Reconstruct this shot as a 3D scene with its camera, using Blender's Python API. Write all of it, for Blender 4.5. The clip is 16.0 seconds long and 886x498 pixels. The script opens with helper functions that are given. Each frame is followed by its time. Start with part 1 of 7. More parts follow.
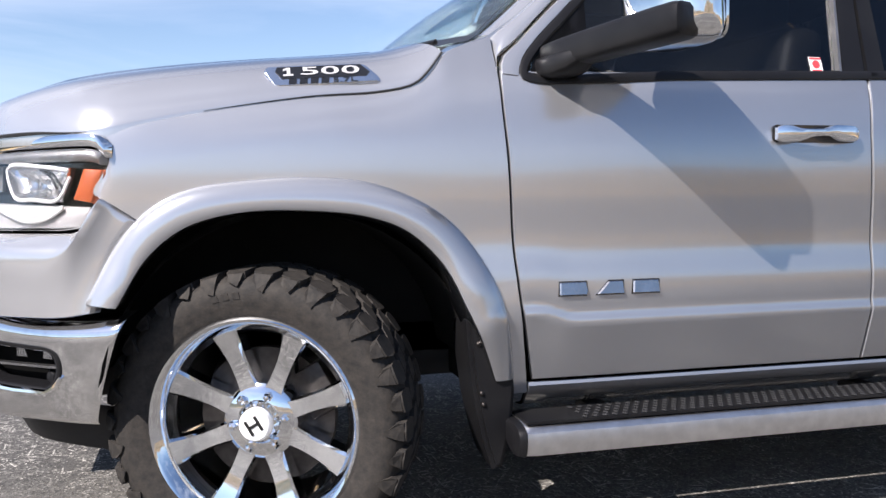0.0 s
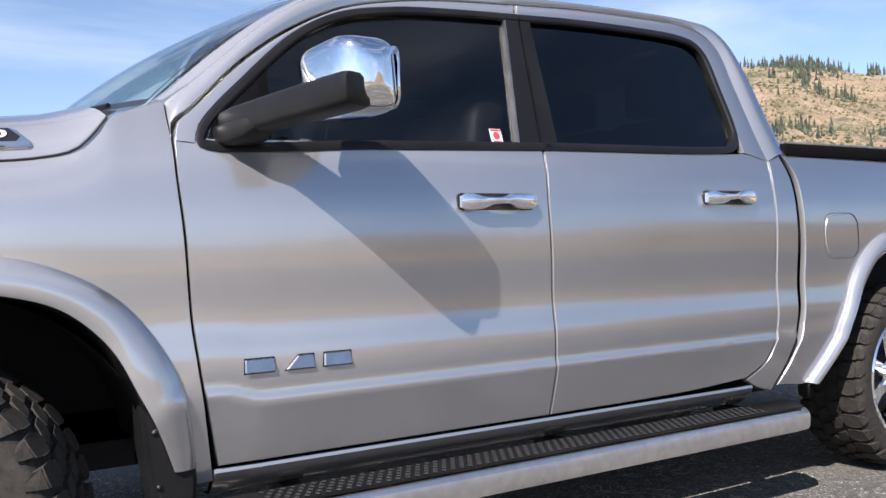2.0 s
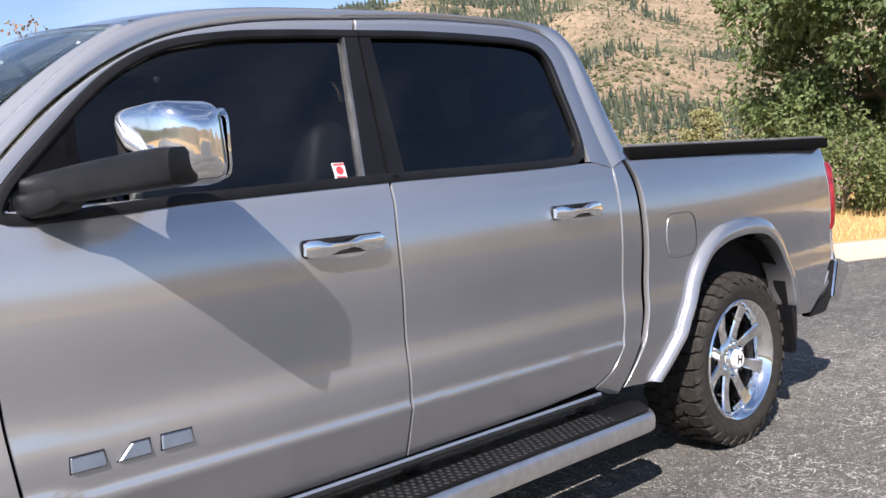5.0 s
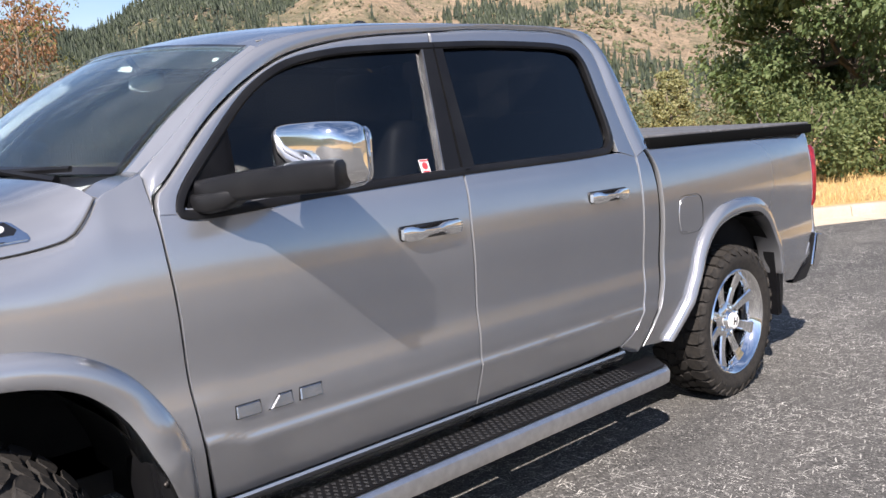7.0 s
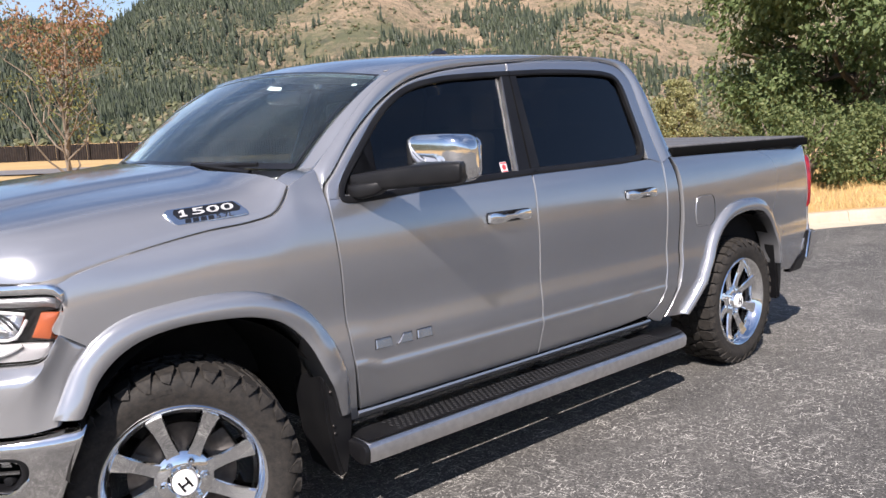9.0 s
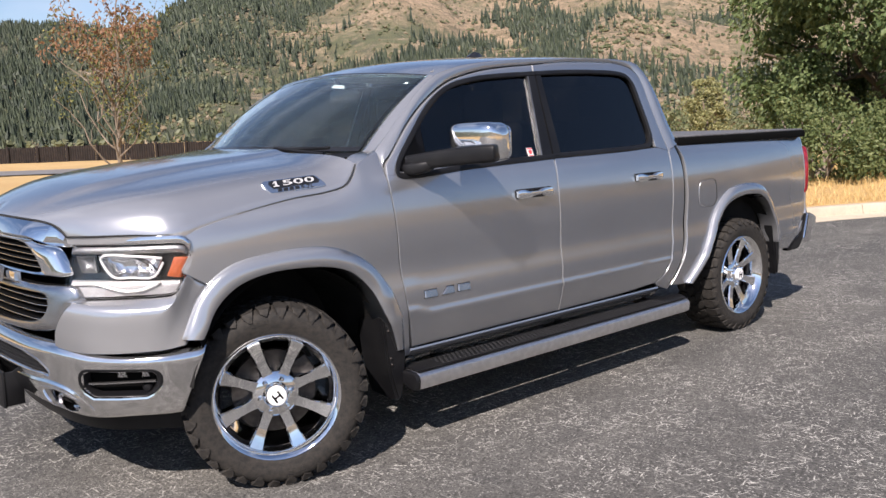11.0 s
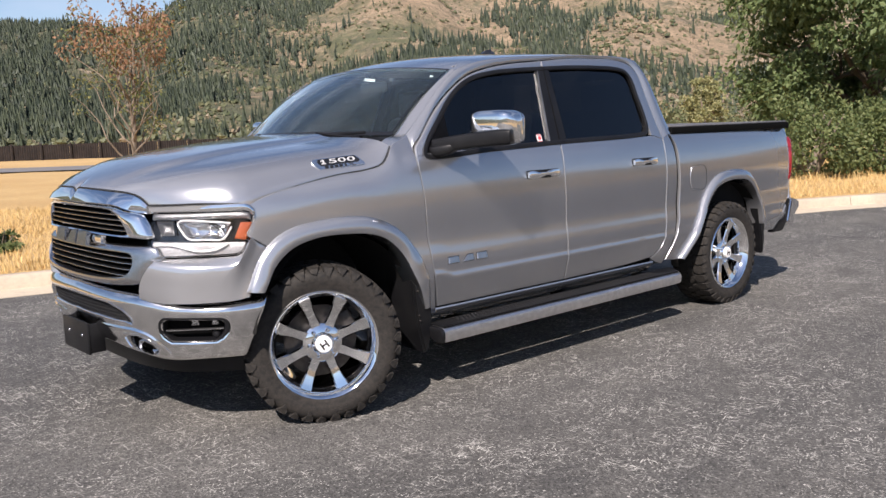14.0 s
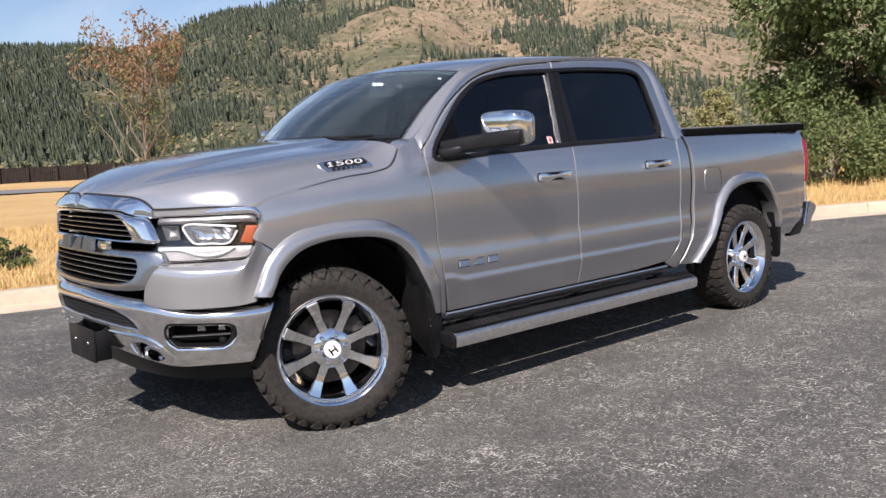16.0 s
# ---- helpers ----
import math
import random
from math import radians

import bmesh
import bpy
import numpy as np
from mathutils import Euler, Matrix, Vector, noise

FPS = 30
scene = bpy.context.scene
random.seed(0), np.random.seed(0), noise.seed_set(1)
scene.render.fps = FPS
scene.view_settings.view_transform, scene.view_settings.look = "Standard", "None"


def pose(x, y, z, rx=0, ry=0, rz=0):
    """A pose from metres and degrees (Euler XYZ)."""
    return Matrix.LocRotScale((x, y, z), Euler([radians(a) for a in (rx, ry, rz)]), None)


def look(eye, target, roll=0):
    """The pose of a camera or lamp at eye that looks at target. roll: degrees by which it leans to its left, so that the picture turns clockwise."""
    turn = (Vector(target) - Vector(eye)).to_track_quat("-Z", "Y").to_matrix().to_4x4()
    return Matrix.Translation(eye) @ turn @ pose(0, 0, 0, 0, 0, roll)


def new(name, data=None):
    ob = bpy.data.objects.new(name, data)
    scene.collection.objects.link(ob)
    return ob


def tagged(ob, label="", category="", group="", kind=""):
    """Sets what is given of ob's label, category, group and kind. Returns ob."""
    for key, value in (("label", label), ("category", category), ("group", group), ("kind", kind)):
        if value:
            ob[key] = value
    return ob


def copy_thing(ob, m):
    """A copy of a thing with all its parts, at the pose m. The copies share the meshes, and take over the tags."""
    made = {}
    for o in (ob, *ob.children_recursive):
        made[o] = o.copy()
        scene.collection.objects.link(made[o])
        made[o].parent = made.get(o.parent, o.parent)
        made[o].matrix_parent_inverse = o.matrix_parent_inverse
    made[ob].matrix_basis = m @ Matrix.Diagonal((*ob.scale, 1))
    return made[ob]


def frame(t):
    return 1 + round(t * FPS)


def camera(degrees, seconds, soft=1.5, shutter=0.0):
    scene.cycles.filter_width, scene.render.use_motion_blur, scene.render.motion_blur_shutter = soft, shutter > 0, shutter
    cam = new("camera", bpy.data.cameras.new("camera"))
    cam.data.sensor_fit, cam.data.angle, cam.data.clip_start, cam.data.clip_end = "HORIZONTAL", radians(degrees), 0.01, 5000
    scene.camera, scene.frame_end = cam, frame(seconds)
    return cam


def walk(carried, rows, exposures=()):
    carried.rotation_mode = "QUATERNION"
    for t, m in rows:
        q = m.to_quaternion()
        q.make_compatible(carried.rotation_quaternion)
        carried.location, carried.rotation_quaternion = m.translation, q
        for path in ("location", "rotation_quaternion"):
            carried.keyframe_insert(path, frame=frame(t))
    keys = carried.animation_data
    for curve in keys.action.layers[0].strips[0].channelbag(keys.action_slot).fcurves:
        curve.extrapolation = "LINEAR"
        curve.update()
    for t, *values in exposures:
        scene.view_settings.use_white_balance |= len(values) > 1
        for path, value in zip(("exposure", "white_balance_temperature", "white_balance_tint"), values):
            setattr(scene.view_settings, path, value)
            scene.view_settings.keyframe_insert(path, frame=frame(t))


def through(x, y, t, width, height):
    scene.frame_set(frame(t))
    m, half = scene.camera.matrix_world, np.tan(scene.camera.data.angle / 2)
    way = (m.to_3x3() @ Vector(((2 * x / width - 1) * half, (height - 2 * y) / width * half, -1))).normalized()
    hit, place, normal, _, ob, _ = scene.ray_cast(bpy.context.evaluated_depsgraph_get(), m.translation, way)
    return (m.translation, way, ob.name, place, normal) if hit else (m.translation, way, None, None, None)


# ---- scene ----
cam = camera(54.0, 16.0)
PATH = [
    (0, (-0.094, -3.119, 0.963), (0.421, -1.192, 0.827), -0.4),
    (0.5, (-0.053, -3.118, 0.905), (0.567, -1.217, 0.868), -0.7),
    (1, (-0.025, -3.115, 0.919), (0.729, -1.262, 0.913), -0.9),
    (1.5, (0.035, -3.112, 0.934), (0.929, -1.323, 0.946), -1.4),
    (2, (0.099, -3.107, 0.976), (1.135, -1.396, 0.978), -1.7),
    (2.5, (0.138, -3.096, 1.026), (1.287, -1.459, 1), -2.1),
    (3, (0.177, -3.076, 1.101), (1.403, -1.498, 1.023), -2.7),
    (3.5, (0.226, -3.053, 1.195), (1.492, -1.511, 1.062), -3.2),
    (3.7, (0.238, -3.031, 1.214), (1.522, -1.504, 1.074), -3.5),
    (5.8, (0.049, -2.988, 1.408), (1.376, -1.513, 1.155), -2.5),
    (6, (-0.032, -2.995, 1.436), (1.306, -1.534, 1.164), -2.2),
    (6.5, (-0.204, -3.009, 1.453), (1.154, -1.568, 1.172), -2.7),
    (7, (-0.382, -3.094, 1.468), (0.982, -1.66, 1.18), -3.0),
    (7.5, (-0.582, -3.169, 1.504), (0.783, -1.739, 1.201), -2.5),
    (8, (-0.833, -3.241, 1.51), (0.537, -1.815, 1.214), -1.9),
    (8.5, (-1.042, -3.362, 1.506), (0.329, -1.934, 1.223), -2.0),
    (9, (-1.23, -3.529, 1.52), (0.129, -2.088, 1.237), -2.0),
    (11.3, (-1.826, -4.11, 1.472), (-0.525, -2.617, 1.189), -2.1),
    (11.5, (-1.853, -4.142, 1.479), (-0.557, -2.648, 1.184), -2.0),
    (12, (-1.989, -4.232, 1.469), (-0.689, -2.742, 1.168), -1.8),
    (12.5, (-2.119, -4.305, 1.473), (-0.812, -2.821, 1.177), -1.9),
    (13, (-2.21, -4.372, 1.456), (-0.893, -2.894, 1.17), -2.1),
    (13.5, (-2.251, -4.411, 1.43), (-0.935, -2.933, 1.145), -2.1),
    (14, (-2.279, -4.432, 1.417), (-0.968, -2.947, 1.136), -2.0),
    (14.5, (-2.282, -4.43, 1.396), (-0.973, -2.942, 1.126), -2.0),
    (15, (-2.267, -4.421, 1.369), (-0.965, -2.925, 1.108), -2.1),
    (15.5, (-2.249, -4.411, 1.355), (-0.953, -2.909, 1.103), -2.4),
    (16, (-2.221, -4.391, 1.338), (-0.93, -2.883, 1.096), -2.8),
]
walk(cam, [(t, look(eye, target, roll)) for t, eye, target, roll in PATH], [(0, 1.05, 6400, 17), (2.0, 1.12, 6450, 17), (3.7, 1.10, 6450, 17), (8.0, 0.96, 6500, 17), (9.2, 0.88, 6500, 18), (11.5, 0.74, 6600, 18), (16, 0.68, 6600, 18)])

# ---- sky and sun ----
SUN = Vector((-0.615, -0.392, 0.686)).normalized()
world = bpy.data.worlds.new("sky")
scene.world = world
world.use_nodes = True
wn, wl = world.node_tree.nodes, world.node_tree.links
wn.clear()
sky = wn.new("ShaderNodeTexSky")
sky.sky_type = "NISHITA"
sky.sun_disc = False
sky.sun_elevation = math.asin(SUN.z)
sky.sun_rotation = math.atan2(SUN.x, SUN.y) % (2 * math.pi)
sky.altitude, sky.air_density, sky.dust_density, sky.ozone_density = 700, 1.0, 0.45, 2.0
coord = wn.new("ShaderNodeTexCoord")
stretch = wn.new("ShaderNodeMapping")
stretch.inputs["Scale"].default_value = (1.0, 1.3, 4.5)
wisps = wn.new("ShaderNodeTexNoise")
wisps.inputs["Scale"].default_value, wisps.inputs["Detail"].default_value = 1.7, 7
wisps.inputs["Roughness"].default_value, wisps.inputs["Distortion"].default_value = 0.55, 0.6
amount = wn.new("ShaderNodeMapRange")
amount.inputs["From Min"].default_value, amount.inputs["From Max"].default_value = 0.47, 0.80
amount.inputs["To Max"].default_value = 0.50
veil = wn.new("ShaderNodeMix")
veil.data_type = "RGBA"
veil.inputs["B"].default_value = (7.0, 7.7, 8.8, 1)
shine, out = wn.new("ShaderNodeBackground"), wn.new("ShaderNodeOutputWorld")
shine.inputs["Strength"].default_value = 0.078
wl.new(coord.outputs["Generated"], stretch.inputs["Vector"])
wl.new(stretch.outputs["Vector"], wisps.inputs["Vector"])
wl.new(wisps.outputs["Fac"], amount.inputs["Value"])
wl.new(amount.outputs["Result"], veil.inputs["Factor"])
wl.new(sky.outputs["Color"], veil.inputs["A"])
wl.new(veil.outputs["Result"], shine.inputs["Color"])
wl.new(shine.outputs["Background"], out.inputs["Surface"])
sun = new("sun", bpy.data.lights.new("sun", "SUN"))
sun.data.energy, sun.data.angle, sun.data.color = 4.9, radians(0.55), (1.0, 0.95, 0.87)
sun.matrix_world = look(SUN * 40, (0, 0, 0))

# ---- materials ----
class Mat:
    """A small wrapper round a node material."""

    def __init__(self, name, colour=(0.5, 0.5, 0.5), rough=0.5, metal=0.0, **more):
        self.m = bpy.data.materials.new(name)
        self.m.use_nodes = True
        self.n, self.l = self.m.node_tree.nodes, self.m.node_tree.links
        self.p = self.n["Principled BSDF"]
        self.set("Base Color", (*colour, 1))
        self.set("Roughness", rough)
        self.set("Metallic", metal)
        for key, value in more.items():
            self.set(key.replace("_", " "), value)

    def set(self, key, value):
        self.p.inputs[key].default_value = value

    def node(self, kind, **values):
        node = self.n.new("ShaderNode" + kind)
        for key, value in values.items():
            node.inputs[key.replace("_", " ")].default_value = value
        return node

    def where(self, scale=(1, 1, 1), turn=(0, 0, 0)):
        """Object coordinates, stretched."""
        c, m = self.node("TexCoord"), self.node("Mapping")
        m.inputs["Scale"].default_value = scale
        m.inputs["Rotation"].default_value = turn
        self.l.new(c.outputs["Object"], m.inputs["Vector"])
        return m.outputs["Vector"]

    def noise(self, scale, detail=4, rough=0.5, vec=None, distort=0.0):
        n = self.node("TexNoise", Scale=scale, Detail=detail, Roughness=rough, Distortion=distort)
        self.l.new(vec if vec is not None else self.where(), n.inputs["Vector"])
        return n.outputs["Fac"]

    def voronoi(self, scale, vec=None, feature="F1", out="Distance", random=1.0):
        n = self.node("TexVoronoi", Scale=scale, Randomness=random)
        n.feature = feature
        self.l.new(vec if vec is not None else self.where(), n.inputs["Vector"])
        return n.outputs[out]

    def span(self, fac, a, b, lo=0.0, hi=1.0):
        n = self.node("MapRange", From_Min=a, From_Max=b, To_Min=lo, To_Max=hi)
        self.l.new(fac, n.inputs["Value"])
        return n.outputs["Result"]

    def mix(self, fac, a, b, kind="MIX"):
        n = self.n.new("ShaderNodeMix")
        n.data_type, n.blend_type = "RGBA", kind
        for key, value in (("Factor", fac), ("A", a), ("B", b)):
            if isinstance(value, (tuple, list)):
                n.inputs[key].default_value = (*value, 1)
            elif isinstance(value, (int, float)):
                n.inputs[key].default_value = value
            else:
                self.l.new(value, n.inputs[key])
        return n.outputs["Result"]

    def math(self, op, a, b):
        n = self.n.new("ShaderNodeMath")
        n.operation = op
        for i, value in enumerate((a, b)):
            if isinstance(value, (int, float)):
                n.inputs[i].default_value = value
            else:
                self.l.new(value, n.inputs[i])
        return n.outputs["Value"]

    def colour(self, out):
        self.l.new(out, self.p.inputs["Base Color"])

    def link(self, out, key):
        self.l.new(out, self.p.inputs[key])

    def bump(self, height, strength=0.3, distance=0.01):
        n = self.node("Bump", Strength=strength, Distance=distance)
        self.l.new(height, n.inputs["Height"])
        self.l.new(n.outputs["Normal"], self.p.inputs["Normal"])

    def island(self):
        return self.node("NewGeometry").outputs["Random Per Island"]


def paint_silver():
    """Metallic paint: a bed of tilted flakes, part of them lying flat, under a clear coat."""
    a = Mat("silver_metallic_paint", (0.46, 0.46, 0.47), 0.18, 1.0)
    speck = a.span(a.noise(3, 5, 0.6), 0.35, 0.65)
    a.colour(a.mix(speck, (0.430, 0.436, 0.450), (0.450, 0.456, 0.470)))
    flakes = a.n.new("ShaderNodeBsdfAnisotropic")
    flakes.distribution = "BECKMANN"
    flakes.inputs["Roughness"].default_value = 0.79
    a.l.new(a.mix(speck, (0.54, 0.545, 0.558), (0.56, 0.565, 0.578)), flakes.inputs["Color"])
    bed = a.n.new("ShaderNodeMixShader")
    bed.inputs["Fac"].default_value = 0.68
    a.l.new(flakes.outputs["BSDF"], bed.inputs[1])
    a.l.new(a.p.outputs["BSDF"], bed.inputs[2])
    clear = a.n.new("ShaderNodeBsdfAnisotropic")
    clear.inputs["Roughness"].default_value = 0.075
    clear.inputs["Color"].default_value = (1, 1, 1, 1)
    edge = a.node("Fresnel", IOR=1.75)
    coat = a.n.new("ShaderNodeMixShader")
    a.l.new(edge.outputs["Fac"], coat.inputs["Fac"])
    a.l.new(bed.outputs["Shader"], coat.inputs[1])
    a.l.new(clear.outputs["BSDF"], coat.inputs[2])
    a.l.new(coat.outputs["Shader"], a.n["Material Output"].inputs["Surface"])
    return a.m


def chrome():
    a = Mat("chrome", (0.86, 0.87, 0.88), 0.06, 1.0)
    a.link(a.span(a.noise(9, 5), 0.35, 0.75, 0.035, 0.10), "Roughness")
    a.colour(a.mix(a.span(a.noise(30, 4), 0.55, 0.8, 0, 0.35), (0.86, 0.87, 0.88), (0.66, 0.64, 0.61)))
    return a.m


def bumper_chrome():
    a = Mat("dusty_chrome", (0.80, 0.80, 0.80), 0.14, 1.0)
    a.link(a.span(a.noise(11, 6, 0.65), 0.3, 0.75, 0.05, 0.16), "Roughness")
    a.colour(a.mix(a.span(a.noise(22, 6, 0.7), 0.5, 0.8, 0, 0.5), (0.80, 0.80, 0.80), (0.55, 0.53, 0.50)))
    return a.m


def black_plastic():
    a = Mat("black_textured_plastic", (0.010, 0.010, 0.011), 0.40, Specular_IOR_Level=0.22)
    a.colour(a.mix(a.span(a.noise(7, 5), 0.4, 0.75), (0.007, 0.007, 0.008), (0.013, 0.013, 0.0135)))
    a.bump(a.noise(420, 2), 0.12, 0.002)
    return a.m


def gloss_black():
    return Mat("gloss_black", (0.012, 0.012, 0.013), 0.10, 0.0, Coat_Weight=0.5).m


def black_liner():
    a = Mat("wheel_well_liner", (0.012, 0.012, 0.012), 0.85, Specular_IOR_Level=0.08)
    a.colour(a.mix(a.noise(9, 4), (0.008, 0.008, 0.008), (0.02, 0.019, 0.018)))
    return a.m


def rubber():
    a = Mat("tyre_rubber", (0.03, 0.03, 0.03), 0.72, Specular_IOR_Level=0.22)
    dust = a.span(a.noise(46, 6, 0.7), 0.30, 0.85)
    a.colour(a.mix(dust, (0.016, 0.0155, 0.015), (0.050, 0.043, 0.036)))
    a.bump(a.noise(150, 3), 0.25, 0.003)
    return a.m


def seal_rubber():
    return Mat("rubber_seal", (0.012, 0.012, 0.012), 0.55).m


def side_glass():
    a = Mat("tinted_glass", (0.085, 0.09, 0.095), 0.0, 0.0, Transmission_Weight=1.0, IOR=1.5)
    return a.m


def dark_glass():
    a = Mat("privacy_glass", (0.04, 0.042, 0.048), 0.0, 0.0, Transmission_Weight=1.0, IOR=1.5)
    return a.m


def screen_glass():
    a = Mat("windscreen_glass", (0.66, 0.80, 0.81), 0.0, 0.0, Transmission_Weight=0.99, IOR=1.5)
    return a.m


def clear_lens():
    return Mat("clear_lens", (0.95, 0.95, 0.95), 0.02, 0.0, Transmission_Weight=1.0, IOR=1.45).m


def amber():
    a = Mat("amber_reflector", (0.27, 0.062, 0.020), 0.25, 0.0, Coat_Weight=0.5)
    a.bump(a.voronoi(260), 0.15, 0.002)
    return a.m


def red_lens():
    a = Mat("red_lens", (0.42, 0.010, 0.014), 0.12, 0.0, Coat_Weight=0.8)
    a.colour(a.mix(a.span(a.noise(25, 2), 0.4, 0.6), (0.26, 0.008, 0.012), (0.15, 0.004, 0.008)))
    return a.m


def plain(name, colour, rough=0.5, metal=0.0, vary=0.25, scale=12):
    a = Mat(name, colour, rough, metal)
    dark = tuple(c * (1 - vary) for c in colour)
    light = tuple(min(1, c * (1 + vary)) for c in colour)
    a.colour(a.mix(a.span(a.noise(scale, 5), 0.3, 0.7), dark, light))
    return a.m


def asphalt():
    a = Mat("worn_asphalt", (0.05, 0.05, 0.05), 0.85)
    vec = a.where()
    patches = a.span(a.noise(0.30, 6, 0.6, vec), 0.35, 0.68)
    base = a.mix(patches, (0.042, 0.041, 0.039), (0.074, 0.070, 0.064))
    lanes = a.span(a.noise(0.55, 5, 0.6, a.where((0.25, 1.6, 1), (0, 0, 0.25))), 0.46, 0.72, 0, 0.7)
    base = a.mix(lanes, base, (0.125, 0.118, 0.106))
    tar = a.span(a.noise(1.7, 6, 0.7, vec), 0.56, 0.72, 0, 0.6)
    base = a.mix(tar, base, (0.033, 0.032, 0.032))
    stones = a.span(a.voronoi(120, vec, out="Color"), 0.0, 1.0, 0.15, 2.1)
    toned = a.mix(0.8, base, stones, "MULTIPLY")
    # pale single stones, everywhere but thicker in the worn lanes
    grain = a.node("TexVoronoi", Scale=95.0)
    a.l.new(vec, grain.inputs["Vector"])
    tone = a.n.new("ShaderNodeSeparateColor")
    a.l.new(grain.outputs["Color"], tone.inputs["Color"])
    pale = a.math("MULTIPLY", a.span(tone.outputs["Red"], 0.76, 0.84), a.span(grain.outputs["Distance"], 0.28, 0.45, 1.0, 0.0))
    pale = a.math("MULTIPLY", pale, a.span(a.noise(2.2, 5, 0.7, vec), 0.35, 0.62, 0.15, 0.95))
    toned = a.mix(pale, toned, (0.48, 0.46, 0.42))
    chips = a.node("TexVoronoi", Scale=38.0)
    a.l.new(vec, chips.inputs["Vector"])
    tint = a.n.new("ShaderNodeSeparateColor")
    a.l.new(chips.outputs["Color"], tint.inputs["Color"])
    chip = a.math("MULTIPLY", a.span(tint.outputs["Green"], 0.93, 0.95), a.span(chips.outputs["Distance"], 0.14, 0.26, 1.0, 0.0))
    toned = a.mix(a.math("MULTIPLY", chip, a.span(a.noise(1.4, 5, 0.7, vec), 0.40, 0.60, 0.2, 1.0)), toned, (0.62, 0.59, 0.54))
    # pale scuffs and straws: thin straight strokes lying every way
    marks = None
    for turn, scale, seed in ((0.30, (9, 110, 1), 0.0), (0.95, (12, 130, 1), 2.3), (1.55, (8, 100, 1), 5.1), (2.15, (20, 135, 1), 7.7), (2.80, (12, 100, 1), 9.4), (0.05, (30, 130, 1), 3.7), (1.25, (36, 130, 1), 6.1)):
        swing = a.node("Mapping")
        swing.inputs["Location"].default_value = (seed, seed * 1.7, 0)
        swing.inputs["Rotation"].default_value = (0, 0, turn)
        m = a.node("Mapping")
        m.inputs["Scale"].default_value = scale
        shift = a.n.new("ShaderNodeVectorMath")
        shift.operation = "MULTIPLY_ADD"
        shift.inputs[1].default_value = (0.035, 0.035, 0)
        bend = a.node("TexNoise", Scale=3.0, Detail=3)
        a.l.new(vec, bend.inputs["Vector"])
        a.l.new(bend.outputs["Color"], shift.inputs[0])
        a.l.new(vec, shift.inputs[2])
        a.l.new(shift.outputs["Vector"], swing.inputs["Vector"])
        a.l.new(swing.outputs["Vector"], m.inputs["Vector"])
        cell = a.node("TexVoronoi", Scale=1.0)
        cell.voronoi_dimensions = "2D"
        a.l.new(m.outputs["Vector"], cell.inputs["Vector"])
        stroke = a.span(cell.outputs["Distance"], 0.22, 0.40, 1.0, 0.0)
        # only some cells carry a stroke
        pick = a.n.new("ShaderNodeSeparateColor")
        a.l.new(cell.outputs["Color"], pick.inputs["Color"])
        chosen = a.span(pick.outputs["Red"], 0.885, 0.90)
        bright = a.math("POWER", pick.outputs["Green"], 1.3)
        one = a.math("MULTIPLY", a.math("MULTIPLY", stroke, chosen), bright)
        marks = one if marks is None else a.math("MAXIMUM", marks, one)
    zone = a.span(a.noise(1.1, 7, 0.78, vec), 0.42, 0.60, 0.10, 1.0)
    break_up = a.span(a.noise(90, 3, 0.7, vec), 0.40, 0.58, 0.25, 1.0)
    fleck = a.math("MULTIPLY", a.math("MULTIPLY", marks, zone), break_up)
    toned = a.mix(fleck, toned, (0.78, 0.75, 0.68))
    a.colour(toned)
    a.bump(a.math("ADD", a.noise(150, 3, 0.6, vec), a.math("MULTIPLY", a.voronoi(120, vec), 0.8)), 0.6, 0.004)
    return a.m


def concrete():
    a = Mat("kerb_concrete", (0.5, 0.46, 0.40), 0.9)
    vec = a.where()
    c = a.mix(a.span(a.noise(1.6, 6, 0.65, vec), 0.3, 0.7), (0.38, 0.32, 0.24), (0.55, 0.465, 0.35))
    c = a.mix(a.span(a.noise(22, 5, 0.7, vec), 0.45, 0.75, 0, 0.5), c, (0.30, 0.27, 0.22))
    a.colour(c)
    a.bump(a.noise(60, 4, 0.6, vec), 0.4, 0.006)
    return a.m


def dry_soil():
    a = Mat("dry_grass_ground", (0.36, 0.25, 0.10), 0.95)
    vec = a.where()
    c = a.mix(a.span(a.noise(0.25, 6, 0.6, vec), 0.3, 0.7), (0.46, 0.285, 0.110), (0.56, 0.385, 0.175))
    c = a.mix(a.span(a.noise(9, 5, 0.7, vec), 0.42, 0.75, 0, 0.7), c, (0.30, 0.20, 0.08))
    a.colour(c)
    a.bump(a.noise(14, 5, 0.7, vec), 0.8, 0.05)
    return a.m


def straw():
    a = Mat("dry_grass_blades", (0.5, 0.36, 0.14), 0.8)
    c = a.mix(a.island(), (0.42, 0.27, 0.095), (0.64, 0.46, 0.205))
    a.colour(c)
    return a.m


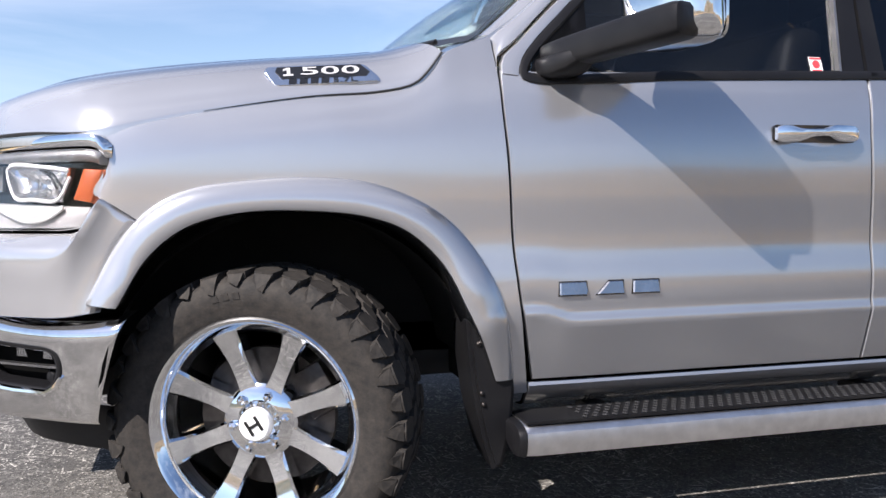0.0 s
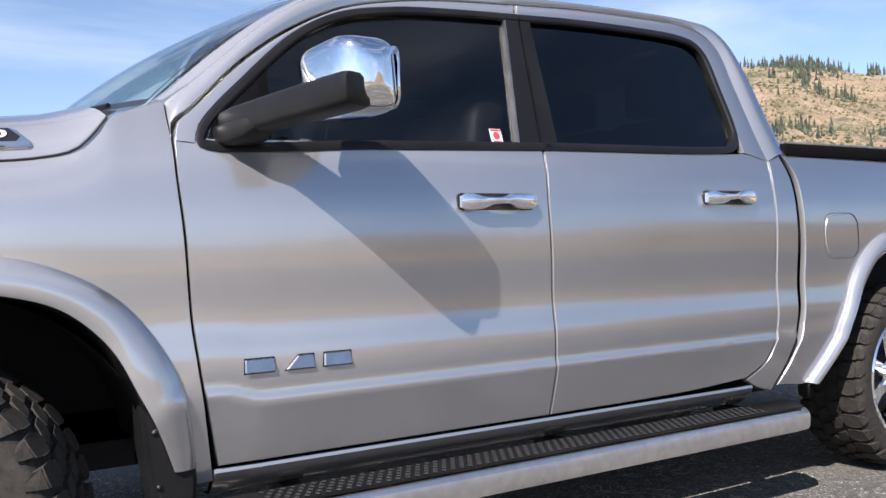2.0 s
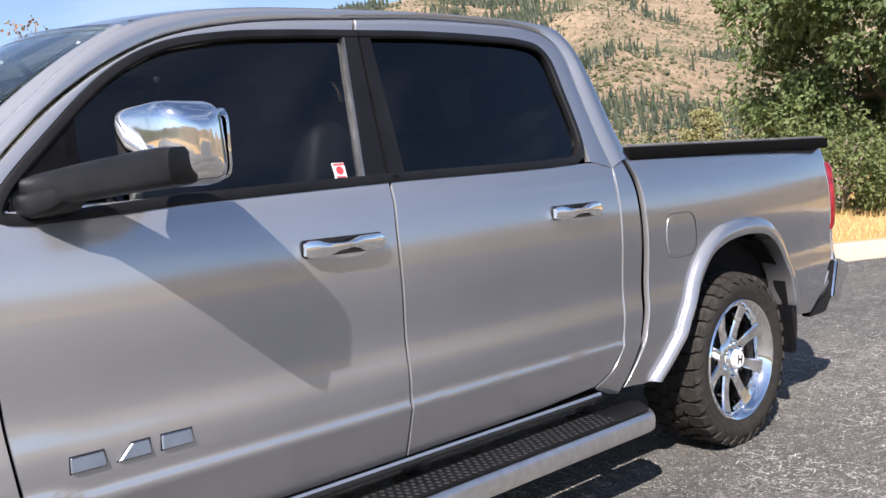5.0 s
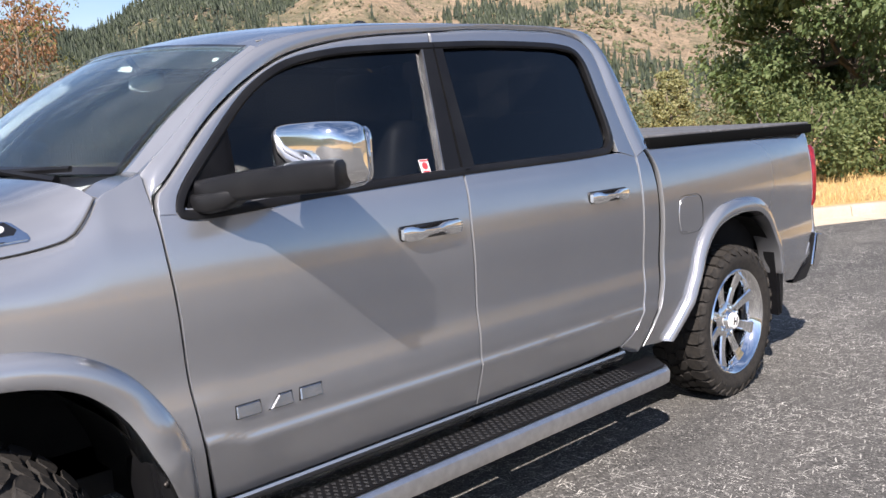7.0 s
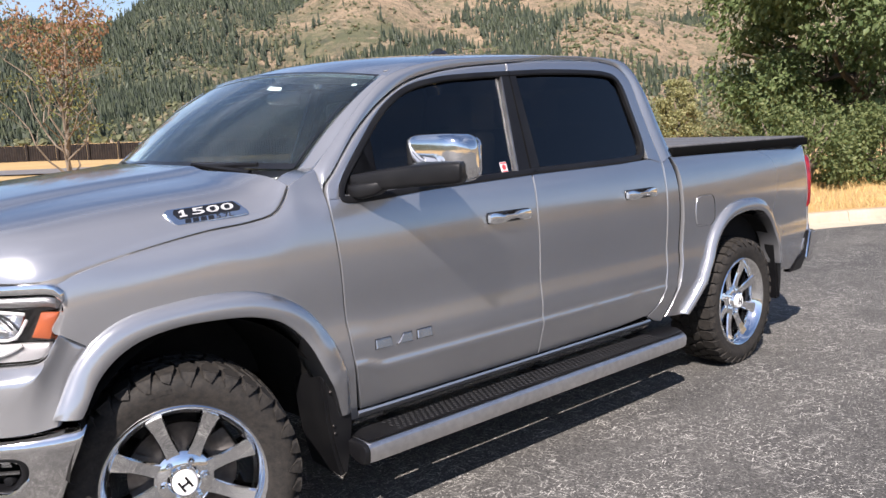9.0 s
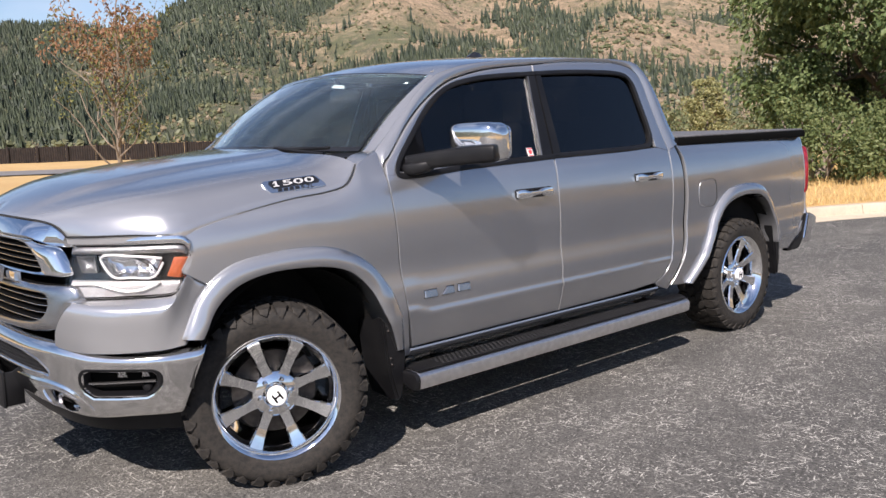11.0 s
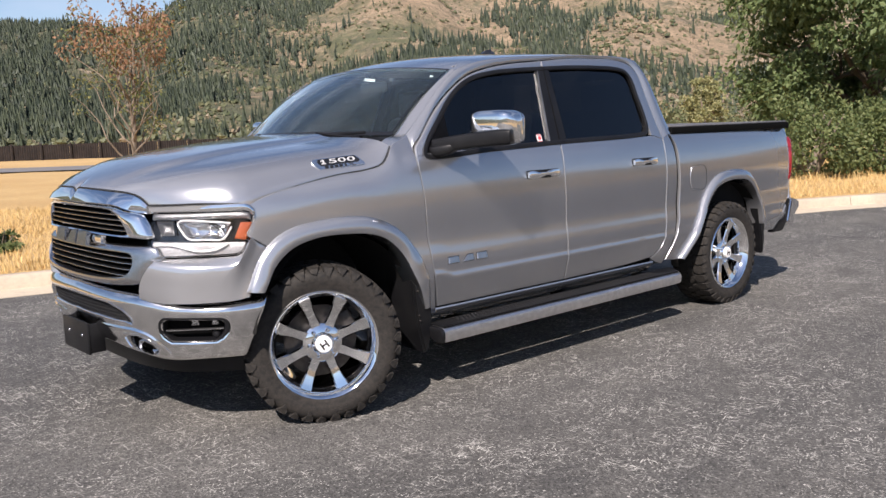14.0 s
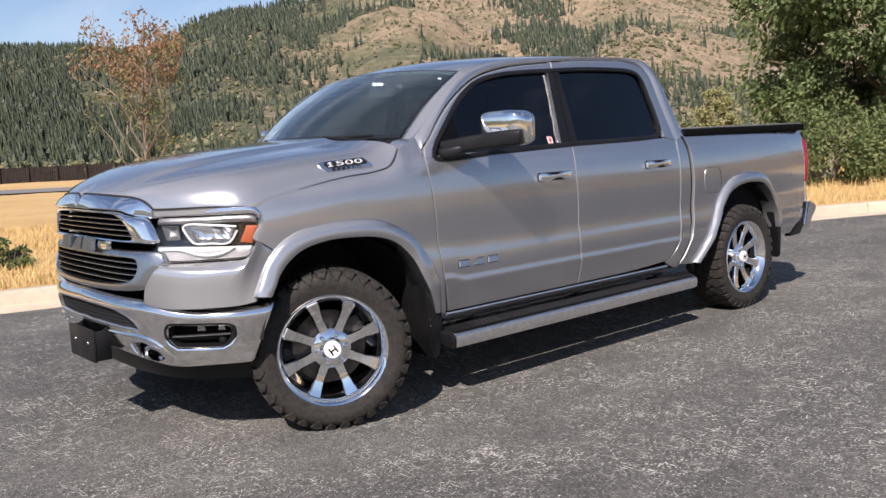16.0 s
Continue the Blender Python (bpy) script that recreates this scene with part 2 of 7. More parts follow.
def hillside():
    a = Mat("hillside_soil_and_scrub", (0.3, 0.2, 0.1), 0.95)
    vec = a.where()
    soil = a.mix(a.span(a.noise(0.012, 6, 0.65, vec), 0.35, 0.66), (0.33, 0.232, 0.150), (0.45, 0.335, 0.222))
    soil = a.mix(a.span(a.noise(0.11, 6, 0.75, vec), 0.42, 0.66, 0, 0.8), soil, (0.20, 0.155, 0.095))
    scrub = a.mix(a.span(a.noise(0.05, 5, 0.6, vec), 0.35, 0.7), (0.085, 0.095, 0.048), (0.155, 0.150, 0.078))
    # the western flank is wooded down to the ground, the eastern one is bare
    axes = a.n.new("ShaderNodeSeparateXYZ")
    a.l.new(vec, axes.inputs["Vector"])
    east = a.math("SUBTRACT", axes.outputs["X"], a.math("MULTIPLY", axes.outputs["Y"], 0.75))
    green = a.span(east, -190, 60, 0.13, -0.02)
    c = a.mix(a.span(a.math("ADD", a.noise(0.011, 9, 0.74, vec, 0.4), green), 0.47, 0.60), soil, scrub)
    c = a.mix(a.span(a.math("ADD", a.noise(0.06, 6, 0.7, vec), green), 0.52, 0.66, 0, 0.85), c, (0.060, 0.066, 0.040))
    c = a.mix(a.span(a.noise(0.28, 6, 0.8, vec), 0.50, 0.62, 0, 0.75), c, (0.085, 0.088, 0.045))
    c = a.mix(a.span(a.noise(0.75, 4, 0.7, vec), 0.55, 0.70, 0, 0.6), c, (0.10, 0.085, 0.05))
    # pale rock and bare cuts
    c = a.mix(a.span(a.noise(0.03, 7, 0.7, vec), 0.60, 0.68, 0, 0.8), c, (0.46, 0.34, 0.24))
    a.colour(c)
    a.bump(a.noise(0.12, 7, 0.75, vec), 1.0, 4.0)
    return a.m


def leaf_mat(name, dark, light, third=None, through=0.25):
    a = Mat(name, dark, 0.55)
    r = a.island()
    c = a.mix(r, dark, light)
    if third:
        c = a.mix(a.span(a.node("NewGeometry").outputs["Random Per Island"], 0.80, 0.86), c, third)
    a.colour(c)
    a.set("Subsurface Weight", 0.0)
    a.set("Specular IOR Level", 0.35)
    if through:
        t = a.node("BsdfTranslucent")
        a.l.new(c, t.inputs["Color"])
        m = a.n.new("ShaderNodeMixShader")
        m.inputs["Fac"].default_value = through
        out = a.n["Material Output"]
        a.l.new(a.p.outputs["BSDF"], m.inputs[1])
        a.l.new(t.outputs["BSDF"], m.inputs[2])
        a.l.new(m.outputs["Shader"], out.inputs["Surface"])
    return a.m


def bark(name="bark", colour=(0.10, 0.075, 0.05)):
    a = Mat(name, colour, 0.9)
    vec = a.where((1, 1, 0.15))
    a.colour(a.mix(a.noise(26, 5, 0.6, vec), tuple(c * 0.5 for c in colour), tuple(c * 1.5 for c in colour)))
    a.bump(a.noise(40, 4, 0.6, vec), 0.7, 0.02)
    return a.m


PAINT, CHROME, DUSTY, PLASTIC, GLOSS, LINER = paint_silver(), chrome(), bumper_chrome(), black_plastic(), gloss_black(), black_liner()
RUBBER, SEAL, SIDE_GLASS, DARK_GLASS, SCREEN, LENS = rubber(), seal_rubber(), side_glass(), dark_glass(), screen_glass(), clear_lens()
AMBER, RED, ASPHALT, CONCRETE, SOIL, STRAW, HILL = amber(), red_lens(), asphalt(), concrete(), dry_soil(), straw(), hillside()
VINYL = plain("black_vinyl_cover", (0.10, 0.10, 0.104), 0.6, 0, 0.3, 25)
STEEL = plain("dark_chassis_steel", (0.018, 0.018, 0.018), 0.7, 0.2)
STUD = plain("grey_tread_rubber", (0.013, 0.013, 0.014), 0.6, 0, 0.3, 60)
DISC = plain("brake_steel", (0.05, 0.045, 0.042), 0.45, 0.9, 0.3, 40)
LEATHER = plain("grey_seat_leather", (0.03, 0.03, 0.03), 0.5)
BEIGE = plain("light_beige_trim", (0.62, 0.58, 0.51), 0.7)
DASH = plain("dark_dash_plastic", (0.19, 0.20, 0.205), 0.6)
SILVER = plain("silver_reflector", (0.75, 0.76, 0.78), 0.18, 1.0, 0.1)
BOARD = plain("brushed_board_metal", (0.74, 0.74, 0.75), 0.33, 1.0, 0.10, 30)
RUN_LIGHT = plain("pale_light_strip", (0.25, 0.25, 0.26), 0.3, 0, 0.08, 30)
SATIN = plain("satin_chrome", (0.46, 0.46, 0.47), 0.24, 1.0, 0.12, 20)
GREY_METAL = plain("grey_window_channel", (0.22, 0.22, 0.225), 0.35, 0.8)
WHITE = plain("white_print", (0.80, 0.79, 0.77), 0.5, 0, 0.05)
PRINT_RED = plain("red_print", (0.62, 0.05, 0.06), 0.5, 0, 0.1)
ROD = plain("pale_light_rod", (0.46, 0.46, 0.47), 0.3, 0, 0.08, 30)
DEEP = Mat("deep_black_grille", (0.004, 0.004, 0.004), 0.8, Specular_IOR_Level=0.05).m
FENCE_WOOD = plain("dark_brown_fence_wood", (0.024, 0.017, 0.014), 0.85, 0, 0.5, 3)

# ---- modelling tools ----
def link_mesh(name, verts, faces, material, parent=None, label="", smooth=True, sharp=35):
    me = bpy.data.meshes.new(name)
    me.from_pydata([tuple(v) for v in verts], [], faces)
    me.materials.append(material)
    if smooth:
        me.shade_smooth()
        if sharp:
            me.set_sharp_from_angle(angle=radians(sharp))
    ob = new(name, me)
    if parent is not None:
        ob.parent = parent
        ob.matrix_parent_inverse = parent.matrix_basis.inverted()
    if label:
        tagged(ob, label)
    return ob


def part(name, bm, material, parent=None, label="", smooth=True, sharp=35):
    """Links a bmesh as one mesh object under a thing or a part."""
    bm.normal_update()
    me = bpy.data.meshes.new(name)
    bm.to_mesh(me)
    bm.free()
    me.materials.append(material)
    if smooth:
        me.shade_smooth()
        if sharp:
            me.set_sharp_from_angle(angle=radians(sharp))
    ob = new(name, me)
    if parent is not None:
        ob.parent = parent
        ob.matrix_parent_inverse = parent.matrix_basis.inverted()
    if label:
        tagged(ob, label)
    return ob


def spline(points, n):
    """n points, evenly spaced, on a smooth curve through the given ones."""
    p = [np.array(q, float) for q in points]
    if len(p) == 2:
        return [p[0] + (p[1] - p[0]) * i / (n - 1) for i in range(n)]
    ext = [2 * p[0] - p[1], *p, 2 * p[-1] - p[-2]]
    dense = []
    for i in range(len(p) - 1):
        a, b, c, d = ext[i:i + 4]
        ta = max(np.linalg.norm(b - a) ** 0.5, 1e-6)
        tb = max(np.linalg.norm(c - b) ** 0.5, 1e-6)
        tc = max(np.linalg.norm(d - c) ** 0.5, 1e-6)
        m1 = tb * ((b - a) / ta - (c - a) / (ta + tb) + (c - b) / tb)
        m2 = tb * ((c - b) / tb - (d - b) / (tb + tc) + (d - c) / tc)
        for k in range(16):
            s = k / 16
            dense.append((2 * s**3 - 3 * s**2 + 1) * b + (s**3 - 2 * s**2 + s) * m1 + (3 * s**2 - 2 * s**3) * c + (s**3 - s**2) * m2)
    dense.append(p[-1])
    dense = np.array(dense)
    length = np.r_[0, np.cumsum(np.linalg.norm(np.diff(dense, axis=0), axis=1))]
    want = np.linspace(0, length[-1], n)
    return [np.array([np.interp(w, length, dense[:, k]) for k in range(dense.shape[1])]) for w in want]


def ease(table, x):
    """Smooth lookup in a table of (x, y)."""
    xs, ys = [a for a, _ in table], [b for _, b in table]
    if x <= xs[0]:
        return ys[0]
    if x >= xs[-1]:
        return ys[-1]
    i = max(k for k in range(len(xs)) if xs[k] <= x)
    m = [0.0] * len(xs)
    for k in range(len(xs)):
        if k == 0:
            m[k] = (ys[1] - ys[0]) / (xs[1] - xs[0])
        elif k == len(xs) - 1:
            m[k] = (ys[-1] - ys[-2]) / (xs[-1] - xs[-2])
        else:
            m[k] = (ys[k + 1] - ys[k - 1]) / (xs[k + 1] - xs[k - 1])
    h = xs[i + 1] - xs[i]
    s = (x - xs[i]) / h
    return (2 * s**3 - 3 * s**2 + 1) * ys[i] + (s**3 - 2 * s**2 + s) * h * m[i] + (3 * s**2 - 2 * s**3) * ys[i + 1] + (s**3 - s**2) * h * m[i + 1]


def coons(left, right, bottom, top, nu, nv):
    """A grid [v][u] of 2D or 3D points filling four border curves (left and right run upwards, bottom and top to the right)."""
    L, R, B, T = spline(left, nv), spline(right, nv), spline(bottom, nu), spline(top, nu)
    grid = []
    for j in range(nv):
        v = j / (nv - 1)
        row = []
        for i in range(nu):
            u = i / (nu - 1)
            p = (1 - u) * L[j] + u * R[j] + (1 - v) * B[i] + v * T[i]
            p = p - ((1 - u) * (1 - v) * L[0] + u * (1 - v) * R[0] + (1 - u) * v * L[-1] + u * v * R[-1])
            row.append(p)
        grid.append(row)
    return grid


def sheet(name, grid, material, parent, label="", inward=(0, 0.02, 0), side=-1, keep=None, round_edge=0.004, sharp=40):
    """A panel from a grid of 3D points, its rim folded inward. side -1: the panel of the left flank (y negative); 1: its mirror image."""
    nv, nu = len(grid), len(grid[0])
    flip = 1 if side < 0 else -1
    inw = Vector((inward[0], inward[1] * flip, inward[2]))
    bm = bmesh.new()
    vs = [[bm.verts.new((p[0], p[1] * flip, p[2])) for p in row] for row in grid]
    for j in range(nv - 1):
        for i in range(nu - 1):
            if keep is not None and not keep(i, j):
                continue
            q = (vs[j][i], vs[j][i + 1], vs[j + 1][i + 1], vs[j + 1][i])
            bm.faces.new(q if flip > 0 else q[::-1])
    bmesh.ops.delete(bm, geom=[v for v in bm.verts if not v.link_faces], context="VERTS")
    bm.normal_update()
    rim = [e for e in bm.edges if len(e.link_faces) == 1]
    # chamfer: the rim turns in over a few millimetres before it folds back
    aside = {}
    for e in rim:
        f = e.link_faces[0]
        mid = (e.verts[0].co + e.verts[1].co) / 2
        away = (e.verts[1].co - e.verts[0].co).cross(f.normal)
        if away.length < 1e-9:
            continue
        away.normalize()
        if away.dot(mid - f.calc_center_median()) < 0:
            away = -away
        for v in e.verts:
            aside[v] = aside.get(v, Vector()) + away
    made = bmesh.ops.extrude_edge_only(bm, edges=rim)
    lip = [g for g in made["geom"] if isinstance(g, bmesh.types.BMEdge)]
    for v in [g for g in made["geom"] if isinstance(g, bmesh.types.BMVert)]:
        v.co += inw.normalized() * 0.0025
    for v, d in aside.items():
        if d.length > 1e-6:
            v.co -= d.normalized() * min(round_edge, 0.0016)
    made = bmesh.ops.extrude_edge_only(bm, edges=[e for e in lip if len(e.link_faces) == 1])
    for v in [g for g in made["geom"] if isinstance(g, bmesh.types.BMVert)]:
        v.co += inw
    bmesh.ops.recalc_face_normals(bm, faces=bm.faces)
    # the first face tells whether the panel looks outward
    bm.faces.ensure_lookup_table()
    if bm.faces[0].normal.dot(inw) > 0:
        bmesh.ops.reverse_faces(bm, faces=bm.faces)
    return part(name, bm, material, parent, label, sharp=sharp)


def loft(name, rings, material, parent=None, label="", closed=False, caps=True, sharp=35):
    """A skin over rings of equally many points (each ring closed)."""
    bm = bmesh.new()
    vs = [[bm.verts.new(tuple(p)) for p in ring] for ring in rings]
    n = len(vs[0])
    pairs = list(zip(vs, vs[1:])) + ([(vs[-1], vs[0])] if closed else [])
    for a, b in pairs:
        for i in range(n):
            k = (i + 1) % n
            bm.faces.new((a[i], a[k], b[k], b[i]))
    if caps and not closed:
        bm.faces.new(vs[0][::-1])
        bm.faces.new(vs[-1])
    bmesh.ops.recalc_face_normals(bm, faces=bm.faces)
    return part(name, bm, material, parent, label, sharp=sharp)


def strip(name, rows, material, parent=None, label="", sharp=35, thick=0.0):
    """An open skin over rows of points."""
    bm = bmesh.new()
    vs = [[bm.verts.new(tuple(p)) for p in row] for row in rows]
    for a, b in zip(vs, vs[1:]):
        for i in range(len(a) - 1):
            bm.faces.new((a[i], a[i + 1], b[i + 1], b[i]))
    if thick:
        bmesh.ops.recalc_face_normals(bm, faces=bm.faces)
        bmesh.ops.solidify(bm, geom=bm.faces[:], thickness=thick)
    return part(name, bm, material, parent, label, sharp=sharp)


def box(bm, x0, x1, y0, y1, z0, z1, bevel=0.0, segments=2):
    """A box, edges rounded, added to bm. Returns its vertices."""
    made = bmesh.ops.create_cube(bm, size=1.0)["verts"]
    bmesh.ops.scale(bm, verts=made, vec=(x1 - x0, y1 - y0, z1 - z0))
    bmesh.ops.translate(bm, verts=made, vec=((x0 + x1) / 2, (y0 + y1) / 2, (z0 + z1) / 2))
    if bevel:
        edges = list({e for v in made for e in v.link_edges})
        r = bmesh.ops.bevel(bm, geom=edges, offset=bevel, segments=segments, affect="EDGES", profile=0.5)
        made = list({v for f in r["faces"] for v in f.verts} | {v for v in made if v.is_valid})
    return made


def tube(bm, points, radius, sides=10, cap=True):
    """A round bar along points; radius may be a list."""
    pts = [Vector(p) for p in points]
    rings = []
    for i, p in enumerate(pts):
        d = (pts[min(i + 1, len(pts) - 1)] - pts[max(i - 1, 0)]).normalized()
        a = d.orthogonal().normalized() if not rings else (last - d * last.dot(d)).normalized()
        last = a
        b = d.cross(a)
        r = radius[i] if isinstance(radius, (list, tuple)) else radius
        rings.append([bm.verts.new(p + (a * math.cos(2 * math.pi * k / sides) + b * math.sin(2 * math.pi * k / sides)) * r) for k in range(sides)])
    for p, q in zip(rings, rings[1:]):
        for k in range(sides):
            m = (k + 1) % sides
            bm.faces.new((p[k], p[m], q[m], q[k]))
    if cap:
        bm.faces.new(rings[0][::-1])
        bm.faces.new(rings[-1])
    return rings


def lathe(bm, profile, n=48, closed=False):
    """Turns (radius, y) points round the y axis."""
    rings = []
    for k in range(n):
        a = 2 * math.pi * k / n
        rings.append([bm.verts.new((r * math.cos(a), y, r * math.sin(a))) for r, y in profile])
    m = len(profile)
    for k in range(n):
        p, q = rings[k], rings[(k + 1) % n]
        for i in range(m if closed else m - 1):
            j = (i + 1) % m
            bm.faces.new((p[i], p[j], q[j], q[i]))
    bmesh.ops.recalc_face_normals(bm, faces=bm.faces)


def prism(bm, outline, place, depth):
    """A slab: a 2D outline set in the frame place (Matrix, outline in its xy plane), depth along its z."""
    bottom = [bm.verts.new(place @ Vector((x, y, 0))) for x, y in outline]
    top = [bm.verts.new(place @ Vector((x, y, depth))) for x, y in outline]
    n = len(outline)
    bm.faces.new(bottom[::-1])
    bm.faces.new(top)
    for i in range(n):
        j = (i + 1) % n
        bm.faces.new((bottom[i], bottom[j], top[j], top[i]))
    bmesh.ops.recalc_face_normals(bm, faces=bm.faces)


def rounded(w, h, r, n=5):
    """Outline of a rounded rectangle round the origin."""
    pts = []
    for cx, cy, a0 in ((w / 2 - r, h / 2 - r, 0), (-w / 2 + r, h / 2 - r, 90), (-w / 2 + r, -h / 2 + r, 180), (w / 2 - r, -h / 2 + r, 270)):
        for k in range(n + 1):
            a = radians(a0 + 90 * k / n)
            pts.append((cx + r * math.cos(a), cy + r * math.sin(a)))
    return pts

# ---- ground, road, kerb, hills ----
KERB = [(-1463, 146.2), (-58.54, 20.38), (-11.74, 7.413), (-3.938, 5.44), (-0.0375, 4.41), (4.837, 3.16), (8.737, 2.069), (10.01, 1.699), (11.52, 1.016), (13.61, -0.095), (17.51, -2.63), (25.31, -8.383), (58.46, -29.34), (1462, -292.6)]
ROAD_WIDTH = 42.0


def kerb_y(x):
    return ease(KERB, x)


def rise(x, d):
    """Height of the verge, d metres behind the kerb."""
    bank = min(1.0, max(0.0, (x - 5.0) / 5.0))
    far = 1 - min(1.0, max(0.0, (d - 7.0) / 9.0))
    bank = bank * far
    low = 0.135 + 0.02 * min(d, 3)
    return low + bank * (0.05 * min(d, 5.0)) - (1 - bank) * 0.010 * min(max(d - 2, 0), 45)


def build_ground():
    xs = [-1500, -600, -250, -120, -60, -40, -28, -20, -16, -13, -11] + [-10 + 0.5 * k for k in range(70)] + [26, 30, 36, 45, 60, 90, 150, 300, 700, 1500]
    ds = [0.13, 0.4, 0.8, 1.3, 2, 3, 4.2, 6, 9, 13, 20, 30, 45, 70, 110, 200, 500, 1400]
    verts, faces = [], []
    cols = []
    for x in xs:
        col = []
        k = kerb_y(x)
        for d in reversed(ds):
            col.append((x, k - ROAD_WIDTH - d, 0.12 + 0.03 * min(d, 4) + 0.05 * noise.noise((x * 0.3, d * 0.3, 3.0))))
        col.append((x, k - ROAD_WIDTH - 0.10, -0.05))
        col.append((x, k + 0.08, -0.05))
        for d in ds:
            wobble = 0.05 * noise.noise((x * 0.45, d * 0.45, 0.0)) * min(1, d)
            col.append((x, k + d, rise(x, d) + wobble))
        cols.append(col)
    n = len(cols[0])
    for col in cols:
        verts += col
    for i in range(len(cols) - 1):
        for j in range(n - 1):
            a = i * n + j
            faces.append((a, a + n, a + n + 1, a + 1))
    tagged(link_mesh("ground", verts, faces, SOIL), "dry golden grass ground beside the asphalt road", "ground", kind="structure")

    # the asphalt
    verts, faces = [], []
    steps = [0.0, 1.5, 3, 5, 7.5, 10, 15, 22, 31, ROAD_WIDTH]
    for x in xs:
        k = kerb_y(x)
        for d in steps:
            verts.append((x, k - d, 0.0))
    n = len(steps)
    for i in range(len(xs) - 1):
        for j in range(n - 1):
            a = i * n + j
            faces.append((a + 1, a + n + 1, a + n, a))
    tagged(link_mesh("road", verts, faces, ASPHALT), "worn dark grey asphalt road with pale chips", "road", kind="structure")


def build_kerb(name, shift, back, label):
    """Kerb and gutter in lengths of 3 m, with open joints."""
    holder = tagged(new(name), label, "kerb", kind="structure")
    profile = [(-0.36, 0.006), (-0.02, 0.012), (0.0, 0.02), (0.018, 0.125), (0.035, 0.145), (0.06, 0.15), (0.16, 0.15), (0.18, 0.13), (0.18, -0.05), (-0.36, -0.05)]
    x = -34.0
    while x < 34:
        step = 3.0
        rings = []
        for k in range(5):
            xx = x + 0.006 + (step - 0.012) * k / 4
            y = kerb_y(xx) + shift
            slope = (kerb_y(xx + 0.1) - kerb_y(xx - 0.1)) / 0.2
            nx, ny = -slope / math.hypot(1, slope), 1 / math.hypot(1, slope)
            rings.append([(xx + nx * d * back, y + ny * d * back, z) for d, z in profile])
        loft("kerb_stone", rings, CONCRETE, holder, sharp=50)
        x += step


RIDGE = [(-180, 5.5), (-150, 5.0), (-120, 5.0), (-60, 4.0), (-20, 5.0), (0, 5.0), (10, 6.3), (15, 6.3), (19, 6.35), (22, 6.3), (24, 6.8), (25.5, 7.9), (29, 8.6), (31, 9.0), (36, 10.2), (41, 11.0), (45, 10.8), (50, 10.75), (54, 10.4), (58, 9.5), (65, 8.5), (80, 6.0), (100, 5.0), (112, 6.5), (122, 4.5), (132, 7.0), (142, 5.0), (152, 6.5), (162, 4.5), (172, 5.5), (180, 5.5)]
R0, R1 = 260.0, 1050.0


def hill_height(az, r):
    """Height of the hillside in the direction az (degrees from +y towards +x) at r metres."""
    t = (r - R0) / (R1 - R0)
    if t <= 0:
        return 0.0
    top = R1 * math.tan(radians(ease(RIDGE, az))) + 1.0
    a = radians(az)
    x, y = r * math.sin(a), r * math.cos(a)
    if t > 1:
        return top * (1 - 0.7 * (t - 1))
    rough = noise.fractal((x * 0.006, y * 0.006, 1.0), 1.0, 2.0, 5) * 22 + noise.noise((az * 0.16, 0.5, 2.0)) * 20
    return max(0.0, top * t**1.22 + rough * math.sin(math.pi * t) ** 1.0 * min(1, t * 3))


def build_hills():
    azs = [-180 + 4 * k for k in range(45)] + [0.4 * k for k in range(175)] + [70 + 4 * k for k in range(28)]
    rs = [R0 + (R1 - R0) * (k / 46) for k in range(47)] + [R1 * 1.1, R1 * 1.3]
    verts, faces = [], []
    for az in azs:
        a = radians(az)
        for r in rs:
            verts.append((r * math.sin(a), r * math.cos(a), hill_height(az, r) - 0.4))
    n = len(rs)
    for i in range(len(azs)):
        k = (i + 1) % len(azs)
        for j in range(n - 1):
            faces.append((i * n + j, k * n + j, k * n + j + 1, i * n + j + 1)[::-1])
    tagged(link_mesh("hillside", verts, faces, HILL, sharp=0), "distant dry hillside with reddish soil and green scrub", "hill", kind="structure")


def forest_density(az, r):
    a = radians(az)
    x, y = r * math.sin(a), r * math.cos(a)
    n = noise.fractal((x * 0.011 + 4, y * 0.011, 0.0), 0.8, 2.2, 5)
    fine = noise.noise((x * 0.045, y * 0.045, 5.0))
    t = (r - R0) / (R1 - R0)
    side = 0.50 if az < 27 else 0.50 - 0.0424 * (az - 27) if az < 44 else -0.22
    crest = 0.8 * max(0, (t - 0.93) / 0.07) if az > 40 else 0.25 * max(0, (t - 0.9) / 0.1)
    low = 0.55 * max(0, 0.35 - t) / 0.35 if az > 34 else 0
    foot = 0.5 * max(0, 0.12 - t) / 0.12 if az < 34 else 0
    # a wooded gully that runs down the bare slope
    gully = 0.75 * math.exp(-(((az - 47.5 - 5 * (0.6 - t)) / 1.6) ** 2)) * (1 if t < 0.8 else 0)
    return side + n * 1.35 + fine * 0.45 + crest + low + foot + gully


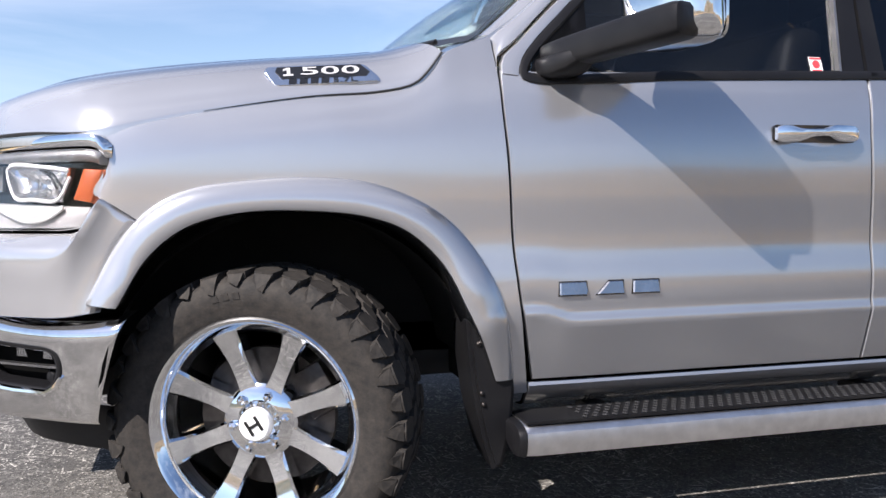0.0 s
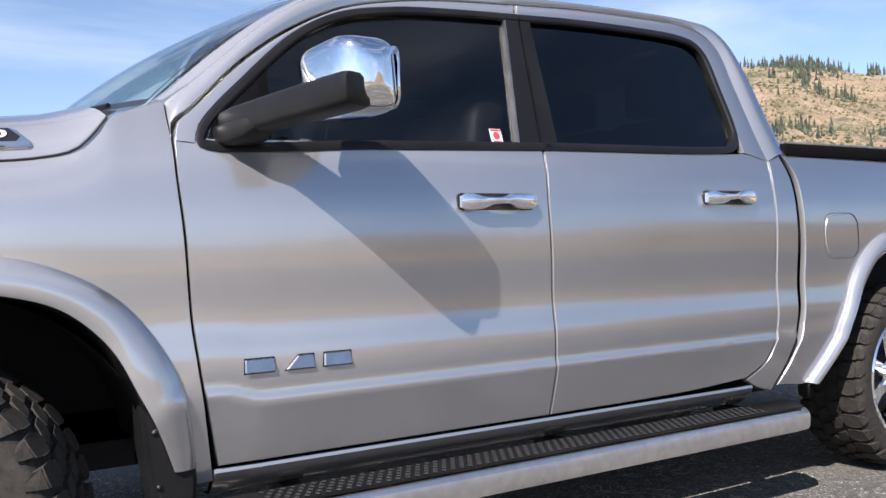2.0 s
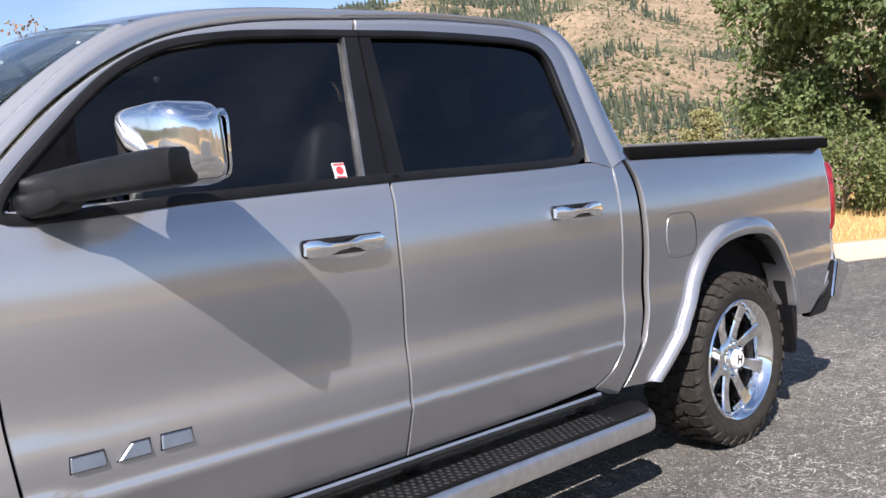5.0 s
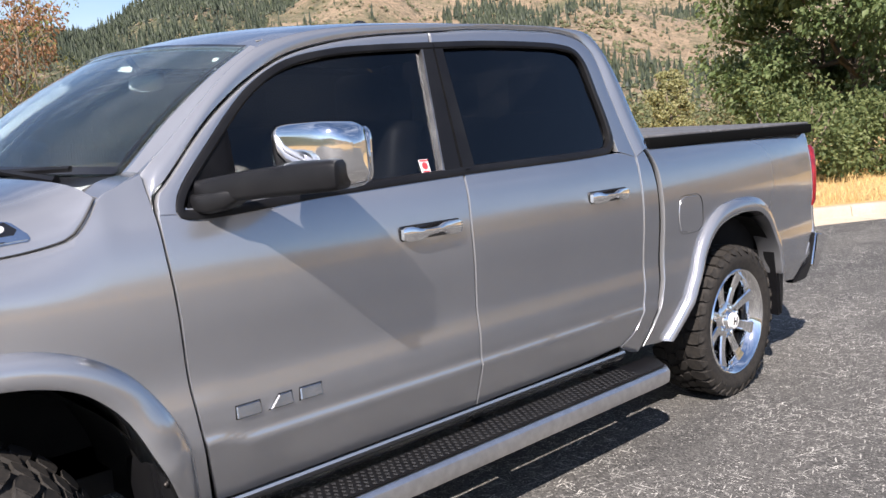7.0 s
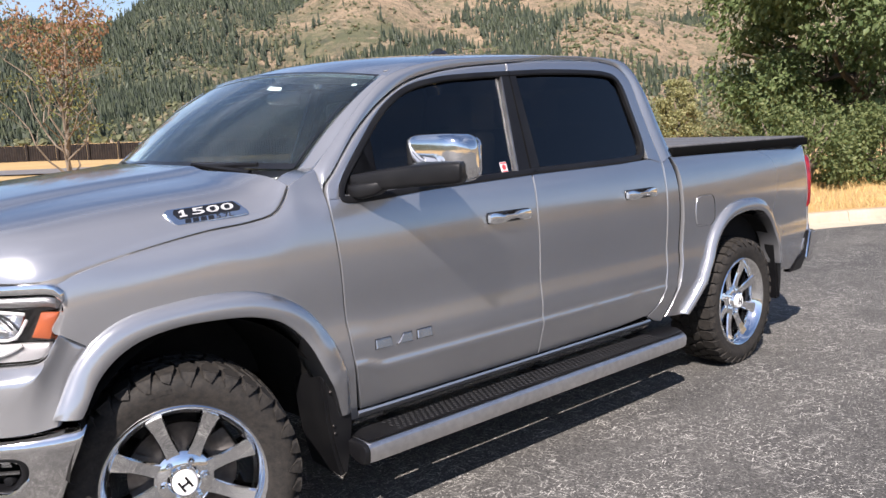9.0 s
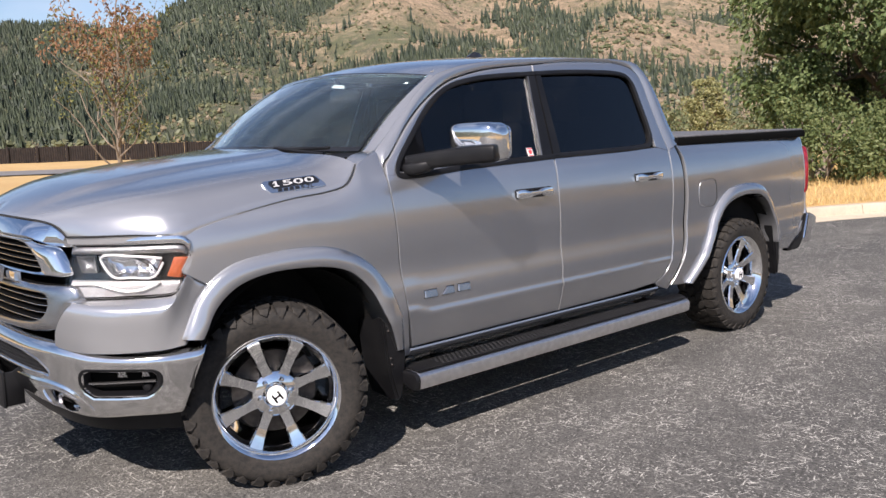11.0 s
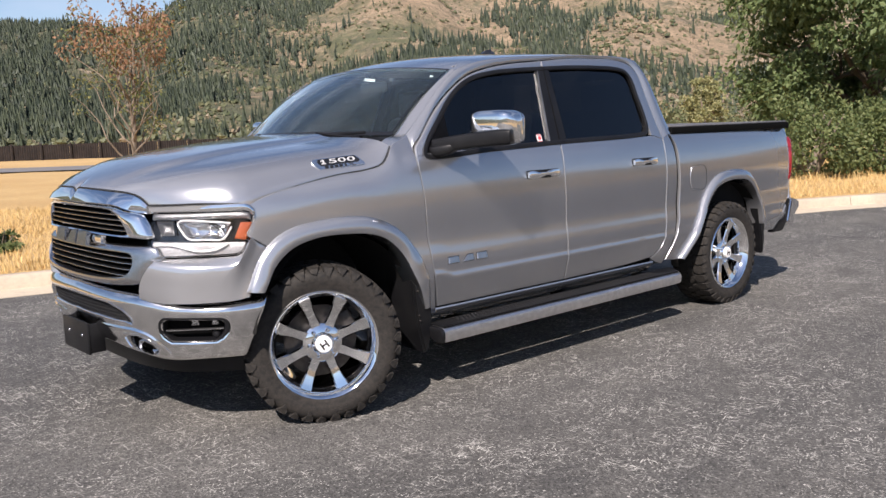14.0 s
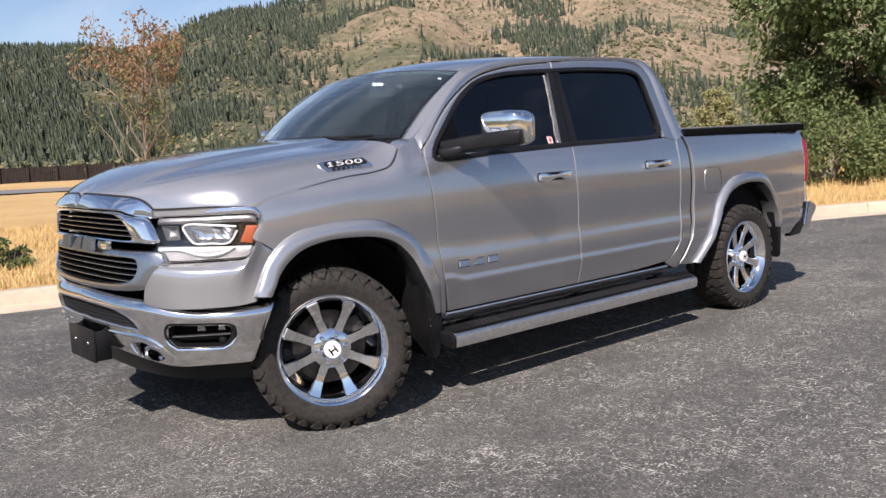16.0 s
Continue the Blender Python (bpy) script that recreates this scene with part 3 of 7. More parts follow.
def build_forest():
    rng = np.random.default_rng(7)
    verts, faces = [], []
    count = 0
    while count < 17000:
        az = rng.uniform(8, 66)
        t = rng.uniform(0.0, 1.02) ** 0.85
        r = R0 + (R1 - R0) * t
        if rng.uniform() > forest_density(az, r):
            continue
        count += 1
        a = radians(az)
        x, y, z = r * math.sin(a), r * math.cos(a), hill_height(az, r) - 0.8
        h = (5.0 + 11.0 * rng.uniform() ** 1.5) * (0.55 + 0.5 * t)
        w = h * rng.uniform(0.12, 0.20)
        spin = rng.uniform(0, 6.28)
        lean = rng.normal(size=2) * 0.02 * h
        tiers = 5
        for k in range(tiers):
            f0 = k / tiers
            z0, z1 = 0.08 + 0.80 * f0, min(1.0, 0.08 + 0.80 * f0 + 0.34)
            f = (1.0 - 0.80 * f0) * rng.uniform(0.75, 1.2)
            b = len(verts)
            for q in range(8):
                ang = spin + k * 1.3 + q * math.pi / 4
                rad = w * f * (rng.uniform(0.8, 1.5) if q % 2 else rng.uniform(0.25, 0.6))
                verts.append((x + lean[0] * z0 + rad * math.cos(ang), y + lean[1] * z0 + rad * math.sin(ang), z + h * (z0 + rng.uniform(-0.05, 0.05) - (0.05 if q % 2 else 0))))
            verts.append((x + lean[0] * z1, y + lean[1] * z1, z + h * z1))
            faces += [(b + q, b + (q + 1) % 8, b + 8) for q in range(8)]
    tagged(link_mesh("conifer_forest", verts, faces, leaf_mat("conifer_needles", (0.020, 0.030, 0.020), (0.068, 0.082, 0.046), None, 0), smooth=False), "dark green conifers scattered over a hillside", "forest", kind="stuff")

    verts, faces = [], []
    count = 0
    while count < 20000:
        az = rng.uniform(8, 66)
        t = rng.uniform(0.0, 0.97)
        r = R0 + (R1 - R0) * t
        a = radians(az)
        x, y = r * math.sin(a), r * math.cos(a)
        if rng.uniform() > 0.55 + 0.9 * noise.fractal((x * 0.02, y * 0.02, 9.0), 0.8, 2.2, 4):
            continue
        count += 1
        z = hill_height(az, r) - 0.3
        w = rng.uniform(0.3, 1.25) ** 1.6
        b = len(verts)
        for ring, (zz, f) in enumerate(((0.0, 0.9), (0.55, 1.0), (1.1, 0.55))):
            for q in range(5):
                ang = ring * 0.6 + q * 2 * math.pi / 5
                rad = w * f * rng.uniform(0.5, 1.4)
                verts.append((x + rad * math.cos(ang), y + rad * math.sin(ang), z + w * zz * rng.uniform(0.7, 1.3)))
        verts.append((x, y, z + w * 1.35))
        for ring in range(2):
            for q in range(5):
                p, s = b + ring * 5 + q, b + ring * 5 + (q + 1) % 5
                faces.append((p, s, s + 5, p + 5))
        faces += [(b + 10 + q, b + 10 + (q + 1) % 5, b + 15) for q in range(5)]
    tagged(link_mesh("hill_scrub", verts, faces, leaf_mat("scrub_leaves", (0.065, 0.078, 0.036), (0.15, 0.145, 0.075), (0.20, 0.155, 0.095), 0), smooth=False), "olive and tan bushes scattered over a hillside", "scrub", kind="stuff")


def build_far_side():
    # a second road crossing the field
    verts, faces = [], []
    pts = [(-60, 95), (-40, 81), (-20, 67), (-10, 59), (0, 51.5), (5, 47.2), (10, 42.8), (14, 39.0), (20, 35.5), (30, 30), (45, 25), (70, 18), (90, 14)]
    for x, y in pts:
        verts += [(x, y, rise(x, y - kerb_y(x)) + 0.06), (x + 1.5, y + 10, rise(x, y + 10 - kerb_y(x)) + 0.06)]
    faces = [(2 * i, 2 * i + 2, 2 * i + 3, 2 * i + 1) for i in range(len(pts) - 1)]
    tagged(link_mesh("far_road", verts, faces, plain("far_asphalt", (0.16, 0.15, 0.145), 0.9, 0, 0.15, 2)), "far grey road across the dry field", "road", kind="structure")


def build_fence():
    """A long brown board fence beyond the field."""
    fence = tagged(new("board_fence"), "long dark brown wooden board fence beyond a dry field", "fence")
    slope = -0.9
    boards = bmesh.new()
    for k in range(44):
        x = -24 + 1.78 * k
        y = 88.5 + slope * x
        bm = bmesh.new()
        box(bm, x - 0.08, x + 0.08, y - 0.12, y + 0.06, -0.8, 1.12, 0.02, 1)
        part("post", bm, FENCE_WOOD, fence)
        for q in range(12):
            xa = x + 0.05 + q * 0.142
            box(boards, xa, xa + 0.134, y + slope * q * 0.142, y + slope * q * 0.142 + 0.17, -0.45, 0.98 + 0.03 * ((q * 7 + k * 3) % 5) / 5)
    tagged(part("board_infill", boards, FENCE_WOOD, fence), kind="stuff")


build_ground()
build_kerb("kerb_far", 0.0, 1, "pale concrete kerb and gutter along the road")
build_kerb("kerb_near", -ROAD_WIDTH, -1, "pale concrete kerb and gutter along the road")
build_hills()
build_far_side()
build_forest()
build_fence()

# ---- the pickup truck: flanks, cab, bed ----
truck = tagged(new("pickup_truck"), "silver crew-cab pickup truck with chrome trim on lifted chrome wheels", "pickup truck")

FLANK = [(0.40, 0.948), (0.48, 0.968), (0.56, 0.985), (0.62, 0.9965), (0.638, 1.0005), (0.646, 1.0015), (0.668, 0.9938), (0.70, 0.9936), (0.74, 0.9920), (0.77, 0.9885), (0.80, 0.9830), (0.83, 0.9785), (0.86, 0.9765), (0.90, 0.976), (1.00, 0.977), (1.08, 0.974), (1.15, 0.967), (1.22, 0.954), (1.28, 0.938), (1.34, 0.915), (1.40, 0.893)]
TAPER = [(-0.50, -0.085), (-0.30, -0.045), (0.0, -0.018), (0.35, -0.004), (0.7, 0.0), (2.9, 0.0), (3.3, -0.004), (3.9, -0.012), (4.4, -0.028), (4.72, -0.05)]


def crease_lift(x):
    """How far the body crease climbs towards the front wheel."""
    return 0.028 * max(0.0, min(1.0, (0.82 - x) / 0.08))


def flank(x, z):
    """y of the left side's skin."""
    return -(ease(FLANK, z - crease_lift(x) * max(0, 1 - abs(z - 0.66) / 0.25)) + ease(TAPER, x))


def house(z):
    """y of the left side of the greenhouse."""
    return -0.925 + 0.36 * (z - 1.31) + 0.05 * max(0, z - 1.62) ** 2


def snap(x, z):
    """Draws rows of a panel to the body crease, so that it stays crisp."""
    lift = crease_lift(x)
    for edge in (0.646, 0.657, 0.668):
        if abs(z - lift - edge) < 0.0056:
            return edge + lift
    return z


def skin(grid):
    rows = []
    for row in grid:
        fixed = [(p[0], snap(p[0], p[1])) for p in row]
        rows.append([(x, flank(x, z), z) for x, z in fixed])
    return rows


SEAM_F = [(0.654, 1.30), (0.662, 1.345), (0.705, 1.385), (0.868, 1.537), (1.025, 1.648), (1.19, 1.73), (1.37, 1.776), (1.555, 1.803), (1.836, 1.826)]
TRIM_F = [(0.700, 1.296), (0.716, 1.345), (0.853, 1.488), (1.022, 1.635), (1.177, 1.715), (1.375, 1.757), (1.56, 1.774), (1.826, 1.790)]
SEAM_R = [(1.848, 1.827), (2.10, 1.844), (2.40, 1.850), (2.62, 1.845), (2.735, 1.815), (2.795, 1.755), (2.818, 1.60), (2.842, 1.43), (2.866, 1.31)]
TRIM_R = [(1.838, 1.790), (2.10, 1.803), (2.40, 1.806), (2.58, 1.800), (2.672, 1.780), (2.715, 1.730), (2.733, 1.60), (2.744, 1.45), (2.735, 1.39), (2.69, 1.345), (2.62, 1.335)]


def upper_strip(name, outer, inner, n, parent, side, bulge=0.006, yo=None):
    """Painted window frame between two curves in the greenhouse plane."""
    A, B = spline(outer, n), spline(inner, n)
    rows = []
    for a, b in zip(A, B):
        row = []
        for k in range(4):
            s = k / 3
            p = a * (1 - s) + b * s
            row.append((p[0], house(p[1]) - bulge * math.sin(math.pi * (0.25 + 0.5 * s)), p[1]))
        rows.append(row)
    return sheet(name, rows, PAINT, parent, inward=(0, 0.025, 0), side=side)


def ribbon(name, points, width, material, parent, side, proud=0.010, depth=0.02, closed=False, plane=house, label="", n=60, inner=True):
    """A moulding that follows a curve in the greenhouse plane; width goes to its right-hand (inner) side."""
    P = spline(points + ([points[0]] if closed else []), n)
    flip = 1 if side < 0 else -1
    rings = []
    for i, p in enumerate(P):
        q, r = P[max(i - 1, 0)], P[min(i + 1, n - 1)]
        if closed:
            q, r = P[i - 1 if i else n - 2], P[i + 1 if i < n - 1 else 1]
        d = (r - q) / max(np.linalg.norm(r - q), 1e-9)
        nrm = np.array([d[1], -d[0]])
        ring = []
        for off, out in ((0, -depth), (0, proud * 0.7), (width * 0.25, proud), (width * 0.75, proud), (width, proud * 0.5), (width, -depth)):
            w = p + nrm * off
            ring.append((w[0], (plane(w[1]) - out) * flip, w[1]))
        rings.append(ring)
    return loft(name, rings, material, parent, label, caps=not closed)


def pane(name, outline, material, parent, side, inset=0.012, thick=0.005, label=""):
    """A glass pane filling an outline in the greenhouse plane (fan of quads over a shrunken outline)."""
    flip = 1 if side < 0 else -1
    bm = bmesh.new()
    P = [np.array(p) for p in outline]
    vs = [bm.verts.new((p[0], (house(p[1]) + inset) * flip, p[1])) for p in P]
    f = bm.faces.new(vs)
    bm.normal_update()
    if f.normal.y * flip > 0:
        f.normal_flip()
    made = bmesh.ops.extrude_face_region(bm, geom=[f])
    for v in [g for g in made["geom"] if isinstance(g, bmesh.types.BMVert)]:
        v.co.y += thick * flip
    bmesh.ops.recalc_face_normals(bm, faces=bm.faces)
    ob = part(name, bm, material, parent, label, smooth=False)
    return ob


def door_handle(x0, x1, z, parent, side, lock):
    flip = 1 if side < 0 else -1
    y = flank((x0 + x1) / 2, z)
    # chrome grip: square ends, scooped above in front and below in the middle
    rings = []
    for k in range(25):
        s = k / 24
        x = x0 + (x1 - x0) * s
        bow = 0.040 * math.sin(math.pi * min(1, max(0, s * 0.94 + 0.03))) ** 0.45
        top = ease([(0.0, 0.016), (0.03, 0.022), (0.14, 0.021), (0.24, 0.012), (0.50, 0.010), (0.60, 0.019), (0.66, 0.022), (0.96, 0.021), (1.0, 0.014)], s)
        low = ease([(0.0, 0.018), (0.03, 0.026), (0.26, 0.024), (0.36, 0.014), (0.60, 0.012), (0.67, 0.022), (0.72, 0.025), (0.95, 0.023), (1.0, 0.014)], s)
        zz = z + 0.003 * math.sin(s * 3)
        ring = []
        for a in range(12):
            t = 2 * math.pi * a / 12
            c, sn = math.cos(t), math.sin(t)
            h = top if sn > 0 else low
            ring.append((x, (y - bow - 0.010 * abs(c) ** 0.6 * (1 if c > 0 else -1)) * flip, zz + h * abs(sn) ** 0.6 * (1 if sn > 0 else -1)))
        rings.append(ring)
    loft("door_handle", rings, CHROME, parent, "chrome pull handle")
    bm = bmesh.new()
    place = Matrix.Translation(((x0 + x1) / 2, (y + 0.004) * flip, z)) @ Matrix.Rotation(radians(90) * (1 if side < 0 else -1), 4, "X")
    prism(bm, rounded(x1 - x0 + 0.008, 0.050, 0.014), place, 0.008)
    part("handle_bezel", bm, GLOSS, parent, "dark bezel behind the handle")
    if lock:
        bm = bmesh.new()
        lathe(bm, [(0.0, -0.004), (0.008, -0.003), (0.010, 0.004)], 16)
        bmesh.ops.translate(bm, verts=bm.verts, vec=(x1 - 0.016, (y - 0.030) * flip, z + 0.003))
        part("lock_cylinder", bm, SILVER, parent)


def build_side(side):
    flip = 1 if side < 0 else -1
    # fender
    top = [(-0.345, 1.128), (-0.25, 1.158), (-0.10, 1.190), (0.157, 1.230), (0.33, 1.245), (0.430, 1.268), (0.474, 1.308), (0.512, 1.358), (0.575, 1.385), (0.64, 1.408)]
    seam_y = [(-0.40, -0.905), (-0.25, -0.918), (-0.1, -0.918), (0.157, -0.916), (0.33, -0.920), (0.430, -0.926), (0.474, -0.916), (0.512, -0.898), (0.575, -0.884), (0.66, -0.868)]
    left = [(-0.262, 0.930), (-0.31, 0.962), (-0.357, 0.995), (-0.335, 1.04), (-0.322, 1.075), (-0.345, 1.128)]
    right = [(0.714, 0.455), (0.683, 0.69), (0.668, 0.83), (0.656, 1.064), (0.646, 1.21), (0.645, 1.31), (0.64, 1.408)]
    bottom = [(-0.262, 0.930), (-0.2, 0.960), (-0.05, 0.99), (0.12, 0.997), (0.28, 0.98), (0.42, 0.905), (0.525, 0.80), (0.585, 0.69), (0.622, 0.56), (0.64, 0.46), (0.714, 0.455)]
    grid = coons(left, right, bottom, top, 56, 26)
    tops = spline(top, 200)
    rows = []
    for row in grid:
        out_row = []
        for p in row:
            x, z = p
            zt = float(np.interp(x, [q[0] for q in tops], [q[1] for q in tops]))
            y = flank(x, z)
            reach = 0.11 + 0.05 * max(0.0, min(1.0, (x - 0.20) / 0.30))
            s = max(0.0, min(1.0, (z - (zt - reach)) / reach))
            y += (ease(seam_y, x) - flank(x, zt)) * s ** (2.2 - 1.0 * max(0.0, min(1.0, (x - 0.45) / 0.1)))
            out_row.append((x, y, z))
        rows.append(out_row)
    sheet("fender", rows, PAINT, truck, side=side)
    # doors
    lf = [(0.725, 0.492), (0.690, 0.69), (0.674, 0.83), (0.662, 1.064), (0.652, 1.21), (0.652, 1.31)]
    rf = [(1.757, 0.492), (1.769, 0.656), (1.778, 0.9), (1.780, 1.15), (1.790, 1.24), (1.797, 1.328)]
    front = sheet("front_door", skin(coons(lf, rf, [(0.725, 0.492), (1.757, 0.492)], [(0.652, 1.31), (1.797, 1.328)], 44, 72)), PAINT, truck, side=side)
    lr = [(1.765, 0.492), (1.777, 0.656), (1.786, 0.9), (1.788, 1.15), (1.798, 1.24), (1.805, 1.328)]
    rr = [(2.655, 0.515), (2.74, 0.562), (2.79, 0.64), (2.822, 0.77), (2.838, 0.95), (2.848, 1.10), (2.856, 1.22), (2.866, 1.335)]
    rear = sheet("rear_door", skin(coons(lr, rr, [(1.765, 0.492), (2.35, 0.498), (2.655, 0.515)], [(1.805, 1.328), (2.866, 1.335)], 44, 72)), PAINT, truck, side=side)
    upper_strip("window_frame", SEAM_F, TRIM_F, 50, front, side)
    upper_strip("window_frame", SEAM_R, TRIM_R[:8] + [(2.745, 1.40), (2.75, 1.34)], 50, rear, side)
    # window mouldings
    ribbon("window_trim", [(1.832, 1.317), (1.2, 1.298), (0.72, 1.283), (0.702, 1.300), (0.718, 1.347), (0.853, 1.488), (1.022, 1.637), (1.177, 1.718), (1.375, 1.760), (1.56, 1.777), (1.838, 1.793)], 0.026, PLASTIC, front, side, n=110)
    ribbon("window_trim", [(1.842, 1.793), (2.10, 1.805), (2.40, 1.808), (2.58, 1.802), (2.672, 1.782), (2.715, 1.732), (2.733, 1.60), (2.746, 1.45), (2.737, 1.385), (2.69, 1.342), (2.60, 1.332), (1.812, 1.317)], 0.026, PLASTIC, rear, side, n=110)
    front_pane = [(0.742, 1.312), (0.752, 1.345), (0.87, 1.478), (1.032, 1.617), (1.183, 1.695), (1.378, 1.736), (1.56, 1.753), (1.775, 1.765), (1.70, 1.327)]
    g = pane("window_glass", front_pane, SIDE_GLASS, front, side, label="dark tinted side window")
    g.visible_shadow = False
    pane("window_glass", [(1.850, 1.34), (1.872, 1.77), (2.10, 1.783), (2.40, 1.786), (2.57, 1.78), (2.652, 1.765), (2.688, 1.722), (2.706, 1.60), (2.718, 1.455), (2.71, 1.40), (2.675, 1.365), (2.60, 1.352)], DARK_GLASS, rear, side, label="dark privacy-glass side window")
    # B-pillar covers and the bright strip along the front window's rear edge
    for name, quad, mat, own in (("pillar_cover", [(1.715, 1.318), (1.790, 1.318), (1.838, 1.792), (1.790, 1.786)], PLASTIC, front), ("pillar_cover", [(1.803, 1.318), (1.864, 1.330), (1.886, 1.793), (1.846, 1.792)], PLASTIC, rear), ("window_channel", [(1.703, 1.320), (1.711, 1.320), (1.786, 1.775), (1.778, 1.772)], GREY_METAL, front)):
        bm = bmesh.new()
        vs = [bm.verts.new((x, (house(z) - 0.006) * flip, z)) for x, z in quad]
        f = bm.faces.new(vs)
        e = bmesh.ops.extrude_face_region(bm, geom=[f])
        for v in [q for q in e["geom"] if isinstance(q, bmesh.types.BMVert)]:
            v.co.y += 0.022 * flip
        bmesh.ops.recalc_face_normals(bm, faces=bm.faces)
        part(name, bm, mat, own, smooth=False)
    door_handle(1.450, 1.720, 1.150, front, side, True)
    door_handle(2.474, 2.728, 1.168, rear, side, False)
    # roof rail with A- and C-pillar
    outer = [(0.640, -0.855, 1.412), (0.72, -0.835, 1.468), (0.814, -0.812, 1.548), (0.961, -0.783, 1.672), (1.10, -0.757, 1.760), (1.25, -0.742, 1.806), (1.45, -0.730, 1.837), (1.75, -0.718, 1.858), (2.30, -0.712, 1.874), (2.68, -0.715, 1.872), (2.80, -0.728, 1.855), (2.862, -0.752, 1.800), (2.905, -0.800, 1.68), (2.950, -0.868, 1.48), (2.985, -0.915, 1.345)]
    seam = [(0.640, 1.30), (0.648, 1.352), (0.698, 1.392), (0.861, 1.545), (1.020, 1.657), (1.188, 1.739), (1.37, 1.785), (1.555, 1.812), (1.84, 1.835), (2.10, 1.853), (2.40, 1.859), (2.62, 1.854), (2.742, 1.823), (2.803, 1.760), (2.827, 1.60), (2.851, 1.43), (2.876, 1.31)]
    A, B = spline(outer, 110), spline([(x, house(z), z) for x, z in seam], 110)
    rows = []
    for a, b in zip(A, B):
        row = []
        for k in range(6):
            s = k / 5
            p = a * (1 - s) + b * s
            p = p + np.array([0, -0.008, 0.008]) * math.sin(math.pi * s)
            p = p + np.array([0.006, 0.012, 0]) * max(0, 1 - len(rows) / 4)
            row.append(tuple(p))
        rows.append(row)
    sheet("roof_rail", rows, PAINT, truck, side=side, inward=(0, 0.03, -0.01))
    # panel between rear door and bed, and rocker below the doors
    lq = [(2.66, 0.508), (2.748, 0.556), (2.80, 0.636), (2.832, 0.77), (2.848, 0.95), (2.858, 1.10), (2.866, 1.22), (2.876, 1.31)]
    rq = [(2.805, 0.452), (2.872, 0.552), (2.930, 0.70), (2.962, 0.90), (2.974, 1.10), (2.972, 1.24), (2.945, 1.335)]
    sheet("cab_corner", skin(coons(lq, rq, [(2.66, 0.508), (2.73, 0.47), (2.805, 0.452)], [(2.876, 1.31), (2.945, 1.335)], 14, 30)), PAINT, truck, side=side)
    rk = []
    for k in range(30):
        x = 0.715 + (2.70 - 0.715) * k / 29
        rk.append([(x, flank(x, 0.486) + 0.006, 0.484), (x, flank(x, 0.474) - 0.001, 0.474), (x, flank(x, 0.46) + 0.001, 0.458), (x, flank(x, 0.45) + 0.016, 0.444), (x, -0.925, 0.420), (x, -0.90, 0.408), (x, -0.87, 0.404)])
    sheet("rocker_panel", [list(r) for r in zip(*rk)][::-1], PAINT, truck, side=side)
    # bed side
    lb = [(2.838, 0.470), (2.915, 0.58), (2.978, 0.72), (3.012, 0.94), (3.017, 1.12), (3.012, 1.25), (2.988, 1.31), (2.965, 1.345)]
    rb = [(4.38, 0.520), (4.47, 0.60), (4.55, 0.69), (4.605, 0.752), (4.652, 0.790), (4.658, 0.905), (4.662, 1.10), (4.668, 1.265), (4.70, 1.31), (4.66, 1.378)]
    bb = [(2.838, 0.470), (3.06, 0.47), (3.20, 0.66), (3.34, 0.86), (3.50, 0.985), (3.72, 1.01), (3.94, 0.98), (4.06, 0.89), (4.13, 0.74), (4.17, 0.56), (4.38, 0.520)]
    tb = [(2.965, 1.345), (3.277, 1.357), (3.70, 1.368), (4.66, 1.378)]
    grid = coons(lb, rb, bb, tb, 64, 30)
    rows = [[(p[0], flank(p[0], p[1]) + 0.012 * max(0, (p[1] - 1.30) / 0.08) ** 2, p[1]) for p in row] for row in grid]
    bed = sheet("bed_side", rows, PAINT, truck, side=side)
    # rear corner: rounds off to the tailgate, with the lamp set in it
    rows = []
    for k in range(9):
        s = k / 8
        a = radians(90 * s)
        col = []
        for j in range(16):
            z = 0.53 + (1.375 - 0.53) * j / 15
            x0 = 4.665 if z > 0.76 else 4.665 - 0.26 * (0.76 - z) / 0.23
            x = x0 + (4.775 - x0) * math.sin(a)
            y = flank(4.66, z) + 0.115 * (1 - math.cos(a))
            if z > 1.28:
                x -= 0.10 * (z - 1.28) / 0.1 * s
            col.append((x, y, z))
        rows.append(col)
    grid = [list(r) for r in zip(*rows)]
    sheet("bed_corner", grid, PAINT, truck, side=side, inward=(-0.01, 0.02, 0))
    rows = []
    for k in range(8):
        a = radians(8 + 70 * k / 7)
        col = []
        for j in range(14):
            z = 0.912 + (1.262 - 0.912) * j / 13
            lean = 0.035 * (z - 0.912) / 0.35
            end = 0.012 * (1 if 0 < j < 13 and 0 < k < 7 else 0)
            col.append((4.645 + lean + (4.79 - 4.655) * math.sin(a) * 0.95, flank(4.66, z) - end - 0.004 + 0.115 * (1 - math.cos(a)), z))
        rows.append(col)
    sheet("tail_light", [list(r) for r in zip(*rows)], RED, truck, "tall red tail light lens", side=side, inward=(-0.01, 0.03, 0))
    # fuel door
    if side < 0:
        outline = rounded(0.212, 0.170, 0.05, 6)
        rows = []
        for j in range(13):
            row = []
            for i in range(13):
                u, v = -1 + i / 6, -1 + j / 6
                k = 0.30
                a, b = 0.105 * u * math.sqrt(1 - k * v * v), 0.084 * v * math.sqrt(1 - k * u * u)
                row.append((3.243 + a, flank(3.243 + a, 1.021 + b) - 0.0025, 1.021 + b))
            rows.append(row)
        sheet("fuel_door", rows, PAINT, bed, side=side, inward=(0, 0.01, 0))
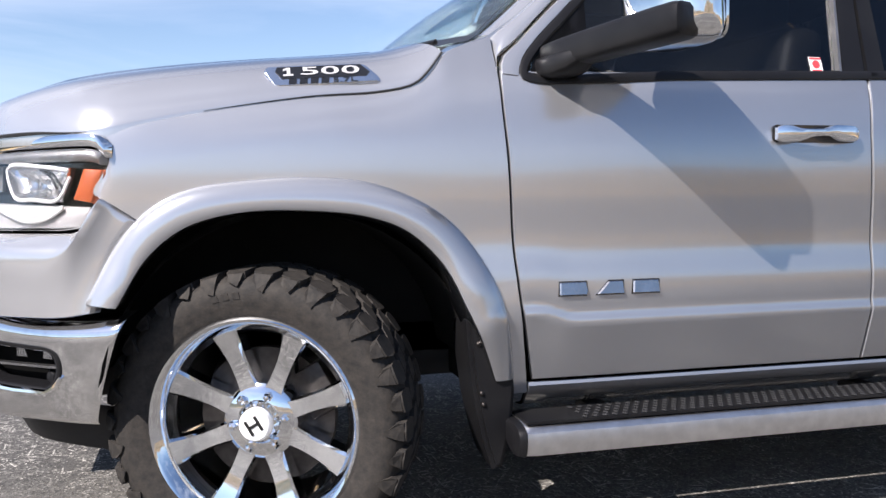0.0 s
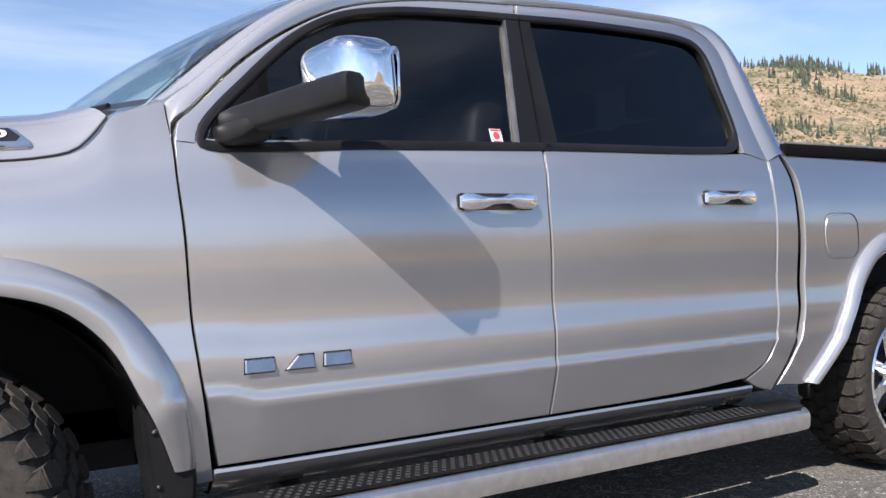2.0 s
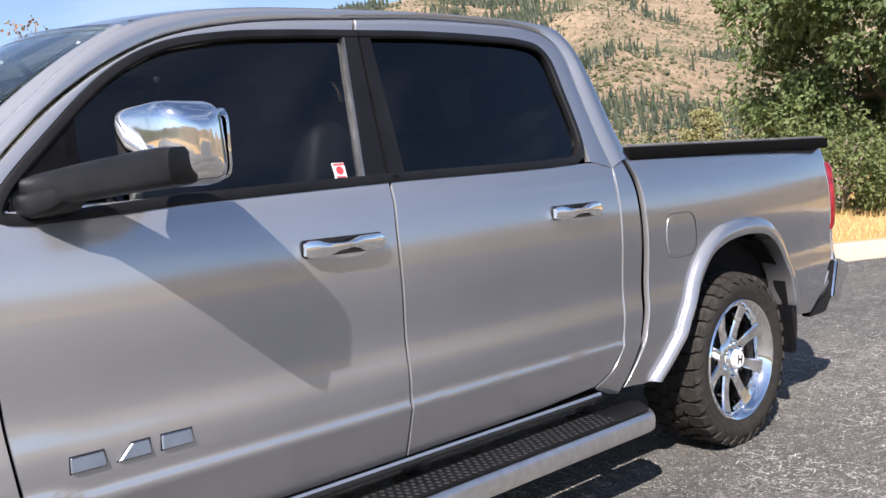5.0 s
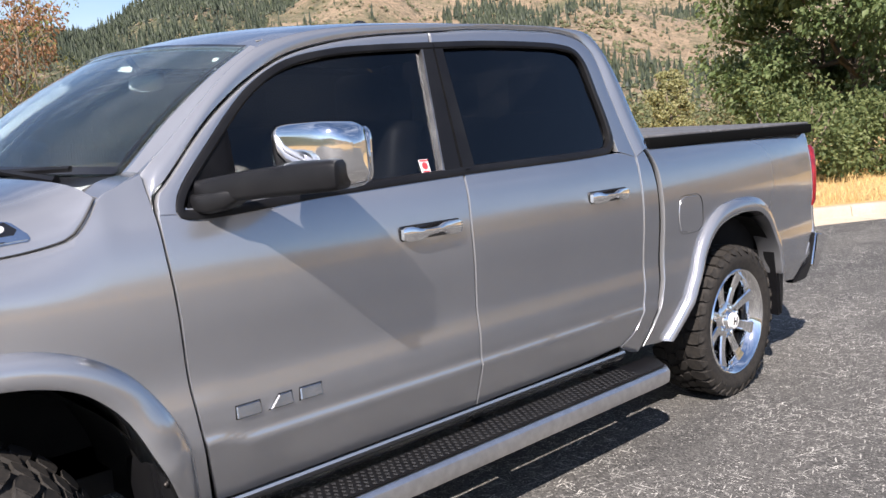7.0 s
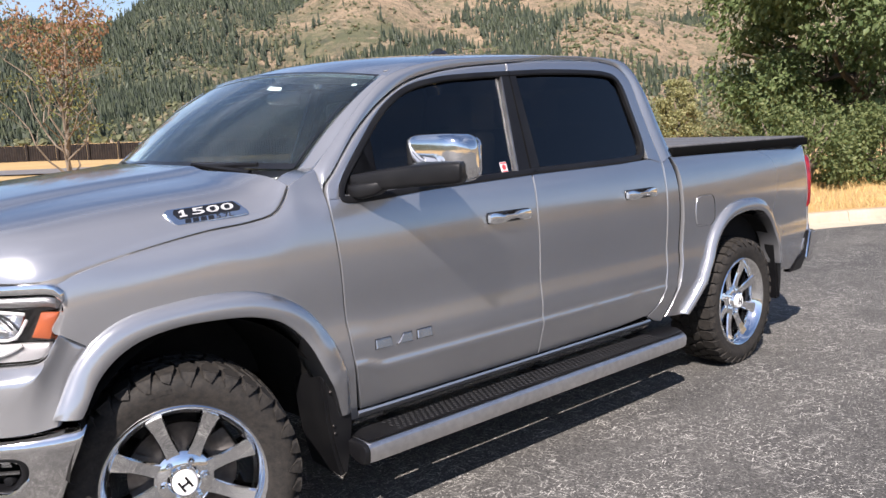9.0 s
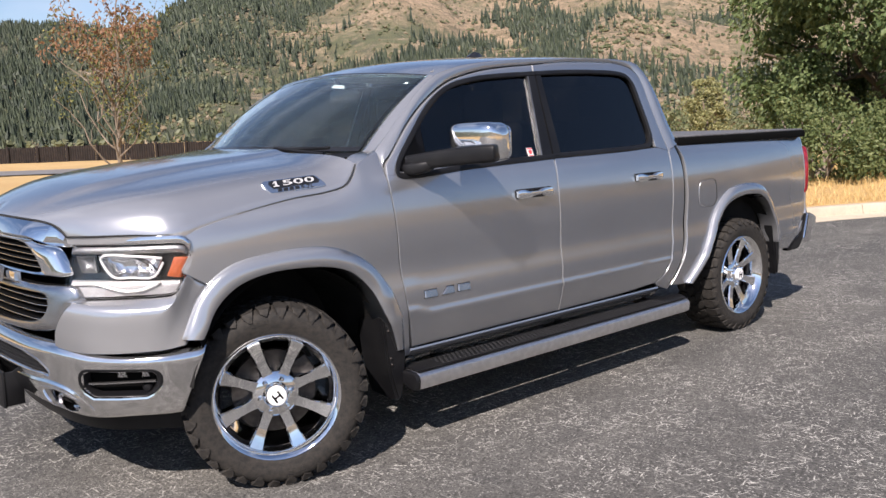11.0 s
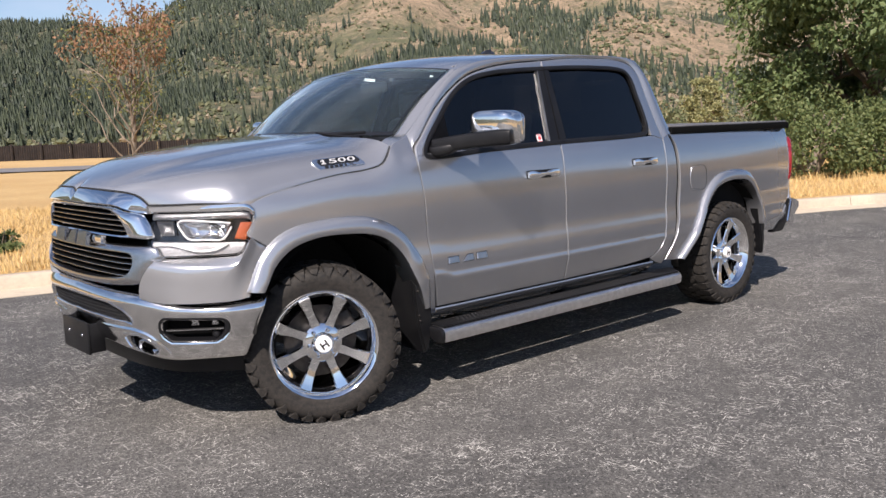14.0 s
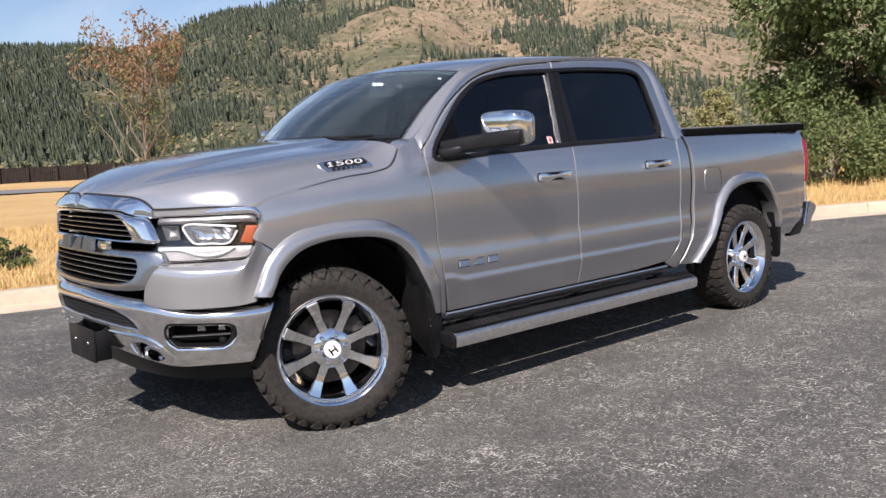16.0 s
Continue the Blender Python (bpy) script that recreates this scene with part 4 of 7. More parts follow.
        ribbon("fuel_door_gap", [(3.243 + a * 1.03, 1.021 + b * 1.03) for a, b in outline], 0.0025, SEAL, bed, side, proud=0.0015, depth=0.01, closed=True, plane=lambda z: flank(3.243, z), n=70)
    # flares
    for name, outer, inner in (
        ("front_flare", [(-0.386, 0.734), (-0.312, 0.875), (-0.236, 0.958), (-0.147, 1.003), (0.008, 1.026), (0.150, 1.032), (0.295, 1.018), (0.428, 0.968), (0.518, 0.903), (0.592, 0.806), (0.640, 0.699), (0.660, 0.60), (0.672, 0.50)],
         [(-0.311, 0.725), (-0.239, 0.841), (-0.15, 0.911), (-0.02, 0.945), (0.141, 0.947), (0.279, 0.931), (0.378, 0.894), (0.470, 0.807), (0.530, 0.689), (0.572, 0.60), (0.610, 0.50)]),
        ("rear_flare", [(3.00, 0.462), (3.10, 0.575), (3.205, 0.716), (3.341, 0.911), (3.42, 0.98), (3.515, 1.027), (3.64, 1.048), (3.76, 1.05), (3.89, 1.038), (3.978, 1.008), (4.075, 0.924), (4.135, 0.82), (4.172, 0.70), (4.19, 0.60)],
         [(3.045, 0.452), (3.14, 0.56), (3.24, 0.69), (3.354, 0.84), (3.43, 0.915), (3.53, 0.955), (3.66, 0.974), (3.78, 0.974), (3.90, 0.955), (3.985, 0.905), (4.045, 0.835), (4.09, 0.74), (4.11, 0.66), (4.12, 0.60)])):
        A, B = spline(outer, 60), spline(inner, 60)
        rows = []
        for a, b in zip(A, B):
            row = []
            base = flank(a[0], a[1])
            for s, out in ((0.0, -0.002), (0.06, 0.012), (0.25, 0.026), (0.55, 0.034), (0.85, 0.036), (0.97, 0.032), (1.0, 0.022)):
                p = a * (1 - s) + b * s
                row.append((p[0], base * 0.5 + flank(p[0], p[1]) * 0.5 - out, p[1]))
            c = (b - a) / np.linalg.norm(b - a) * 0.006 + b
            row.append((c[0], flank(b[0], b[1]) + 0.07, c[1]))
            rows.append(row)
        sheet(name, rows, PAINT, truck, side=side)
    # wheel-well liners
    for cx, r, z0 in ((0.11, 0.475, 0.47), (3.71, 0.475, 0.48)):
        rows = []
        for k in range(25):
            a = radians(8 + 164 * k / 24)
            x, z = cx - r * math.cos(a), z0 + r * math.sin(a)
            rows.append([(x, y, z) for y in (-0.95, -0.75, -0.5)])
        rows2 = [[(p[0], p[1] * flip, p[2]) for p in row] for row in rows]
        strip("wheel_well", rows2, LINER, truck)


def build_cab_top():
    # roof
    left = [(1.10, -0.757, 1.760), (1.25, -0.742, 1.806), (1.45, -0.730, 1.837), (1.75, -0.718, 1.858), (2.30, -0.712, 1.874), (2.68, -0.715, 1.872), (2.80, -0.728, 1.855)]
    rows = []
    for p in spline(left, 30):
        row = []
        for k in range(25):
            s = -1 + k / 12
            crown = 0.050 * (1 - abs(s) ** 2.2)
            x = p[0] - 0.09 * (1 - s * s) * max(0, (1.5 - p[0]) / 0.4) ** 1.0 + 0.03 * (1 - s * s) * max(0, (p[0] - 2.5) / 0.3)
            z = p[2] + crown - 0.006 * (1 if abs(s) > 0.97 else 0)
            row.append((x, p[1] * -s * -1, z))
        rows.append(row)
    sheet("roof", [list(r) for r in rows], PAINT, truck, inward=(0, 0, -0.02))
    # windscreen
    rows = []
    for j in range(14):
        v = j / 13
        row = []
        for k in range(25):
            s = -1 + k / 12
            b = np.array([0.615 - 0.20 * (1 - s * s), 0.775 * s, 1.405 + 0.012 * (1 - s * s)])
            t = np.array([1.085 - 0.085 * (1 - s * s), 0.735 * s, 1.762 + 0.045 * (1 - s * s)])
            p = b * (1 - v) + t * v
            bow = 0.022 * math.sin(math.pi * v)
            row.append((p[0] - bow * 0.6, p[1], p[2] + bow))
        rows.append(row)
    ob = strip("windscreen", rows, SCREEN, truck, "green-tinted windscreen glass", thick=0.005)
    ob.visible_shadow = False
    # black band round its edge
    bm = bmesh.new()
    def between(p, q, f):
        return tuple(a + (b - a) * f for a, b in zip(p, q))

    for grid in ([[rows[j][0], between(rows[j][0], rows[j][1], 0.12)] for j in range(14)], [[rows[j][24], between(rows[j][24], rows[j][23], 0.12)] for j in range(14)], [[between(b, a, 0.3) for a, b in zip(rows[12], rows[13])], rows[13]], [rows[0], [between(a, b, 0.6) for a, b in zip(rows[0], rows[1])]]):
        vs = [[bm.verts.new((p[0] - 0.004, p[1], p[2] + 0.005)) for p in r] for r in grid]
        for a, b in zip(vs, vs[1:]):
            for i in range(len(a) - 1):
                bm.faces.new((a[i], a[i + 1], b[i + 1], b[i]))
    part("windscreen_band", bm, GLOSS, truck, "black ceramic band round the windscreen")
    # A-pillars beside the windscreen
    for s in (-1, 1):
        outer = spline([(0.640, -0.855, 1.412), (0.72, -0.835, 1.468), (0.814, -0.812, 1.548), (0.961, -0.783, 1.672), (1.10, -0.757, 1.760)], 14)
        grid = []
        for j in range(14):
            a, b = outer[j], np.array(rows[j][0])
            row = []
            for k in range(6):
                f = k / 5
                p = a * (1 - f) + (b + np.array([0.012, 0.012, -0.004])) * f + np.array([-0.010, 0, 0.008]) * math.sin(math.pi * f)
                row.append((p[0], p[1], p[2]))
            grid.append(row)
        sheet("a_pillar", grid, PAINT, truck, side=s, inward=(0.02, 0.01, -0.02))
        corner = [(0.512, -0.898, 1.358), (0.575, -0.884, 1.386), (0.640, -0.857, 1.411)]
        inner = [(0.500, -0.800, 1.372), (0.560, -0.785, 1.395), (0.628, -0.765, 1.408)]
        sheet("cowl_corner", [spline(corner, 8), spline(inner, 8)], PAINT, truck, side=s, inward=(0, 0.0, -0.02))
    # back wall of the cab with its window
    rows = []
    for j in range(12):
        v = j / 11
        z = 0.50 + (1.855 - 0.50) * v
        half = -house(z) - 0.012 if z > 1.31 else 0.915
        x = 2.965 - (0.13 * ((z - 1.31) / 0.545) ** 1.3 if z > 1.31 else 0.0)
        rows.append([(x, half * (-1 + k / 6), z) for k in range(13)])
    sheet("cab_back", rows, PAINT, truck, inward=(-0.02, 0, 0), keep=lambda i, j: not (2 <= i <= 9 and 8 <= j <= 9))
    bm = bmesh.new()
    vs = [bm.verts.new(p) for p in ((2.942, -0.62, 1.42), (2.942, 0.62, 1.42), (2.868, 0.56, 1.76), (2.868, -0.56, 1.76))]
    bm.faces.new(vs)
    bmesh.ops.solidify(bm, geom=bm.faces[:], thickness=0.005)
    part("rear_window", bm, DARK_GLASS, truck, "dark rear cab window", smooth=False)


def build_bed():
    # tailgate
    rows = []
    for j in range(10):
        z = 0.62 + 0.75 * j / 9
        rows.append([(4.772 + 0.012 * math.sin(j * 0.7) - (0.10 * (z - 1.28) / 0.1 if z > 1.28 else 0), 0.80 * (-1 + k / 6), z) for k in range(13)])
    tail = sheet("tailgate", rows, PAINT, truck, inward=(-0.03, 0, 0))
    bm = bmesh.new()
    box(bm, 4.765, 4.80, -0.14, 0.14, 1.12, 1.17, 0.012)
    part("tailgate_handle", bm, PLASTIC, tail)
    # folding bed cover: panels over a black rail
    bm = bmesh.new()
    for s in (-1, 1):
        box(bm, 2.99, 4.68, s * 0.885 - 0.035, s * 0.885 + 0.035, 1.335, 1.386, 0.010)
    box(bm, 4.62, 4.69, -0.86, 0.86, 1.335, 1.384, 0.012)
    box(bm, 2.975, 3.03, -0.88, 0.88, 1.335, 1.384, 0.012)
    cover = part("bed_cover", bm, DEEP, truck, "black folding bed cover with black rails")
    for a, b in ((3.0, 3.56), (3.565, 4.12), (4.125, 4.672)):
        bm = bmesh.new()
        box(bm, a, b, -0.900, 0.900, 1.382, 1.397, 0.006, 3)
        for v in bm.verts:
            if v.co.z > 1.389:
                v.co.z += 0.010 * (1 - (v.co.y / 0.905) ** 2) * 1.0
        part("cover_panel", bm, VINYL, cover)
    # inner tub
    bm = bmesh.new()
    box(bm, 3.0, 4.70, -0.86, 0.86, 0.62, 1.30)
    part("bed_tub", bm, LINER, truck)
    # rear bumper
    rings = []
    for k in range(21):
        s = -1 + k / 10
        y = 0.935 * s
        x = 4.86 - 0.035 * max(0, (abs(s) - 0.7) / 0.3) ** 2.0 - 0.02 * s * s
        ring = []
        for dx, z in ((-0.18, 0.545), (-0.03, 0.525), (0.0, 0.56), (0.0, 0.70), (-0.015, 0.735), (-0.05, 0.75), (-0.16, 0.745)):
            ring.append((x + dx - 0.10 * max(0, abs(s) - 0.6) * (0.75 - z) / 0.2, y, z))
        rings.append(ring)
    bump = loft("rear_bumper", rings, DUSTY, truck, "chrome rear step bumper")
    for s in (-1, 1):
        bm = bmesh.new()
        prism(bm, [(4.38, 0.497), (4.547, 0.500), (4.605, 0.565), (4.665, 0.760), (4.61, 0.742), (4.57, 0.60), (4.47, 0.565)], Matrix.Translation((0, s * 0.925 + 0.03, 0)) @ Matrix.Rotation(radians(90), 4, "X"), 0.06)
        bmesh.ops.bevel(bm, geom=bm.edges[:], offset=0.008, segments=2, affect="EDGES")
        part("bumper_end_pad", bm, PLASTIC, bump)
        bm = bmesh.new()
        prism(bm, [(4.612, 0.562), (4.675, 0.550), (4.806, 0.672), (4.806, 0.722), (4.79, 0.735), (4.672, 0.758)], Matrix.Translation((0, s * 0.925 + 0.035, 0)) @ Matrix.Rotation(radians(90), 4, "X"), 0.07)
        bmesh.ops.bevel(bm, geom=bm.edges[:], offset=0.012, segments=3, affect="EDGES")
        part("bumper_corner", bm, DUSTY, bump)


def build_under():
    bm = bmesh.new()
    box(bm, 0.62, 2.93, -0.86, 0.86, 0.43, 0.60)
    box(bm, 0.60, 2.94, -0.93, 0.93, 0.56, 1.06)
    part("cab_floor", bm, LINER, truck)
    bm = bmesh.new()
    for s in (-1, 1):
        box(bm, -0.62, 4.65, s * 0.46 - 0.05, s * 0.46 + 0.05, 0.42, 0.60, 0.01)
    for x in (-0.45, 0.6, 1.8, 2.9, 4.3):
        box(bm, x - 0.05, x + 0.05, -0.45, 0.45, 0.45, 0.57)
    part("chassis_frame", bm, STEEL, truck)
    for x in (0.0, 3.672):
        bm = bmesh.new()
        tube(bm, [(x, -0.72, 0.42), (x, 0.72, 0.42)], 0.055, 12)
        bmesh.ops.create_uvsphere(bm, u_segments=16, v_segments=10, radius=0.15, matrix=Matrix.Translation((x, 0.08, 0.42)))
        part("axle", bm, STEEL, truck)
    bm = bmesh.new()
    box(bm, -0.55, 0.60, -0.48, 0.48, 0.55, 1.00)
    part("engine_block", bm, LINER, truck)
    # inner walls of the wheel wells
    for s in (-1, 1):
        for x0, x1 in ((-0.5, 0.62), (3.1, 4.3)):
            bm = bmesh.new()
            box(bm, x0, x1, s * 0.50 - 0.01, s * 0.50 + 0.01, 0.50, 1.15)
            part("wheel_well_wall", bm, LINER, truck)


for s in (-1, 1):
    build_side(s)
build_cab_top()
build_bed()
build_under()

# ---- the truck's hood, face, mirrors, boards, badges, cabin ----
def hood_point(u, v):
    """u -1 (left) to 1 (right), v 0 (front) to 1 (rear)."""
    edge = HOOD_EDGE[min(int(v * 100), 100)]
    mid = HOOD_MID[min(int(v * 100), 100)]
    a = abs(u)
    h = 0.35 * a * a + 0.65 * a**14
    bulge = 0.016 * max(0, min(1, (0.52 - a) / 0.07)) * min(1, v * 4)
    nose = 0.024 * math.exp(-((edge[1] * u / 0.022) ** 2)) * max(0, 0.05 - v) / 0.05
    x = mid[0] + (edge[0] - mid[0]) * a**2.2
    y = edge[1] * a * (1 if u < 0 else -1)
    return (x, y, mid[2] + (edge[2] - mid[2]) * h + bulge - nose)


HOOD_EDGE = spline([(-0.660, -0.585, 1.142), (-0.60, -0.69, 1.144), (-0.50, -0.80, 1.146), (-0.40, -0.885, 1.143), (-0.335, -0.912, 1.148), (-0.25, -0.915, 1.168), (-0.10, -0.914, 1.198), (0.157, -0.912, 1.238), (0.33, -0.916, 1.253), (0.420, -0.922, 1.275), (0.463, -0.912, 1.315), (0.499, -0.894, 1.361)], 101)
HOOD_MID = spline([(-0.772, 0, 1.216), (-0.72, 0, 1.246), (-0.62, 0, 1.284), (-0.45, 0, 1.328), (-0.2, 0, 1.366), (0.1, 0, 1.396), (0.38, 0, 1.418)], 101)


def build_hood():
    us = [-1 + k / 20 for k in range(41)]
    us = sorted(set(us + [-0.985, -0.965, -0.93, 0.93, 0.965, 0.985, -0.025, 0.025]))
    rows = [[hood_point(u, v / 40) for u in us] for v in range(41)]
    hood = sheet("hood", rows, PAINT, truck, inward=(0, 0, -0.03), sharp=50)
    # dark gap along the hood's rear edge
    for s in (-1, 1):
        bm = bmesh.new()
        pts = [(p[0] + 0.001, (p[1] - 0.0015) * (1 if s < 0 else -1), p[2] - 0.0045) for p in HOOD_EDGE[52:101:2]]
        tube(bm, pts, [0.0007 + 0.0026 * min(1, k / 18) for k in range(len(pts))], 6)
        part("hood_seal", bm, SEAL, hood)
        bm = bmesh.new()
        tube(bm, [(p[0] - 0.002, (p[1] - 0.003) * (1 if s < 0 else -1), p[2] - 0.004) for p in HOOD_EDGE[:33:2]], [0.0045 - 0.0038 * (k / 16) ** 3 for k in range(17)], 6)
        part("hood_seal", bm, SEAL, hood)
    # dark gap along its front edge
    bm = bmesh.new()
    tube(bm, [(p[0] - 0.003, p[1], p[2] - 0.002) for p in (hood_point(-1 + k / 40, 0) for k in range(81))], 0.0042, 6)
    part("hood_seal", bm, SEAL, hood)
    # cowl below the windscreen
    rows = []
    for k in range(25):
        s = -1 + k / 12
        x = 0.39 + 0.115 * s * s
        x1 = 0.63 - 0.19 * (1 - s * s)
        rows.append([(x, 0.80 * s, 1.385), (x * 0.5 + x1 * 0.5, 0.79 * s, 1.392), (x1, 0.775 * s, 1.408)])
    strip("cowl", rows, PLASTIC, truck, "black plastic cowl")
    for s in (-1, 1):
        bm = bmesh.new()
        box(bm, 0.47, 0.66, s * 0.77 - 0.075, s * 0.77 + 0.075, 1.26, 1.366, 0.02)
        part("cowl_corner", bm, PAINT, truck)
    for y0, y1 in ((-0.62, -0.05), (0.0, 0.55)):
        bm = bmesh.new()
        pts = []
        for k in range(9):
            y = y0 + (y1 - y0) * k / 8
            s = y / 0.775
            pts.append((0.61 - 0.19 * (1 - s * s) - 0.035 + 0.05 * (1 - k / 8), y, 1.415 + 0.012 * (1 - k / 8)))
        tube(bm, pts, 0.011, 6)
        tube(bm, [(pts[0][0] - 0.05, y0 - 0.02, 1.398), (pts[4][0] - 0.015, pts[4][1], pts[4][2] + 0.012)], [0.014, 0.008], 6)
        part("wiper", bm, PLASTIC, truck, "black windscreen wiper")
    return hood


def text_mesh(name, body, size, place, material, parent, extrude=0.002, width=None):
    curve = bpy.data.curves.new(name, "FONT")
    curve.body, curve.size, curve.extrude = body, size, extrude
    curve.align_x, curve.align_y = "CENTER", "CENTER"
    curve.offset = size * 0.008
    temp = bpy.data.objects.new(name, curve)
    scene.collection.objects.link(temp)
    me = bpy.data.meshes.new_from_object(temp.evaluated_get(bpy.context.evaluated_depsgraph_get()))
    bpy.data.objects.remove(temp)
    if width:
        xs = [v.co.x for v in me.vertices]
        f, mid = width / (max(xs) - min(xs)), (max(xs) + min(xs)) / 2
        for v in me.vertices:
            v.co.x = (v.co.x - mid) * f
    me.transform(place)
    me.materials.clear()
    me.materials.append(material)
    ob = new(name, me)
    ob.parent = parent
    return ob


def build_badge(hood):
    a, b = Vector((0.050, -0.853, 1.286)), Vector((0.332, -0.874, 1.301))
    u = (b - a).normalized()
    n = Vector((0.0, -0.86, 0.51))
    n = (n - u * n.dot(u)).normalized()
    w = n.cross(u).normalized()
    place = Matrix((u, w, n)).transposed().to_4x4()
    place.translation = (a + b) / 2 + n * 0.004 - w * 0.012
    outline = [(-0.146, 0.014), (-0.138, 0.031), (0.092, 0.033), (0.112, 0.028), (0.146, -0.014), (0.142, -0.029), (-0.112, -0.033), (-0.124, -0.028)]
    bm = bmesh.new()
    prism(bm, outline, place @ Matrix.Translation((0, 0, -0.030)), 0.044)
    bmesh.ops.bevel(bm, geom=[e for e in bm.edges], offset=0.004, segments=2, affect="EDGES")
    badge = part("hood_badge", bm, SILVER, hood, "silver hood badge with pale numbers on black")
    bm = bmesh.new()
    prism(bm, [(-0.118, 0.012), (-0.112, 0.0255), (0.098, 0.0275), (0.121, 0.003), (0.112, -0.009), (-0.102, -0.011)], place @ Matrix.Translation((0, 0, 0.0142)), 0.0012)
    part("badge_field", bm, GLOSS, badge)
    bm = bmesh.new()
    prism(bm, [(-0.012, -0.0125), (0.013, -0.0125), (0.013, -0.0075), (0.006, -0.0075), (0.006, 0.0125), (-0.003, 0.0125), (-0.012, 0.0075), (-0.012, 0.0025), (-0.003, 0.0065), (-0.003, -0.0075), (-0.012, -0.0075)], place @ Matrix.Translation((-0.086, 0.0085, 0.0152)), 0.003)
    part("badge_digit", bm, ROD, badge, smooth=False)
    for k, digit in enumerate("500"):
        text_mesh("badge_digit", digit, 0.034, place @ Matrix.Translation((-0.032 + 0.052 * k, 0.0085, 0.0165)), ROD, badge, 0.0016, 0.044)
    text_mesh("badge_size", "5.7L", 0.021, place @ Matrix.Translation((0.056, -0.0195, 0.0150)), GLOSS, badge, 0.0012, 0.062)
    for k in range(4):
        bm = bmesh.new()
        x0 = -0.086 + k * 0.027
        prism(bm, [(x0, -0.0265), (x0 + 0.020, -0.0265), (x0 + 0.022, -0.0125), (x0 + 0.002, -0.0125)], place @ Matrix.Translation((0, 0, 0.0142)), 0.0015)
        part("badge_bar", bm, GLOSS, badge)


def emblem_shapes(w, h):
    """Three bold plain blocks."""
    return [[(0, 0), (0.95 * w, 0), (w, 0.3 * h), (0.94 * w, h), (0.03 * w, h)],
            [(0, 0), (w, 0), (0.97 * w, h), (0.46 * w, h)],
            [(0, 0), (w, 0), (0.97 * w, h), (0.05 * w, h)]]


def build_door_emblem(door, side):
    x = 0.790
    for k, shape in enumerate(emblem_shapes(0.082, 0.036)):
        bm = bmesh.new()
        sx = x + k * 0.106
        y = flank(sx, 0.735)
        if side < 0:
            place = Matrix.Translation((sx, y + 0.002, 0.716)) @ Matrix.Rotation(radians(90), 4, "X")
            prism(bm, shape, place, 0.010)
        else:
            place = Matrix.Translation((sx, -y - 0.002, 0.716)) @ Matrix.Rotation(radians(90), 4, "X")
            prism(bm, shape, place, -0.010)
        bmesh.ops.bevel(bm, geom=bm.edges[:], offset=0.0032, segments=1, affect="EDGES")
        for v in bm.verts:
            v.co.y += 0.22 * (v.co.z - 0.733) * (1 if side < 0 else -1) * (1 if abs(v.co.y) > abs(y) + 0.002 else 0)
        part("emblem_block", bm, SATIN, door, smooth=False)
        # dark foot round the block
        bm = bmesh.new()
        foot = [(px + (px - 0.041) * 0.05, pz + (pz - 0.018) * 0.12) for px, pz in shape]
        prism(bm, foot, place, 0.0035 if side < 0 else -0.0035)
        part("emblem_foot", bm, GLOSS, door, smooth=False)


LAMP_PLAN = [(0.585, -0.672), (0.62, -0.655), (0.70, -0.598), (0.80, -0.512), (0.88, -0.425), (0.925, -0.365), (0.943, -0.322)]


def lamp_point(s, z, out=0.0):
    """On the headlight's face: s 0 at the grille to 1 at the fender."""
    k = s * 40
    i = min(int(k), 39)
    p = LAMP_CURVE[i] * (1 - (k - i)) + LAMP_CURVE[i + 1] * (k - i)
    d = LAMP_CURVE[min(i + 1, 40)] - LAMP_CURVE[max(i - 1, 0)]
    n = np.array([d[1], -d[0]])
    n = n / np.linalg.norm(n)
    if n[0] < 0:
        n = -n
    lean = 0.30 * (z - 1.02) * (1 - s)
    return (p[1] + lean + n[1] * out, -(p[0] + n[0] * out), z)


LAMP_CURVE = spline(LAMP_PLAN, 41)


def lamp_sheet(name, top, bottom, s0, s1, out, material, parent, side, label="", thick=0.02, n=26, rows=6, bulge=0.0):
    """A strip of the headlight between two height curves (tables over s)."""
    grid = []
    for j in range(rows):
        v = j / (rows - 1)
        row = []
        for i in range(n):
            s = s0 + (s1 - s0) * i / (n - 1)
            z = ease(bottom, s) * (1 - v) + ease(top, s) * v
            row.append(lamp_point(s, z, out + bulge * math.sin(math.pi * v)))
        grid.append(row)
    return sheet(name, grid, material, parent, label, side=side, inward=(0.7 * thick, 0.7 * thick, 0))


LAMP_TOP = [(0, 1.133), (0.5, 1.135), (0.88, 1.136), (0.94, 1.131), (0.975, 1.118), (1.0, 1.092)]
LAMP_LOW = [(0, 0.900), (0.35, 0.902), (0.6, 0.904), (0.74, 0.905), (0.82, 0.908), (0.865, 0.914), (0.89, 0.928), (0.92, 0.954), (0.95, 0.987), (1.0, 1.052)]


def shifted(table, d):
    return [(a, b + d) for a, b in table]


def lamp_tube(pts, r, out, side):
    """A bright rod that follows the headlight's face through points (s, z)."""
    flip = 1 if side < 0 else -1
    bm = bmesh.new()
    P = spline([lamp_point(s, z, out) for s, z in pts], 28)
    tube(bm, [(p[0], p[1] * flip, p[2]) for p in P], r, 8)
    return bm


